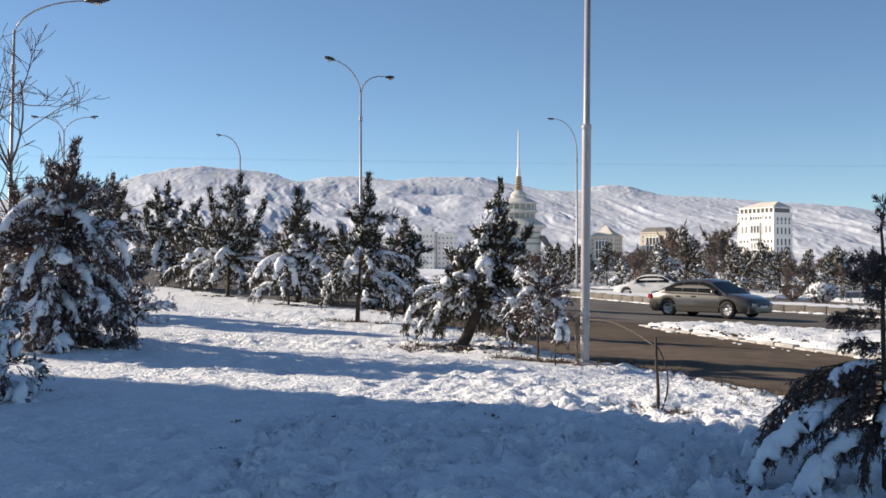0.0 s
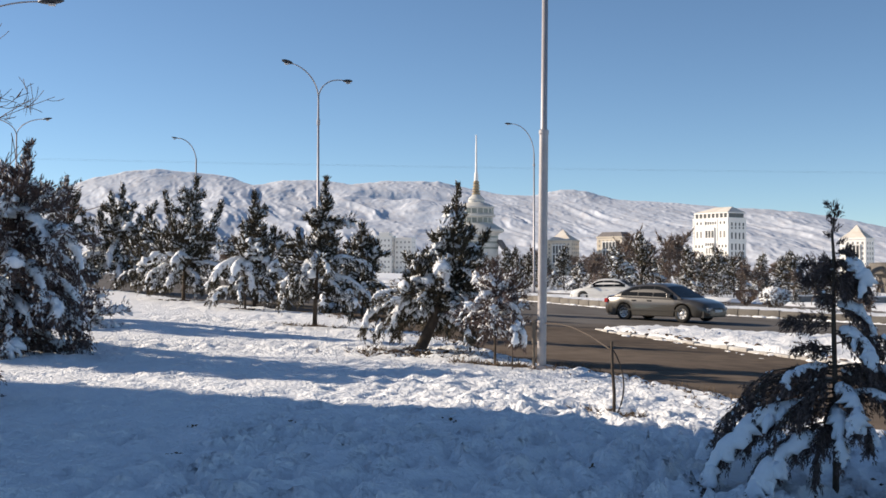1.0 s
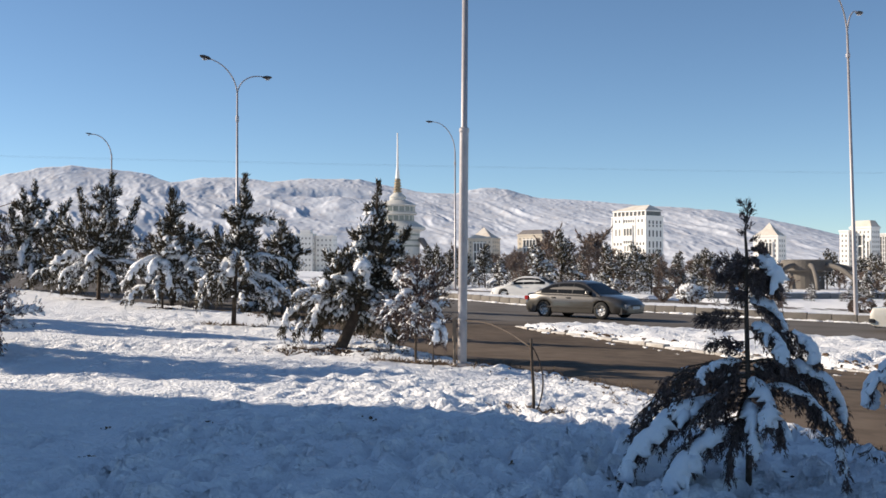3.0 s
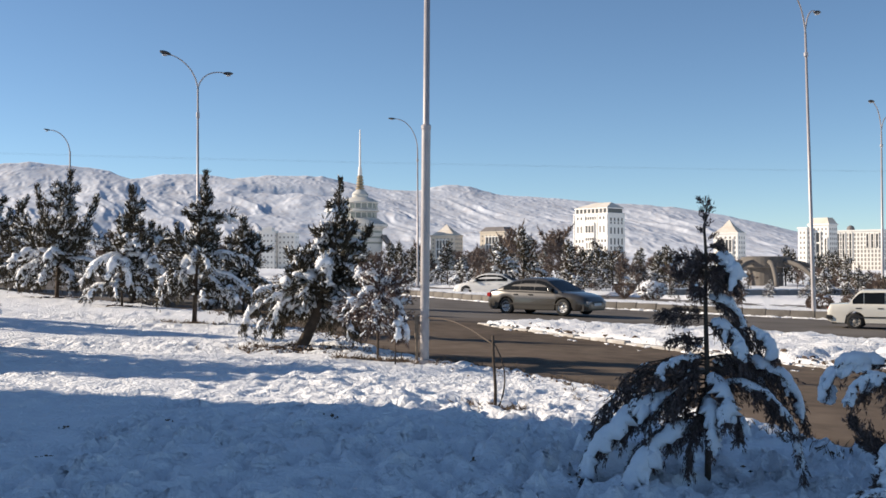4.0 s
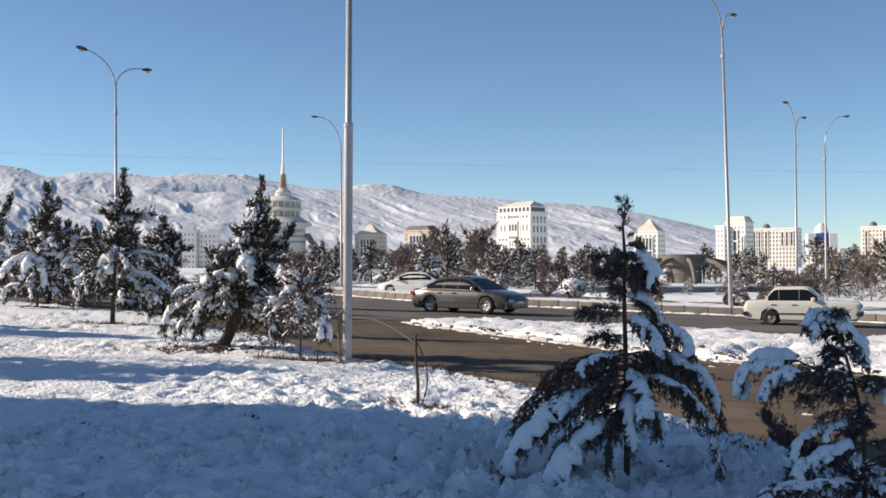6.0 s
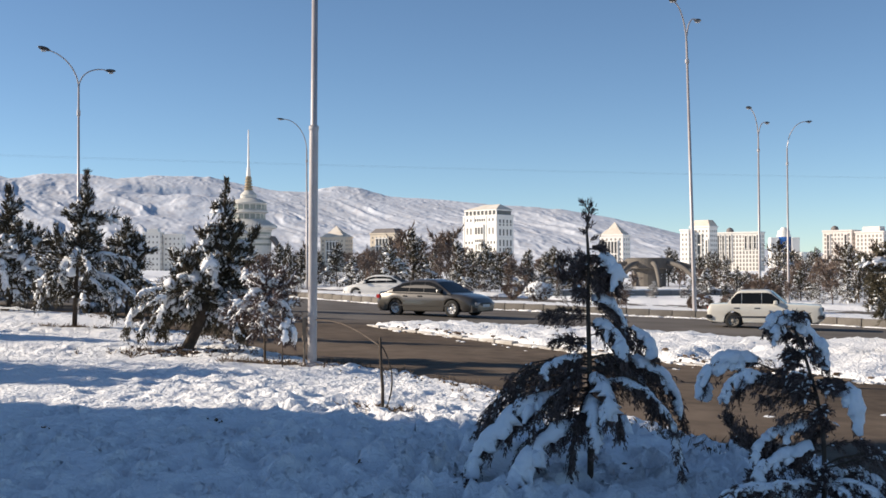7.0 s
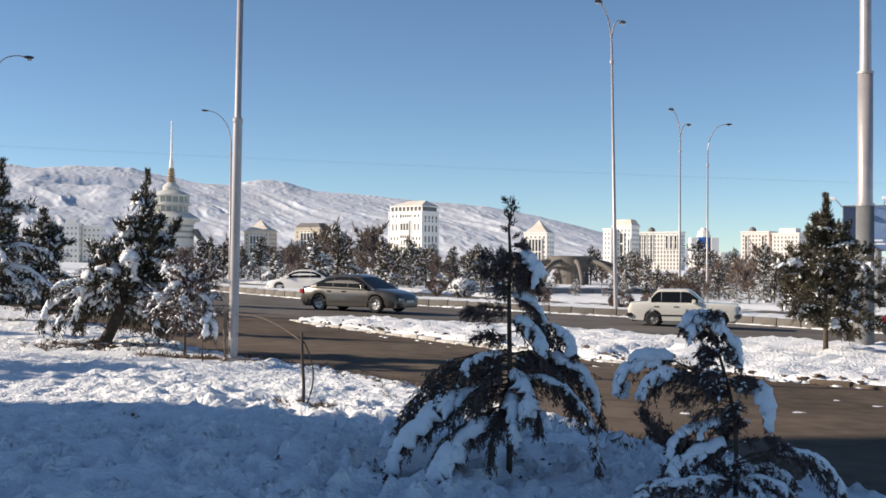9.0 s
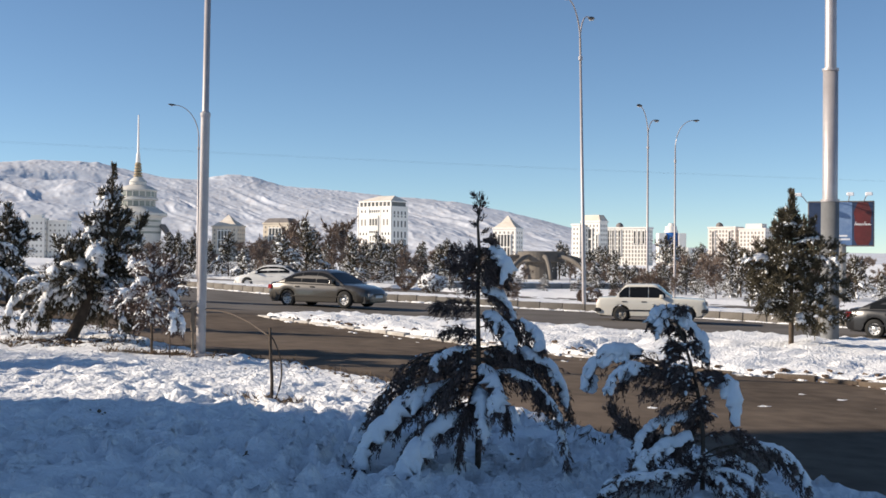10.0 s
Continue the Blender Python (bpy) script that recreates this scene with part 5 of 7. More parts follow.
# ---- street lamps ----
def street_lamp(label, place, h, arms, reach, lift, lean=0.0, turn=0.0, base=0.085, stepped=0.0, bulbs=True):
    """arms: directions in degrees, or (direction, more reach, more lift). The stem ends at h; each curved arm reaches out and up to a head."""
    t = thing("street_lamp", label, "street lamp", place, turn, "street lamps along the road")
    t.matrix_basis = t.matrix_basis @ pose(0, 0, 0, 0, lean, 0)
    if stepped:
        part("pole", lathe([(base * 1.0, -0.1), (base * 0.97, stepped - 0.03), (base * 0.97, stepped), (base * 0.70, stepped + 0.03), (base * 0.62, h), (0, h)], 20), STEEL, t, smooth=True)
        part("collar", lathe([(base * 1.04, stepped - 0.06), (base * 1.08, stepped - 0.04), (base * 1.08, stepped + 0.01), (base * 0.72, stepped + 0.04)], 20), STEEL, t)
    else:
        part("pole", lathe([(base, -0.1), (base * 0.95, 0.6), (base * 0.50, h), (0, h)], 14), STEEL, t, smooth=True)
        part("collar", lathe([(base * 0.6, h - 1.05), (base * 0.95, h - 1.0), (base * 0.95, h - 0.86), (base * 0.6, h - 0.82)], 12), STEEL, t)
    part("base_plate", boxes((-base * 2, base * 2, -base * 2, base * 2, -0.06, 0.02), chamfer=0.01), STEEL, t)
    for row in arms:
        a, more, higher = row if isinstance(row, tuple) else (row, 0.0, 0.0)
        d = np.array([math.cos(radians(a)), math.sin(radians(a)), 0])
        u = np.linspace(0, 1, 12)
        p = np.array([0, 0, h - 0.15]) + d * ((reach + more) * (1 - np.cos(u * np.pi / 2)))[:, None] + np.array([0, 0, 1.0]) * ((lift + higher) * np.sin(u * np.pi / 2))[:, None]
        g = Geo()
        g.add(*tube(p, np.linspace(base * 0.42, base * 0.30, 12), 8))
        arm = part("arm", g, STEEL, t, smooth=True)
        e = p[-1]
        side = np.array([-d[1], d[0], 0])
        s = np.linspace(-0.05, 0.36, 7)
        head = Geo()
        v, f = tube(e + d * (s * reach / 1.15)[:, None] + np.array([0, 0, 1]) * (s * 0.12)[:, None], np.array([0.03, 0.07, 0.095, 0.10, 0.095, 0.07, 0.02]) * reach / 1.15, 10, squash=0.45)
        head.add(v, f)
        hd = part("lamp_head", head, LAMP_DARK, t, "dark lamp housing", smooth=True)
        if bulbs:
            c = e + d * 0.17 * reach / 1.15 - np.array([0, 0, 0.035 * reach / 1.15])
            lens = lathe([(0.07 * reach / 1.15, 0.0), (0.06 * reach / 1.15, -0.03), (0, -0.045)], 10)
            part("lens", lens, LAMP_GLASS, hd).location = c
    return t


street_lamp("tall grey steel street lamp with a stepped pole", on_land(2.59, 20.23, -0.02), 8.3, (190, 10), 1.2, 0.9, lean=0.6, stepped=4.33, base=0.086)
street_lamp("slim grey street lamp with two curved arms", on_land(-2.76, 37.0), 7.35, ((235, 0.0, 0.16), 55), 1.4, 0.82, base=0.060)
street_lamp("slim grey street lamp with one curved arm", on_land(-8.65, 47.0), 5.95, (180,), 0.80, 1.0, base=0.058)
street_lamp("slim grey street lamp with one long curved arm", on_land(-10.6, 26.9), 7.05, (2,), 1.75, 0.9, lean=1.0, base=0.062)
street_lamp("slim grey street lamp with two curved arms", on_land(-15.3, 44.5), 6.5, (180, 3), 1.05, 0.7, base=0.055)
street_lamp("tall street lamp with one curved arm across the road", on_land(10.6, 87.4), 11.0, (178,), 1.8, 2.5, base=0.10)
street_lamp("tall leaning street lamp with two curved arms", on_land(23.1, 45.8, 0.1), 12.3, ((229, 0.0, 0.1), 49), 1.9, 1.45, lean=-1.35, base=0.10)
street_lamp("tall street lamp with two curved arms", on_land(42.4, 73.7), 11.9, ((226, 0.0, 0.5), 46), 2.3, 1.55, base=0.11)
street_lamp("tall street lamp with one curved arm", on_land(36.4, 59.9), 9.5, (10,), 1.5, 1.85, base=0.08)

# broad mast on the island
# the lower section is a darker, duller grey than those above
DULL_GREY = material("dull_blue_grey_paint", (0.185, 0.190, 0.195), 0.8, second=(0.130, 0.132, 0.136), scale=1.4, bump=0.003)
mast = thing("mast", "thick pale steel mast in three telescoped sections on the island", "mast", on_land(21.3, 26.5), 0)
part("lower_section", lathe([(0.26, -0.3), (0.25, 4.05), (0.0, 4.05)], 28), DULL_GREY, mast, smooth=True)
part("middle_section", lathe([(0.212, 3.95), (0.212, 7.85), (0.0, 7.85)], 28), STEEL, mast, smooth=True)
part("upper_section", lathe([(0.165, 7.75), (0.15, 15.0), (0.0, 15.0)], 28), STEEL, mast, smooth=True)
for z, rr in ((4.05, 0.252), (7.85, 0.220)):
    part("joint_ring", lathe([(rr - 0.05, z - 0.06), (rr + 0.012, z - 0.05), (rr + 0.012, z + 0.02), (rr - 0.06, z + 0.03)], 28), STEEL, mast)

# ---- stake, rod and stub by the verge ----
stake = thing("stake", "thin weathered wooden stake with a bent dry stem tied to it", "stake", on_land(2.59, 13.35, -0.02))
g = Geo()
g.add(*tube([(0, 0, -0.1), (0.005, 0, 0.3), (-0.015, 0, 0.6), (-0.025, 0, 0.93)], [0.024, 0.021, 0.019, 0.017], 7))
part("post", g, BARK, stake, smooth=True)
u = np.linspace(0, 1, 16)
g = Geo()
g.add(*tube(np.stack([-0.02 + 0.125 * np.sin(u * 3.14) ** 0.8 + 0.03 * (1 - u), 0 * u - 0.01, 0.0 + 0.84 * u], 1), np.linspace(0.012, 0.008, 16), 6))
part("bent_stem", g, BARK, stake, smooth=True)
rod = thing("iron_rod", "thin dark rod arching from the lamp pole to the stake", "rod", on_land(2.66, 20.15, 0.78))
u = np.linspace(0, 1, 18)
drop = land(2.66 - 0.09 * u, 20.15 - 6.78 * u) - float(land(2.66, 20.15))
g = Geo()
g.add(*tube(np.stack([-0.09 * u, -6.78 * u, drop + np.interp(u, [0, 0.25, 0.5, 0.75, 1.0], [0.0, 0.075, 0.115, 0.095, 0.02])], 1), 0.011, 6))
part("rod", g, BARK, rod, smooth=True)
stub = thing("wooden_stub", "weathered board strapped to the lamp pole", "board", on_land(2.44, 20.16, -0.02))
part("board", boxes((-0.035, 0.035, -0.03, 0.03, 0.42, 0.84), chamfer=0.008), WOOD, stub)
part("prop", boxes((-0.02, 0.02, -0.02, 0.02, 0.0, 0.42), chamfer=0.005), WOOD, stub)

# dry earth showing below the leaning cypress
r = np.random.default_rng(55)
EARTH = material("bare_earth", (0.085, 0.055, 0.038), 0.95, second=(0.13, 0.09, 0.065), scale=8, bump=0.02, bump_scale=25)
for cx, cy, wx, wy, nn in ((0.15, 22.40, 1.2, 0.50, 80), (-2.3, 29.45, 0.6, 0.25, 50), (-8.8, 44.7, 1.2, 0.3, 40), (-14.6, 56.9, 1.6, 0.4, 50), (-5.5, 38.8, 0.7, 0.25, 30), (1.85, 20.3, 0.8, 0.3, 40)):
    g = Geo()
    for k in range(nn):
        a, q = r.uniform(0, 6.28), math.sqrt(r.uniform(0, 1)) * r.uniform(0.5, 1.0)
        x, y = cx + wx * q * math.cos(a), cy + wy * q * math.sin(a)
        rr = r.uniform(0.02, 0.07)
        z = float(snow_height(np.array([x]), np.array([y]))[0]) - 0.01
        v, f = tube([(x, y, z - 0.06), (x, y, z + 0.005), (x, y, z + 0.025)], [rr, rr * 0.9, rr * 0.4], 7)
        g.add(v + r.normal(size=v.shape) * [0.03, 0.03, 0.012], f)
    alone("bare_earth", g, EARTH, "patch of bare brown earth and clods under the tree", "earth", "stuff")

# ---- kerbs ----
EARTHY = material("muddy_kerb_stone", (0.15, 0.115, 0.085), 0.95, second=(0.085, 0.065, 0.050), scale=3.5, bump=0.015, bump_scale=18)


def kerb_run(line, start, length, size, h, up, parent, mat):
    p = np.array(line, float)
    d = np.concatenate([[0], np.cumsum(np.linalg.norm(np.diff(p, axis=0), axis=1))])
    me = boxes((-size / 2 + 0.012, size / 2 - 0.012, -0.11, 0.11, -0.2, h), chamfer=0.02).mesh("kerb_stone", mat)
    rk = random.Random(3)
    for k in range(int(length / size)):
        s = start + (k + 0.5) * size
        x, y = np.interp(s, d, p[:, 0]), np.interp(s, d, p[:, 1])
        x2, y2 = np.interp(s + 0.2, d, p[:, 0]), np.interp(s + 0.2, d, p[:, 1])
        ob = new("kerb_stone", me)
        ob.parent = parent
        ob.matrix_basis = pose(x, y, float(land(x, y)) - 0.13 + rk.uniform(-0.012 if up >= 0 else -0.07, 0.012) + up, rk.uniform(-1, 1), rk.uniform(-0.6, 0.6) * (1 if up >= 0 else 4), math.degrees(math.atan2(y2 - y, x2 - x)) + rk.uniform(-0.8, 0.8))


kerb = tagged(new("kerb"), "row of grey-brown concrete kerb stones", "kerb", kind="structure")
K = np.array(FAR_KERB)
runs = np.concatenate([[0], np.cumsum(np.linalg.norm(np.diff(K, axis=0), axis=1))])
kerb_run(FAR_KERB, float(runs[3]), float(runs[10] - runs[3]), 1.05, 0.33, 0.0, kerb, CONCRETE)
island_kerb = tagged(new("island_kerb"), "worn kerb stones round the snowy traffic island", "kerb", kind="structure")
kerb_run([tuple(q) for q in offset_line(ISLAND, -0.11)], 0.0, 26.0, 0.8, 0.13, -0.045, island_kerb, EARTHY)
PALE_KERB = material("whitewashed_kerb_stone", (0.62, 0.61, 0.59), 0.9, second=(0.34, 0.31, 0.28), scale=3.0, bump=0.01, bump_scale=20)
for n, stone in enumerate(sorted(island_kerb.children, key=lambda o: o.name)):
    if n == 0:
        pale = stone.data.copy()
        pale.materials[0] = PALE_KERB
    if n < 19:
        stone.data = pale
# ragged line of snow lying in the gutter of the far kerb
r = np.random.default_rng(66)
g = Geo()
d0, d1 = float(runs[4]) - 8, float(runs[10])
inner = offset_line(FAR_KERB, -0.35)
for s in np.arange(d0, d1, 0.7):
    ss = np.linspace(s, s + r.uniform(0.5, 1.1), 6)
    x, y = np.interp(ss, runs, inner[:, 0]), np.interp(ss, runs, inner[:, 1])
    p = np.stack([x, y, land(x, y) - 0.13], 1)
    v, f = tube(p, r.uniform(0.06, 0.17) * np.array([0.4, 1, 0.9, 1.1, 0.9, 0.3]), 7, squash=0.45)
    g.add(v + r.normal(size=v.shape) * 0.012, f)
alone("gutter_snow", g, SNOW, "thin ragged line of snow along the kerb", "snow", "stuff", smooth=True)
# clods of snow on the road side of the island and the verge
g = Geo()
isl = np.array(ISLAND[1:11], float)
isl_d = np.concatenate([[0], np.cumsum(np.linalg.norm(np.diff(isl, axis=0), axis=1))])
for k in range(75):
    s = r.uniform(0.5, isl_d[-1])
    out = abs(r.normal()) * (0.10 if k < 45 else 0.6) + 0.06
    x, y = np.interp(s, isl_d, isl[:, 0]) - out, np.interp(s, isl_d, isl[:, 1]) - 0.5 * out
    wide = r.uniform(0.04, 0.15) * (0.9 if k < 45 else 0.45)
    z = float(land(x, y)) - 0.13
    ln = wide * r.uniform(1.0, 3.0)
    q = np.linspace(-1, 1, 6)[:, None]
    a = r.uniform(1.4, 2.4)
    p = q * [ln * math.cos(a), ln * math.sin(a), 0] + r.normal(size=(6, 3)) * [wide * 0.3, wide * 0.3, 0]
    v, f = tube(p, wide * np.array([0.3, 0.8, 1.0, 0.9, 0.7, 0.2]) * r.uniform(0.6, 1.2, 6), 7, squash=0.4)
    g.add(v + r.normal(size=v.shape) * [wide * 0.12, wide * 0.12, 0.005] + [x, y, z], f)
alone("snow_patches", g, SNOW, "thin patches of old snow left on the asphalt", "snow", "stuff", smooth=True)

# leaf litter and dry grass showing through the snow
DRY = material("dry_grass", (0.16, 0.11, 0.065), 0.95, second=(0.10, 0.065, 0.04), scale=6, island=0.4)
g = Geo()
for k in range(9):
    x, y = r.uniform(-2.5, 5.5), r.uniform(8.0, 13.0)
    n = int(r.integers(3, 9))
    b = np.stack([x + r.normal(size=n) * 0.05, y + r.normal(size=n) * 0.03, np.zeros(n)], 1)
    b[:, 2] = footprints(b[:, 0], b[:, 1], snow_height(b[:, 0], b[:, 1])) + 0.012
    sprays(g, r, b, r.normal(size=(n, 3)) * [1, 1, 0.25], 0.055, 0.012)
alone("leaf_litter", g, DRY, "scattered brown leaves lying in the trodden snow", "leaves", "stuff")
g = Geo()
edge = np.array(VERGE_EDGE[3:13], float)
edge_d = np.concatenate([[0], np.cumsum(np.linalg.norm(np.diff(edge, axis=0), axis=1))])
for k in range(260):
    s = r.uniform(0, edge_d[-1])
    back = abs(r.normal()) * 0.5 - 0.15
    x, y = np.interp(s, edge_d, edge[:, 0]) - back, np.interp(s, edge_d, edge[:, 1]) - back * 0.3
    n = int(r.integers(4, 10))
    b = np.stack([x + r.normal(size=n) * 0.06, y + r.normal(size=n) * 0.06, np.zeros(n)], 1)
    b[:, 2] = snow_height(b[:, 0], b[:, 1]) - 0.01
    sprays(g, r, b, r.normal(size=(n, 3)) * [0.7, 0.7, 0.2] + [0, 0, 0.7], 0.13, 0.006)
for cx, cy, spread, count in ((0.15, 22.45, 0.8, 60), (1.85, 20.2, 0.5, 45), (2.59, 13.3, 0.25, 14), (-2.3, 29.5, 0.5, 30)):
    for k in range(count):
        n = 6
        b = np.array([cx, cy, 0]) + r.normal(size=(n, 3)) * [0.05, 0.05, 0] + r.normal(size=3) * [spread, spread * 0.5, 0]
        b[:, 2] = snow_height(b[:, 0], b[:, 1]) - 0.01
        sprays(g, r, b, r.normal(size=(n, 3)) * [0.7, 0.7, 0.2] + [0, 0, 0.6], 0.14, 0.007)
alone("dry_grass", g, DRY, "dry brown grass poking through the snowy verge", "grass", "stuff")
# trodden mud and grit along the island's near side and the verge
g = Geo()
for k in range(1000):
    if k < 300:
        s = r.uniform(0.5, isl_d[-1])
        out = r.normal() * 0.16 - 0.02 + 0.25 * max(0.0, math.sin(s * 0.9)) * r.uniform()
        x, y = np.interp(s, isl_d, isl[:, 0]) - out, np.interp(s, isl_d, isl[:, 1]) - 0.5 * out
    else:
        s = r.uniform(0, edge_d[-1])
        back = abs(r.normal()) * 0.55 - 0.1
        x, y = np.interp(s, edge_d, edge[:, 0]) - back, np.interp(s, edge_d, edge[:, 1]) - 0.3 * back
    z = max(float(snow_height(np.array([x]), np.array([y]))[0]), float(land(x, y)) - 0.13) - 0.004
    wide = r.uniform(0.02, 0.07) * (1.4 if k < 300 else 0.45)
    v, f = tube([(x, y, z - 0.03), (x, y, z + 0.004), (x, y, z + 0.018)], [wide, wide * 0.85, wide * 0.3], 6)
    g.add(v + r.normal(size=v.shape) * [wide * 0.3, wide * 0.6, 0.006], f)
alone("mud_crumbs", g, EARTH, "crumbs of brown mud along the snowy road edges", "mud", "stuff")
# ---- cars ----
RUBBER = material("tyre_rubber", (0.018, 0.018, 0.018), 0.85)
ALLOY = material("silver_wheel", (0.62, 0.62, 0.63), 0.35, 0.5)
STEEL_RIM = material("dusty_steel_wheel", (0.30, 0.28, 0.25), 0.6, 0.2)
TRIM = material("black_trim", (0.02, 0.02, 0.022), 0.5)
AUTO_GLASS = material("tinted_car_glass", (0.012, 0.013, 0.014), 0.15, spec=0.18)
RED_LENS = material("red_tail_lens", (0.36, 0.02, 0.02), 0.25)
CLEAR_LENS = material("headlamp_lens", (0.30, 0.31, 0.33), 0.1)
PLATE = material("plate_white", (0.7, 0.7, 0.7), 0.5)
BRONZE = material("grey_bronze_car_paint", (0.082, 0.074, 0.065), 0.30, 0.40, second=(0.076, 0.069, 0.061), scale=0.5, spec=0.6)
IVORY = material("ivory_car_paint", (0.70, 0.67, 0.60), 0.35, second=(0.66, 0.63, 0.56), scale=0.5, spec=0.5)
WHITE_PAINT = material("white_car_paint", (0.72, 0.70, 0.66), 0.35, second=(0.68, 0.66, 0.62), scale=0.5, spec=0.5)


for lacquer in (BRONZE, IVORY, WHITE_PAINT):
    shell = lacquer.node_tree.nodes["Principled BSDF"]
    shell.inputs["Coat Weight"].default_value, shell.inputs["Coat Roughness"].default_value = 0.8, 0.06


def loft(stations, fn, n):
    """Rings of n points from fn(station), joined along the stations."""
    g = Geo()
    v = np.array([fn(s) for s in stations])
    m = len(stations)
    i, j = np.meshgrid(np.arange(m - 1), np.arange(n - 1), indexing="ij")
    g.add(v.reshape(-1, 3), np.stack([i * n + j, i * n + j + 1, (i + 1) * n + j + 1, (i + 1) * n + j], -1).reshape(-1, 4))
    return g


def car(name, label, place, heading, paint, deck, roof, length, wide, wheel_x, wheel_r, boxy=0.0):
    """deck: (x, height) of bonnet, belt and boot line; roof: (x, height) of the cabin's outline. x runs from the tail to the nose."""
    t = thing(name, label, "car", place, heading, "cars on the road")
    half = length / 2
    dx, dz = [a for a, _ in deck], [b for _, b in deck]
    hw = wide / 2

    def girth(x):
        q = abs(x) / half
        blunt = 0.12 * (1 - boxy) * q ** 9 if x > 0 else 0.0
        return hw * (1 - (0.16 - 0.10 * boxy) * q ** 5 - blunt) * (1 if q < 0.985 else 0.95)

    def arch(x):
        low = 0.21
        for wx in wheel_x:
            d = abs(x - wx) / (wheel_r + 0.06)
            if d < 1:
                low = max(low, wheel_r + (wheel_r + 0.06) * math.sqrt(1 - d * d) * 0.98)
        q = abs(x) / half
        return max(low, 0.21 + 0.12 * q ** 10)

    def ring(x):
        w, top, low = girth(x), float(np.interp(x, dx, dz)), arch(x)
        tuck = 0.05 * (1 - boxy)
        mid = max(low + 0.02, min(0.62, top - 0.14))
        side = [(w - 0.03, low), (w - 0.005, low + 0.03 if low < 0.5 else low + 0.005), (w, max(mid, low + 0.01)), (w - tuck * 0.6, max(top - 0.10, low + 0.02)), (w - tuck - 0.03, top - 0.03), (w - tuck - 0.10 + 0.05 * boxy, top), (w * 0.5, top + 0.02 - 0.012 * boxy), (0, top + 0.03 - 0.02 * boxy)]
        pts = [(x, -y, z) for y, z in side] + [(x, y, z) for y, z in side[-2::-1]]
        return [(x, -w + 0.2, low)] + pts + [(x, w - 0.2, low)]

    xs = sorted(set(np.round(np.concatenate([np.linspace(-half, half, 44)] + [w + (wheel_r + 0.06) * np.linspace(-1, 1, 13) for w in wheel_x]), 3)))
    xs = [x for x in xs if -half <= x <= half]
    n = 17
    g = loft(xs, ring, n)
    v = np.concatenate(g.v)
    for e in (0, len(xs) - 1):       # close nose and tail
        idx = np.arange(e * n, e * n + n)
        c = v[idx].mean(0)
        g.add(np.concatenate([v[idx], [c]]), [[k, k + 1, n, n] if e == 0 else [k + 1, k, n, n] for k in range(n - 1)])
    body = part("body", g, paint, t, smooth=True)
    mod = body.modifiers.new("edge", "EDGE_SPLIT")
    mod.split_angle = radians(38)
    part("underside", boxes((-half + 0.15, half - 0.15, -hw + 0.14, hw - 0.14, 0.20, 0.46)), TRIM, t)
    # cabin: pillars and roof in paint, panes just proud of it
    rx, rz = [a for a, _ in roof], [b for _, b in roof]
    belt = float(np.interp(np.mean(rx), dx, dz)) - 0.02

    def cabin(x):
        top = float(np.interp(x, rx, rz))
        base = float(np.interp(x, dx, dz)) - 0.04
        f = max(0.0, min(1.0, (top - base) / (max(rz) - base)))
        w0 = girth(x) - 0.05
        w1 = w0 - (0.20 - 0.11 * boxy) * f
        side = [(w0, base), (w0 + (w1 - w0) * 0.5, base + (top - base) * 0.5), (w1, base + (top - base) * 0.86), (w1 - 0.07 * f, top - 0.01 * f), (w1 * 0.5, top + 0.015 * f), (0, top + 0.02 * f)]
        return [(x, -y, z) for y, z in side] + [(x, y, z) for y, z in side[-2::-1]]

    cx = np.linspace(rx[0], rx[-1], 40)
    cab = part("cabin", loft(cx, cabin, 11), paint, t, smooth=True)
    cab.modifiers.new("edge", "EDGE_SPLIT").split_angle = radians(40)

    def pane(x0, x1, side):
        g = Geo()
        q = []
        for u in np.linspace(0, 1, 7):
            x = x0 + (x1 - x0) * u
            c = np.array(cabin(x))
            lo, mid, hi = c[0], c[1], c[2]
            lo2 = lo + (hi - lo) * 0.10
            for s in np.linspace(0, 1, 4):
                pnt = lo2 + (hi - lo2) * s * 0.97
                q.append((pnt[0], (-pnt[1] + 0.012) * side, pnt[2]))
        f = [[i * 4 + j, i * 4 + j + 1, i * 4 + 5 + j, i * 4 + 4 + j] for i in range(6) for j in range(3)]
        g.add(q, f)
        return g

    x_rear, x_front = rx[1] - 0.02, rx[-2] + 0.02
    mid = (x_rear + x_front) / 2 - 0.05
    lo_r, lo_f = rx[0] * 0.55 + rx[1] * 0.45, rx[-1] * 0.55 + rx[-2] * 0.45
    for side in (-1, 1):
        for a, b in ((lo_r, mid - 0.39), (mid - 0.365, mid + 0.32), (mid + 0.345, lo_f)):
            part("side_window", pane(a, b, side), AUTO_GLASS, t)
        wm = part("door_mirror", boxes((lo_f - 0.20, lo_f - 0.05, side * (hw + 0.02) - 0.09, side * (hw + 0.02) + 0.09, belt + 0.02, belt + 0.15), chamfer=0.03), paint, t)
        for hx in (mid - 0.55, mid + 0.18):
            part("door_handle", boxes((hx - 0.10, hx + 0.10, side * (hw - 0.005) - 0.018, side * (hw - 0.005) + 0.018, belt - 0.15, belt - 0.115), chamfer=0.008), TRIM if boxy > 0.5 else paint, t)
        part("side_moulding", boxes((-half * 0.62, half * 0.56, side * hw - 0.012, side * hw + 0.012, 0.42, 0.47), chamfer=0.005), TRIM if boxy > 0.5 else paint, t)

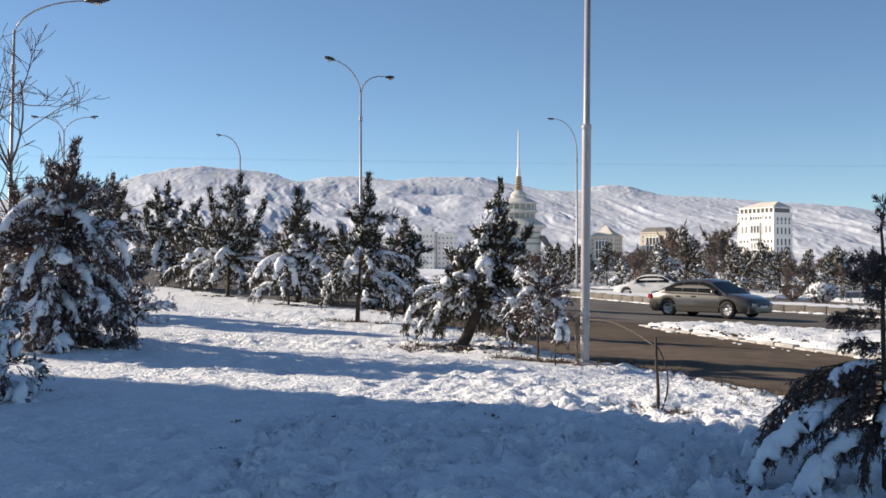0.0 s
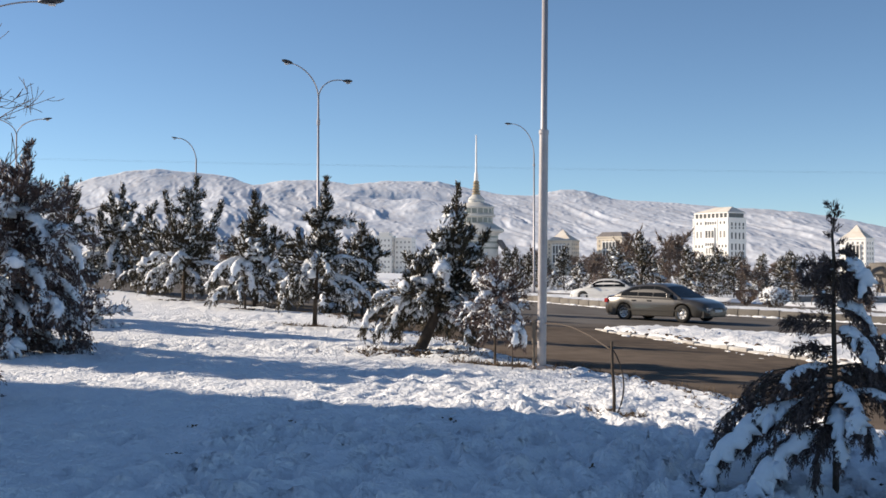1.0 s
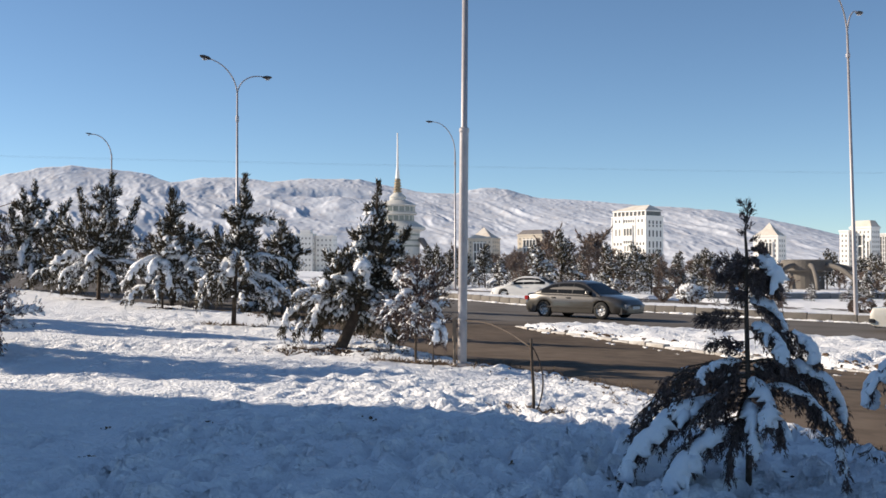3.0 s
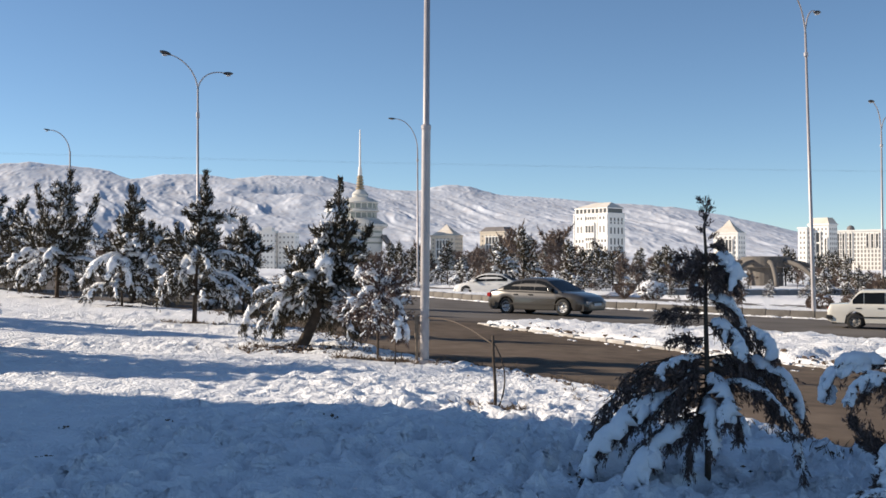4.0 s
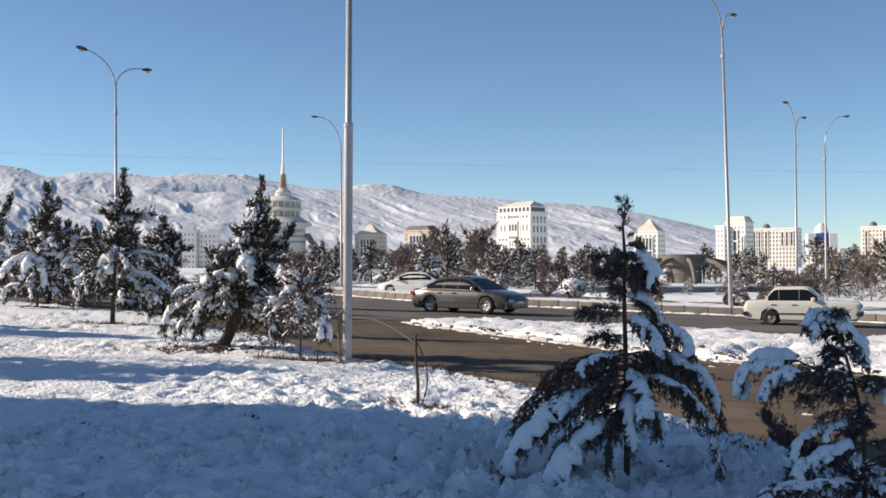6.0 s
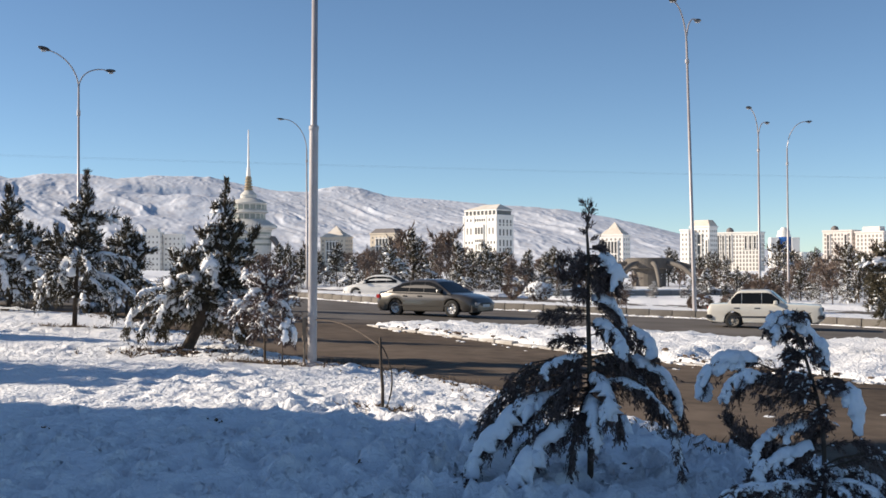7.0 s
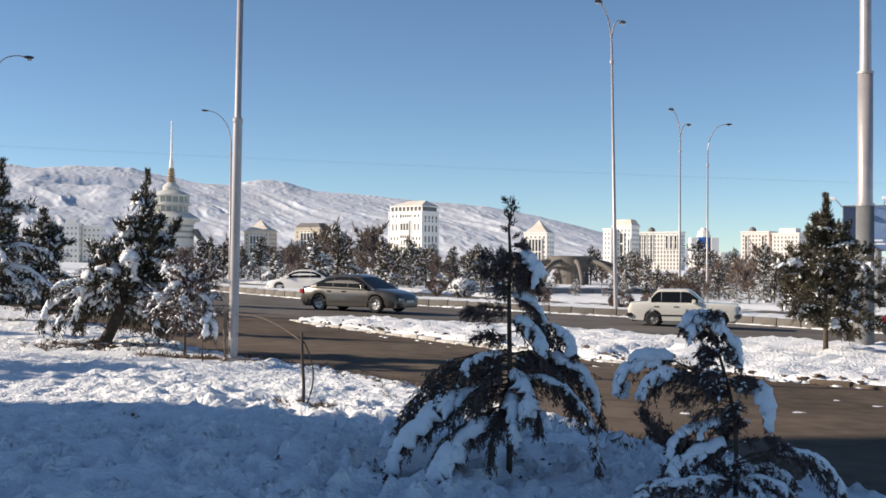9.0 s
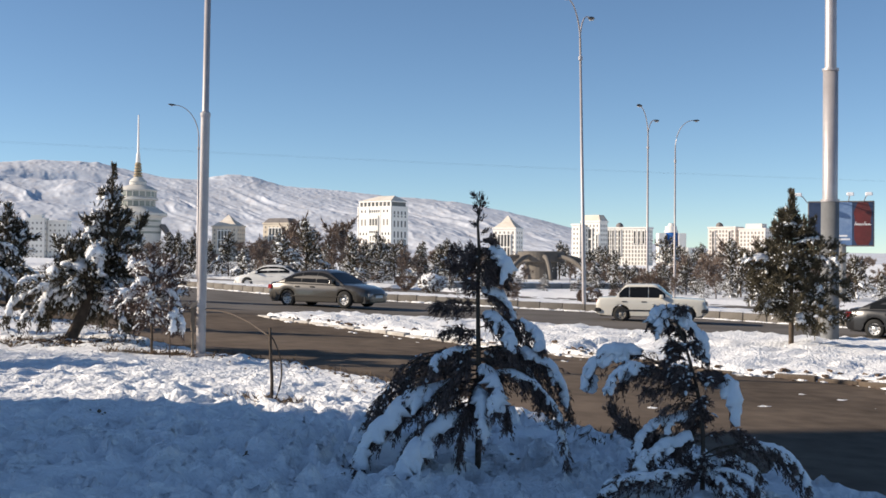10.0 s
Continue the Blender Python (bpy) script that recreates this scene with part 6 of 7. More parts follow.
    def screen(xa, xb):
        g = Geo()
        q = []
        for u in np.linspace(0.10, 0.90, 6):
            c = np.array(cabin(xa + (xb - xa) * u))
            w = abs(c[3][1]) - 0.02
            for s in np.linspace(-1, 1, 5):
                z = c[5][2] - (c[5][2] - c[3][2]) * abs(s) ** 2 + 0.012
                q.append((c[5][0], s * w, z))
        g.add(q, [[i * 5 + j, i * 5 + j + 1, i * 5 + 6 + j, i * 5 + 5 + j] for i in range(5) for j in range(4)])
        return g

    part("windscreen", screen(rx[-1], rx[-2]), AUTO_GLASS, t)
    part("rear_window", screen(rx[0], rx[1]), AUTO_GLASS, t)
    vent = lathe([(wheel_r * 0.085, 0.055), (wheel_r * 0.085, 0.074), (0, 0.074)], 7).mesh("vent_hole", TRIM)
    for wx in wheel_x:
        for side in (-1, 1):
            w = part("wheel", lathe([(wheel_r * 0.62, -0.09), (wheel_r * 0.93, -0.095), (wheel_r, -0.07), (wheel_r, 0.07), (wheel_r * 0.93, 0.095), (wheel_r * 0.62, 0.09)], 28), RUBBER, t, smooth=True)
            w.matrix_basis = pose(wx, side * (hw - 0.10), wheel_r, 90 if side < 0 else -90, 0, 0)
            rim = part("rim", lathe([(wheel_r * 0.66, 0.085), (wheel_r * 0.60, 0.07), (wheel_r * 0.30, 0.055), (wheel_r * 0.12, 0.08), (0, 0.08)], 24), ALLOY if boxy < 0.5 else STEEL_RIM, w)
            for k in range(7):
                a = k * 2 * math.pi / 7
                hole = part("vent_hole", vent, TRIM, w)
                hole.location = (math.cos(a) * wheel_r * 0.46, math.sin(a) * wheel_r * 0.46, 0)
    zf, zr = float(np.interp(half - 0.1, dx, dz)), float(np.interp(-half + 0.1, dx, dz))
    for side in (-1, 1):
        part("headlight", boxes((half - 0.24, half - 0.005, side * (hw - 0.40 + 0.10 * boxy) - 0.18, side * (hw - 0.40 + 0.10 * boxy) + 0.18, zf - 0.22 - 0.02 * boxy, zf - 0.10), chamfer=0.03), CLEAR_LENS, t)
        part("tail_light", boxes((-half + 0.005, -half + 0.22, side * (hw - 0.22) - 0.16 + 0.05 * boxy, side * (hw - 0.22) + 0.16 - 0.05 * boxy, zr - 0.26, zr - 0.10), chamfer=0.03), RED_LENS, t)
    for nm, sg in (("front_bumper", 1), ("rear_bumper", -1)):
        a, b = sorted((sg * (half - 0.20), sg * (half + 0.015 + 0.03 * boxy)))
        part(nm, boxes((a, b, -hw + 0.32 - 0.34 * boxy, hw - 0.32 + 0.34 * boxy, 0.26 + 0.12 * boxy, 0.52), chamfer=0.06), paint if boxy < 0.5 else TRIM, t)
        a, b = sorted((sg * (half + 0.010 + 0.03 * boxy), sg * (half + 0.025 + 0.03 * boxy)))
        part("number_plate", boxes((a, b, -0.25, 0.25, 0.40, 0.50)), PLATE, t)
    part("grille", boxes((half - 0.04, half + 0.012, -0.38, 0.38, zf - 0.22, zf - 0.12), chamfer=0.01), TRIM, t)
    return t


ROAD_Z = -0.128
car("sedan_car", "grey-bronze modern sedan with silver wheels on the asphalt", on_land(10.5, 43.5, ROAD_Z), math.degrees(math.atan2(-2.1, 1.9)), BRONZE,
    [(-2.4, 0.72), (-2.36, 0.97), (-1.75, 1.02), (-0.9, 0.99), (0.75, 0.95), (1.0, 0.95), (1.7, 0.87), (2.10, 0.77), (2.32, 0.67), (2.4, 0.52)],
    [(-1.95, 0.96), (-1.05, 1.40), (-0.5, 1.475), (0.15, 1.47), (0.45, 1.40), (1.30, 0.92)], 4.8, 1.80, (-1.36, 1.36), 0.335)
car("saloon_car", "old boxy ivory-white saloon car with black bumpers", on_land(21.66, 37.2, ROAD_Z), math.degrees(math.atan2(-1.35, 2.0)), IVORY,
    [(-2.05, 0.70), (-2.03, 0.90), (-1.4, 0.93), (-0.7, 0.92), (0.6, 0.92), (0.85, 0.92), (1.4, 0.90), (1.95, 0.87), (2.03, 0.84), (2.05, 0.55)],
    [(-1.34, 0.90), (-0.98, 1.37), (-0.85, 1.41), (0.10, 1.42), (0.24, 1.38), (0.78, 0.90)], 4.1, 1.62, (-1.10, 1.32), 0.295, boxy=1.0)
car("sedan_car", "cream-white sedan seen across the median", on_land(12.9, 68.6, -0.128), math.degrees(math.atan2(0.55, -1.0)), WHITE_PAINT,
    [(-2.25, 0.68), (-2.2, 0.90), (-1.6, 0.96), (-0.9, 0.95), (0.75, 0.90), (1.0, 0.90), (1.6, 0.82), (2.1, 0.70), (2.25, 0.50)],
    [(-1.75, 0.93), (-0.95, 1.36), (-0.5, 1.42), (0.1, 1.42), (0.4, 1.36), (1.2, 0.90)], 4.5, 1.72, (-1.28, 1.30), 0.31)

GRAPHITE = material("graphite_car_paint", (0.035, 0.036, 0.040), 0.28, 0.4, second=(0.032, 0.033, 0.037), scale=0.5, spec=0.6)
car("sedan_car", "dark graphite sedan beside the traffic island", on_land(26.9, 28.75, ROAD_Z), math.degrees(math.atan2(-0.88, 0.47)), GRAPHITE,
    [(-2.35, 0.72), (-2.3, 0.95), (-1.7, 1.0), (-0.9, 0.98), (0.75, 0.93), (1.0, 0.93), (1.7, 0.86), (2.15, 0.76), (2.32, 0.62), (2.35, 0.52)],
    [(-1.90, 0.97), (-1.05, 1.40), (-0.5, 1.46), (0.15, 1.46), (0.45, 1.40), (1.30, 0.92)], 4.7, 1.78, (-1.34, 1.36), 0.32)

# ---- far buildings ----
def window_grid(parent, me, face, cols, rows, x0, x1, z0, z1, skip=()):
    """Copies of one window on a face: ('y', y) looks to -y, ('x', x) looks to -x or +x by its sign."""
    axis, at = face
    for i in range(cols):
        for j in range(rows):
            if (i, j) in skip:
                continue
            u, z = x0 + (x1 - x0) * (i + 0.5) / cols, z0 + (z1 - z0) * (j + 0.5) / rows
            ob = new("window", me)
            ob.parent = parent
            ob.matrix_basis = pose(u, at, z) if axis == "y" else pose(at, u, z, 0, 0, 90 if at > 0 else -90)


DARK_PANE = material("deep_set_glass", (0.065, 0.065, 0.065), 0.3, second=(0.10, 0.095, 0.09), scale=0.1)


def window_mesh(w, h, mat=None):
    g = boxes((-w / 2, w / 2, -0.05, 0.10, -h / 2, h / 2))
    return g.mesh("window", mat or PANE)


def facing(x, y, extra=0.0):
    """Turn that makes a building's -y side look back along the view."""
    return math.degrees(-math.atan2(x, y)) + extra


def block(label, x, y, w, d, h, turn, mat=None, base=-2.0):
    t = thing("apartment_building", label, "building", (x, y, base), facing(x, y, turn), "white buildings beyond the park")
    part("wall", boxes((-w / 2, w / 2, -d / 2, d / 2, 0, h), chamfer=0.2), mat or MARBLE, t)
    return t


PALE = material("pale_pink_render", (0.76, 0.70, 0.65), 0.8, second=(0.68, 0.62, 0.57), scale=0.08)
# the tall slab with a gabled roof
b = block("tall white marble apartment tower with a shallow gable roof", 173.5, 595.2, 25.5, 14, 33, -42)
part("upper_wall", boxes((-11.6, 11.6, -6.2, 6.2, 33, 35.6)), DARK_PANE, b)
part("cornice", boxes((-12.9, 12.9, -7.2, 7.2, 32.6, 33.3), chamfer=0.2), MARBLE, b)
part("eave", boxes((-12.3, 12.3, -6.9, 6.9, 35.6, 36.3), chamfer=0.2), MARBLE, b)
for k in range(9):
    part("pillar", boxes((-11.9 + k * 2.9, -11.1 + k * 2.9, -6.6, -6.1, 33, 35.7)), MARBLE, b)
g = Geo()
g.add([(-12.3, -6.9, 36.3), (12.3, -6.9, 36.3), (12.3, 6.9, 36.3), (-12.3, 6.9, 36.3), (-3, 0, 39.3), (9, 0, 39.3)], [(0, 1, 5, 4), (2, 3, 4, 5), (1, 2, 5, 5), (3, 0, 4, 4)])
part("roof", g, ROOF_TILE, b)
part("centre_bay", boxes((-3.2, 3.6, -8.0, -6.8, 0, 28), chamfer=0.2), MARBLE, b)
SMALL, TALL, TALL_DARK = window_mesh(1.1, 1.5, DARK_PANE), window_mesh(1.3, 3.6), window_mesh(1.1, 3.4, DARK_PANE)
for z in (20.2, 28.2):
    part("string_course", boxes((-13.0, 13.0, -7.25, 7.25, z, z + 0.5), chamfer=0.1), MARBLE, b)
for x in (-12.2, -4.2, 4.6, 12.2):
    part("pilaster", boxes((x - 0.4, x + 0.4, -7.3, -6.9, 0, 32.6), chamfer=0.08), MARBLE, b)
window_grid(b, SMALL, ("y", -7.02), 5, 1, -4.0, 4.4, 29.2, 31.8)
window_grid(b, window_mesh(1.5, 3.8, DARK_PANE), ("y", -8.02), 3, 1, -3.0, 3.4, 22.0, 27.0)
window_grid(b, SMALL, ("y", -8.02), 4, 1, -3.0, 3.4, 18.0, 20.0)
window_grid(b, window_mesh(1.2, 3.0, PANE), ("y", -8.02), 3, 4, -2.8, 3.2, 1.5, 17.5)
for x0, x1 in ((-11.6, -4.6), (5.0, 11.9)):
    window_grid(b, SMALL, ("y", -7.02), 3, 5, x0, x1, 1.5, 19.8)
    window_grid(b, TALL, ("y", -7.02), 2, 1, x0 + 0.8, x1 - 0.8, 21.5, 27.2)
    window_grid(b, SMALL, ("y", -7.02), 2, 1, x0 + 0.8, x1 - 0.8, 29.2, 31.8)
window_grid(b, TALL_DARK, ("x", 12.77), 4, 2, -6, 6, 20.8, 31.5)
window_grid(b, TALL_DARK, ("x", 12.77), 4, 4, -6, 6, 2, 19.8)
window_grid(b, SMALL, ("x", -12.77), 3, 8, -6, 6, 2, 31.5)

# blocks to both sides, each a thing of its own
def tower_block(label, x, y, w, d, h, turn, cols, rows, side_cols, crown="flat", mat=None, win=(1.2, 1.5), bay=None, strips=()):
    b = block(label, x, y, w, d, h, turn, mat)
    for k in range(1, rows, 2):
        z = 1.5 + (h - 2.3) * k / rows
        part("string_course", boxes((-w / 2 - 0.15, w / 2 + 0.15, -d / 2 - 0.15, d / 2 + 0.15, z - 0.15, z + 0.15)), mat or MARBLE, b)
    if bay:
        # deep glazed bay between slim columns: share of the width, of the height, and the number of columns
        share, low, high, columns = bay
        part("bay_glass", boxes((-w * share / 2, w * share / 2, -d / 2 - 0.30, -d / 2, h * low, h * high)), DARK_PANE, b)
        for k in range(columns + 1):
            x0 = -w * share / 2 + w * share * k / columns
            part("column", boxes((x0 - 0.3, x0 + 0.3, -d / 2 - 0.8, -d / 2 - 0.2, h * low - 0.5, h * high + 0.5), chamfer=0.08), MARBLE, b)
        for z in (h * low, h * (low + high) / 2, h * high):
            part("bay_ledge", boxes((-w * share / 2 - 0.5, w * share / 2 + 0.5, -d / 2 - 0.9, -d / 2, z - 0.35, z + 0.35), chamfer=0.08), MARBLE, b)
    for share, wide, low, high in strips:
        # tall recess of dark glazing framed by slim piers
        xa, z0, z1 = share * w, h * low, h * high
        part("strip_window", boxes((xa - wide / 2, xa + wide / 2, -d / 2 - 0.12, -d / 2, z0, z1)), DARK_PANE, b)
        for e in (-1, 1):
            part("pier", boxes((xa + e * (wide / 2 + 0.25) - 0.25, xa + e * (wide / 2 + 0.25) + 0.25, -d / 2 - 0.5, -d / 2, z0 - 0.6, z1 + 0.6), chamfer=0.06), mat or MARBLE, b)
        part("lintel", boxes((xa - wide / 2 - 0.5, xa + wide / 2 + 0.5, -d / 2 - 0.6, -d / 2, z1, z1 + 0.6), chamfer=0.06), mat or MARBLE, b)
    part("parapet", boxes((-w / 2 - 0.4, w / 2 + 0.4, -d / 2 - 0.4, d / 2 + 0.4, h, h + 0.9), chamfer=0.15), mat or MARBLE, b)
    if crown == "pyramid":
        g = Geo()
        g.add([(-w * 0.48, -d * 0.48, h + 0.9), (w * 0.48, -d * 0.48, h + 0.9), (w * 0.48, d * 0.48, h + 0.9), (-w * 0.48, d * 0.48, h + 0.9), (-w * 0.22, -d * 0.2, h + 4.6), (w * 0.22, -d * 0.2, h + 4.6), (w * 0.22, d * 0.2, h + 4.6), (-w * 0.22, d * 0.2, h + 4.6), (0, 0, h + 9.0)],
              [(0, 1, 5, 4), (1, 2, 6, 5), (2, 3, 7, 6), (3, 0, 4, 7), (4, 5, 8, 8), (5, 6, 8, 8), (6, 7, 8, 8), (7, 4, 8, 8)])
        part("roof", g, ROOF_TILE, b)
    elif crown == "dome":
        part("roof_turret", lathe([(2.2, h + 0.9), (2.2, h + 2.0), (1.7, h + 3.0), (0.7, h + 3.6), (0, h + 3.8)], 14), ROOF_DARK, b).location = (-w * 0.22, 0, 0)
    elif crown == "box":
        part("penthouse", boxes((-w * 0.30, w * 0.32, -d * 0.3, d * 0.3, h + 0.9, h + 3.6), chamfer=0.2), mat or MARBLE, b)
    elif crown.startswith("mansard"):
        g = Geo()
        g.add([(-w * 0.5, -d * 0.5, h + 0.9), (w * 0.5, -d * 0.5, h + 0.9), (w * 0.5, d * 0.5, h + 0.9), (-w * 0.5, d * 0.5, h + 0.9), (-w * 0.36, -d * 0.3, h + 4.2), (w * 0.36, -d * 0.3, h + 4.2), (w * 0.36, d * 0.3, h + 4.2), (-w * 0.36, d * 0.3, h + 4.2)],
              [(0, 1, 5, 4), (1, 2, 6, 5), (2, 3, 7, 6), (3, 0, 4, 7), (4, 5, 6, 7)])
        part("roof", g, ROOF_DARK if crown == "mansard" else ROOF_TILE, b)
    m = window_mesh(*win)
    window_grid(b, m, ("y", -d / 2 - 0.02), cols, rows, -w / 2 + 0.6, w / 2 - 0.6, 1.5, h - 0.8)
    window_grid(b, m, ("x", w / 2 + 0.02), side_cols, rows, -d / 2 + 0.6, d / 2 - 0.6, 1.5, h - 0.8)
    return b


tower_block("white apartment building with a pyramid roof", 270.7, 645.6, 16, 11, 23.5, -25, 5, 7, 3, "pyramid", bay=(0.55, 0.18, 0.86, 4))
tower_block("white apartment tower with tall arched bays", 292.4, 569.4, 12.5, 9, 26.0, -30, 5, 9, 4, "mansard_pale", win=(0.9, 1.3), bay=(0.22, 0.40, 0.86, 1), strips=((-0.36, 1.0, 0.35, 0.72), (0.36, 1.0, 0.35, 0.72)))
tower_block("lower white wing of an apartment tower", 285.0, 573.2, 5.5, 9, 24.2, -30, 2, 8, 3, win=(0.9, 1.3))
tower_block("long white apartment slab with rows of windows", 329.0, 595.0, 27, 9, 23.6, -20, 13, 9, 3, "dome", win=(1.0, 1.6), strips=((-0.42, 1.1, 0.30, 0.95), (-0.31, 1.1, 0.30, 0.95), (-0.16, 1.2, 0.30, 0.95), (0.20, 1.2, 0.62, 0.93), (0.30, 1.2, 0.62, 0.93), (0.40, 1.2, 0.62, 0.93)))
tower_block("cream and white apartment slab with red-brown balconies", 388.7, 582.2, 18, 11, 24.5, -25, 8, 9, 4, "dome", PALE, win=(1.1, 1.5), strips=((-0.3, 1.3, 0.2, 0.92), (0.3, 1.3, 0.2, 0.92)))
tower_block("pale apartment slab beyond the park", 397.8, 563.9, 17, 11, 23.3, -25, 7, 9, 4, "box", PALE, win=(1.1, 1.5))
tower_block("cream apartment house with a dark mansard roof", 116.9, 791.4, 20, 12, 26.0, -30, 6, 8, 4, "pyramid", CREAM, bay=(0.5, 0.4, 0.9, 4))
tower_block("beige apartment house with a dark hipped roof", 153.4, 785.2, 22, 14, 28.5, -35, 6, 8, 4, "mansard", CREAM, bay=(0.5, 0.5, 0.9, 4))
tower_block("pale apartment house at the foot of the mountains", -12.4, 899.9, 14, 10, 32.5, -20, 4, 7, 2, "box")
tower_block("pale apartment house at the foot of the mountains", 3.7, 900.0, 15, 10, 31.0, -20, 4, 7, 2)
tower_block("low white building behind bare trees", 420.0, 690.0, 20, 14, 13, -15, 6, 4, 3)
tower_block("low white building behind bare trees", 436.0, 668.0, 16, 12, 10, -15, 5, 3, 3)
tower_block("low pinkish building behind bare trees", 520.0, 560.0, 30, 14, 12, -10, 7, 4, 3, "flat", CREAM)

bl = thing("office_tower", "white office tower with a round blue glass core", "building", (464.3, 771.0, 0.5), facing(464.3, 771.0, 10), "white buildings beyond the park")
part("wing", boxes((-11, -5, -6, 6, 0, 24), chamfer=0.2), MARBLE, bl)
part("wing", boxes((4.8, 10.8, -6, 6, 0, 24), chamfer=0.2), MARBLE, bl)
part("glass_core", lathe([(5.2, 0), (5.2, 24.5), (0, 24.5)], 24), BLUE_GLASS, bl, smooth=False)
part("crown", lathe([(5.4, 24.5), (5.4, 26.2), (4.6, 26.4), (4.6, 29.4), (3.0, 29.8), (2.0, 31.8), (0, 32.2)], 24), MARBLE, bl)

# stepped round tower with a gilded spire
STONE = material("tower_stone", (0.62, 0.60, 0.55), 0.7, second=(0.52, 0.50, 0.46), scale=0.15)
tw = thing("spire_tower", "white stepped round tower with a gilded spire", "tower", (54.7, 798.1, -2.0), 0)
for nm, prof in (("lower_drum", [(16, 0), (16, 31.0), (17.5, 32.4)]), ("terrace", [(17.5, 32.2), (20.2, 33.0), (20.2, 34.6), (15.0, 37.6), (13.2, 39.0)]), ("lower_gallery", [(11.6, 38.8), (11.6, 43.8)]), ("ledge", [(12.0, 43.6), (13.8, 44.0), (13.8, 45.2), (12.4, 45.6)]), ("upper_gallery", [(12.3, 45.4), (12.3, 50.2)]),
                 ("roof", [(12.6, 50.0), (13.4, 50.3), (13.4, 51.0), (9.5, 53.2), (6.4, 54.2)]), ("cap", [(5.8, 54.0), (5.8, 56.4), (6.2, 56.6), (4.6, 58.4), (2.4, 60.2)])):
    part(nm, lathe(prof, 40), STONE, tw, smooth=False)
TOWER_GLASS = material("greenish_tower_glass", (0.20, 0.22, 0.19), 0.3, second=(0.26, 0.27, 0.24), scale=0.2)
part("window_band", lathe([(11.72, 39.6), (11.72, 43.0)], 40), TOWER_GLASS, tw)
part("window_band", lathe([(12.42, 46.2), (12.42, 49.6)], 40), TOWER_GLASS, tw)
for z in (20.5, 24.5, 28.5):
    part("window_band", lathe([(16.1, z), (16.1, z + 1.5)], 40), TOWER_GLASS, tw)
    part("cornice", lathe([(16.0, z + 2.2), (16.7, z + 2.3), (16.7, z + 2.8), (16.0, z + 2.9)], 40), STONE, tw)
pil = boxes((-0.35, 0.35, -0.3, 0.3, 0, 4.6), chamfer=0.05).mesh("pilaster", STONE)
for k in range(18):
    a = k * math.pi / 9
    for rad_p, z in ((11.75, 39.0), (12.45, 45.6)):
        part("pilaster", pil, STONE, tw).matrix_basis = pose(rad_p * math.sin(a), -rad_p * math.cos(a), z, 0, 0, math.degrees(a))
for k in range(5):
    part("gilded_ring", lathe([(1.9, 60.0 + k * 2.0), (3.1 - k * 0.22, 60.3 + k * 2.0), (3.1 - k * 0.22, 61.3 + k * 2.0), (1.9, 61.7 + k * 2.0)], 18), GOLD, tw)
part("gilded_core", lathe([(1.9, 59.8), (1.5, 70.5)], 14), GOLD, tw)
part("spire", lathe([(1.6, 70.2), (1.2, 76), (0.8, 77), (0.45, 103.2), (0, 103.7)], 12), MARBLE, tw, smooth=True)
for k in range(3):
    g = Geo()
    g.add(*tube([(15 + k * 1.5, -6 + k * 4, 27), (31 + k * 1.5, -10 + k * 4, 2)], 1.3, 6))
    part("buttress", g, ROOF_DARK, tw)

# ---- concrete ring on curved legs, and its low wall ----
rg = thing("concrete_pavilion", "weathered concrete ring carried by curved ribs", "pavilion", on_land(53.9, 118.3), 0)
part("ring", lathe([(2.5, 2.1), (2.75, 2.2), (2.75, 3.3), (2.4, 3.4), (2.4, 2.2), (2.5, 2.1)], 40), DARK_CONCRETE, rg)
part("core_wall", lathe([(1.9, 0), (1.9, 2.3), (2.5, 2.3)], 24), DARK_CONCRETE, rg)
for k in range(9):
    a = k * math.pi / 4.5 + 0.25
    d = np.array([math.cos(a), math.sin(a), 0])
    u = np.linspace(0, 1, 14)
    p = d * (2.4 + 4.9 * u ** 0.9)[:, None] + np.array([0, 0, 1]) * (2.75 * np.cos(u * np.pi / 2) ** 0.7)[:, None]
    v, f = tube(p, np.linspace(0.30, 0.24, 14), 6)
    g = Geo()
    g.add(v, f)
    part("rib", g, DARK_CONCRETE, rg, smooth=True)
wall = tagged(new("low_wall"), "long low grey concrete wall capped with snow", "wall", kind="structure")
p0, p1 = np.array([25.3, 72.2]), np.array([46.0, 81.5])
for k in range(16):
    a, b = p0 + (p1 - p0) * k / 16, p0 + (p1 - p0) * (k + 1) / 16
    c, ln = (a + b) / 2, float(np.linalg.norm(b - a))
    ob = part("wall_panel", boxes((-ln / 2 + 0.02, ln / 2 - 0.02, -0.15, 0.15, -0.3, 0.48), chamfer=0.03), GREY_WALL, wall)
    ob.matrix_basis = pose(*on_land(float(c[0]), float(c[1])), 0, 0, math.degrees(math.atan2(*(p1 - p0)[::-1])))
    cap = part("snow_cap", boxes((-ln / 2, ln / 2, -0.18, 0.18, 0.48, 0.56), chamfer=0.03), SNOW, ob)

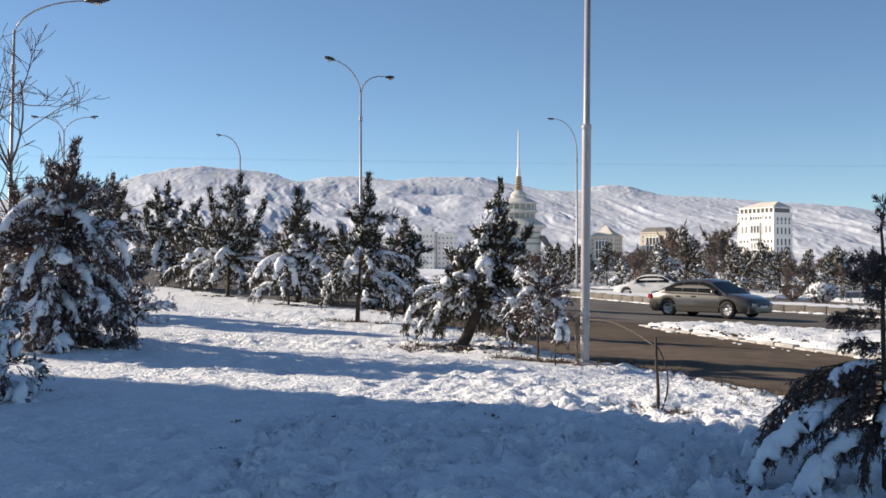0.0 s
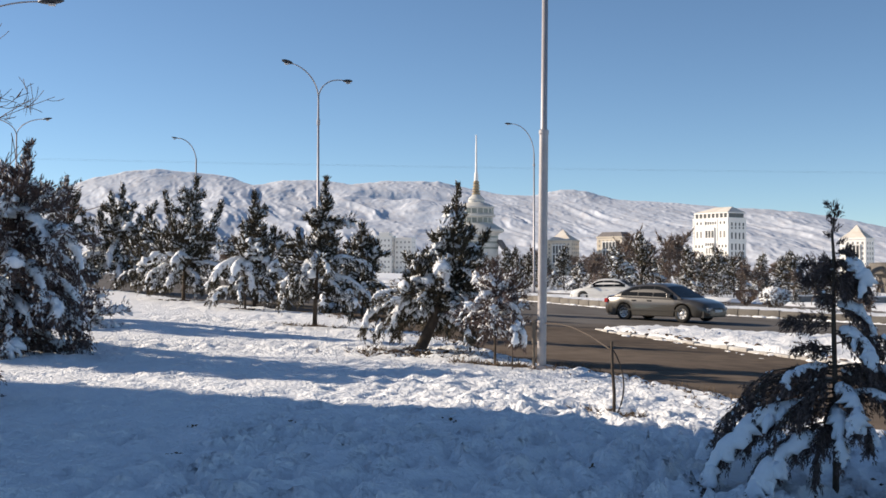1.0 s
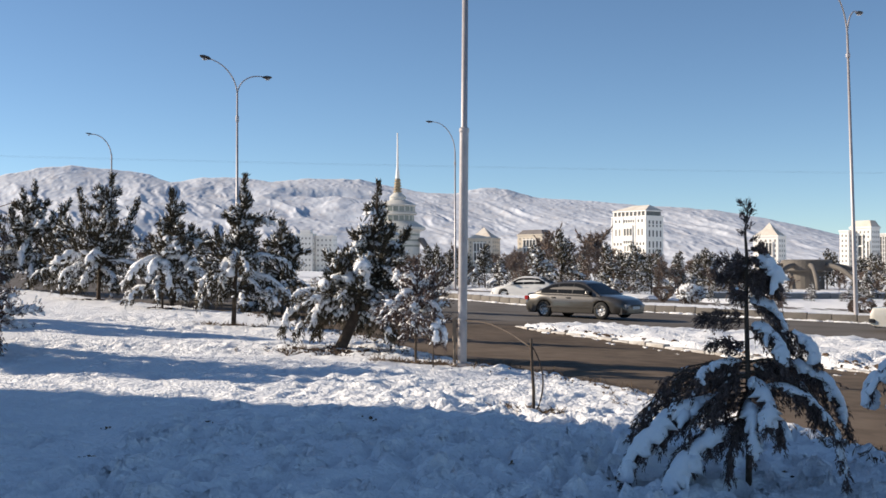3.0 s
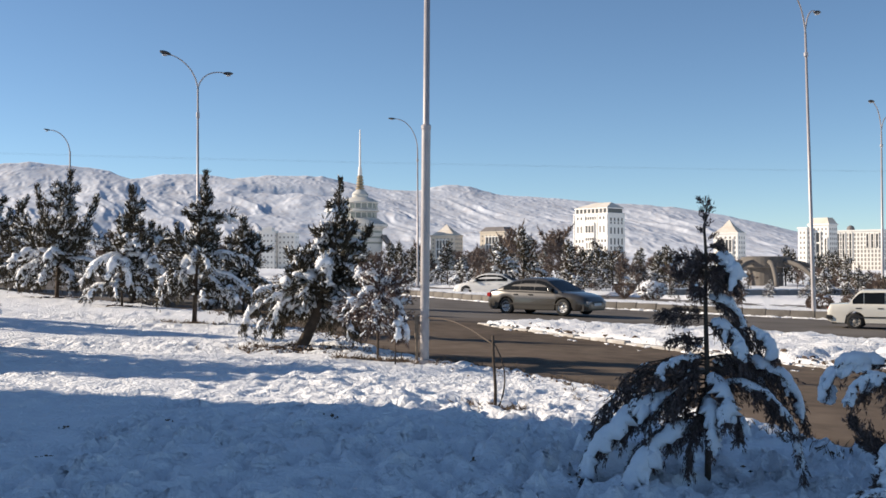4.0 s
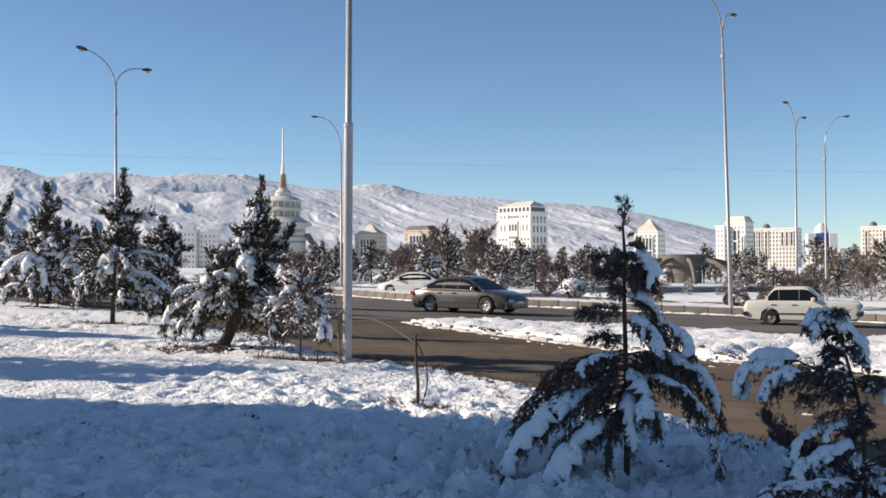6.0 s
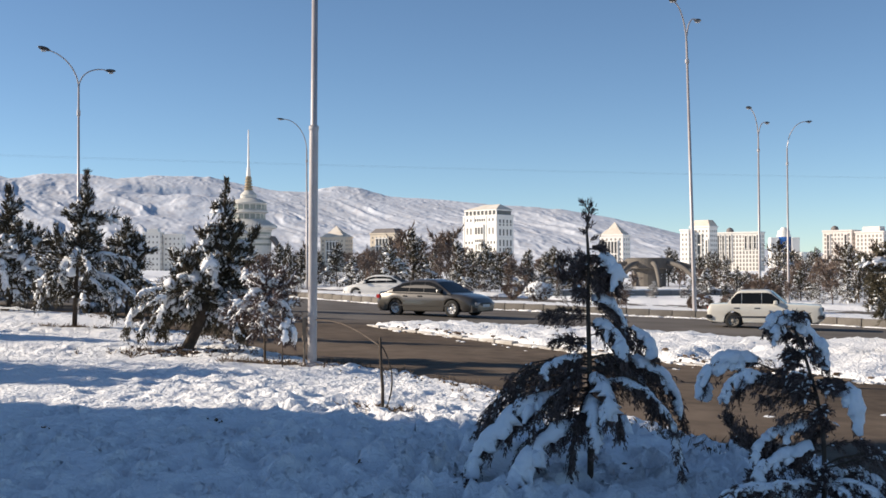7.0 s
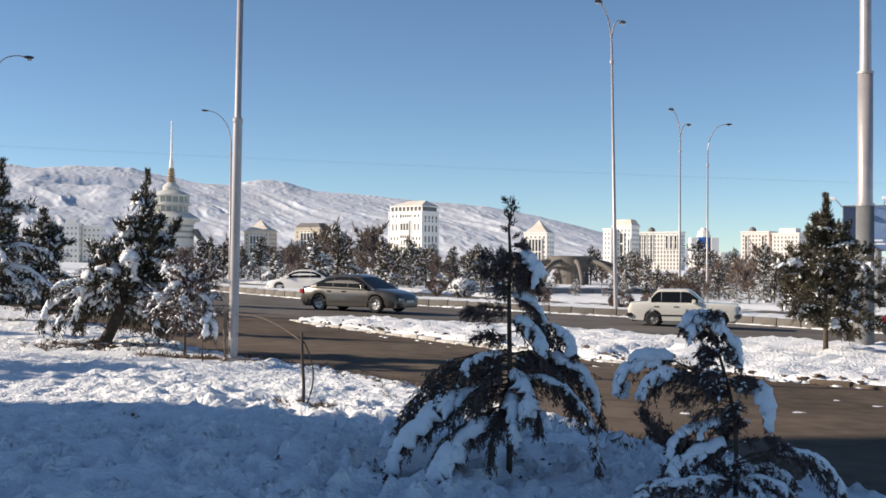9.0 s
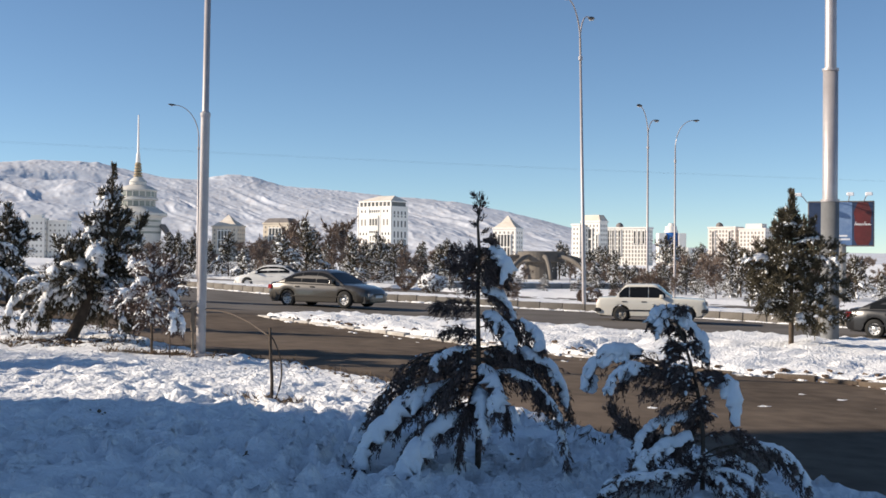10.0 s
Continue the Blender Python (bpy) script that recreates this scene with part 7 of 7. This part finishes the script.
# ---- billboard ----
BOARD_BLUE = material("billboard_print_blue", (0.05, 0.12, 0.28), 0.5, second=(0.20, 0.28, 0.42), scale=0.4)
BOARD_DARK = material("billboard_print_dark", (0.025, 0.045, 0.10), 0.5)
BOARD_RED = material("billboard_print_red", (0.13, 0.022, 0.022), 0.45, second=(0.07, 0.015, 0.015), scale=0.8)
BOARD_WHITE = material("billboard_print_white", (0.75, 0.75, 0.78), 0.5)
bb = thing("billboard", "roadside billboard with a dark red bottle printed on blue", "billboard", on_land(47.5, 58.1, -0.28), facing(47.5, 58.1, 0))
part("post", lathe([(0.30, -0.2), (0.28, 4.0)], 18), GREY_WALL, bb, smooth=True)
panel = part("panel", boxes((-2.05, 1.95, -0.12, 0.12, 3.85, 6.75), chamfer=0.03), ROOF_DARK, bb)
part("print", boxes((-1.98, 1.88, -0.135, -0.12, 3.93, 6.67)), BOARD_BLUE, panel)
part("print_shadow", boxes((-1.98, -1.25, -0.140, -0.135, 3.93, 6.67)), BOARD_DARK, panel)
part("print_red", boxes((0.62, 1.88, -0.140, -0.135, 3.93, 6.67)), BOARD_DARK, panel)
g = Geo()
prof = [(0.34, 3.95), (0.50, 4.3), (0.52, 4.9), (0.46, 5.5), (0.54, 6.0), (0.40, 6.4), (0.30, 6.66)]
q = [(1.26 + s * w, -0.146, z) for w, z in prof for s in (-1, 1)]
g.add(q, [[2 * k, 2 * k + 1, 2 * k + 3, 2 * k + 2] for k in range(len(prof) - 1)])
part("printed_bottle", g, BOARD_RED, panel)
g = Geo()
for k in range(7):
    x = 0.84 + k * 0.135
    g.add(*tube([(x - 0.05, -0.150, 5.20), (x, -0.150, 5.32 + 0.12 * (k in (0, 4))), (x + 0.05, -0.150, 5.20), (x + 0.10, -0.150, 5.26)], 0.028, 5))
part("printed_stroke", g, BOARD_WHITE, panel)
for k, w in enumerate((0.7, 0.55)):
    part("printed_bar", boxes((-0.2, -0.2 + w, -0.142, -0.136, 4.25 + k * 0.22, 4.36 + k * 0.22)), BOARD_WHITE, panel)
for x in (-2.6, -0.6, 0.5, 1.6):
    g = Geo()
    g.add(*tube([(x * 0.8, -0.05, 6.65), (x * 0.9, -0.6, 7.0), (x, -1.1, 7.1)], 0.03, 6))
    arm = part("floodlight_arm", g, STEEL, bb, smooth=True)
    part("floodlight", boxes((x - 0.22, x + 0.22, -1.3, -1.0, 7.03, 7.23), chamfer=0.05), BOARD_WHITE, arm)

# ---- overhead cables, hung between two poles outside the view ----
CABLE = material("cable", (0.10, 0.11, 0.13), 0.6)
for x in (-150, 230):
    p = thing("utility_pole", "plain grey concrete utility pole with one cross arm", "utility pole", on_land(x, 150.0), 0, "utility poles")
    part("pole", lathe([(0.22, -0.3), (0.14, 17.6), (0, 17.6)], 12), GREY_WALL, p, smooth=True)
    part("cross_arm", boxes((-0.06, 0.06, -0.9, 0.9, 17.0, 17.15)), GREY_WALL, p)
for dy in (-0.85, 0.85):
    v = np.linspace(0, 1, 60)[:, None]
    a, b = np.array(on_land(-150, 150.0 + dy, 17.17)), np.array(on_land(230, 150.0 + dy, 17.17))
    g = Geo()
    g.add(*tube(a * (1 - v) + b * v - np.array([0, 0, 4 * 2.2]) * v * (1 - v), 0.005, 4))
    alone("power_cable", g, CABLE, "thin dark overhead power cable", "cable", smooth=True)
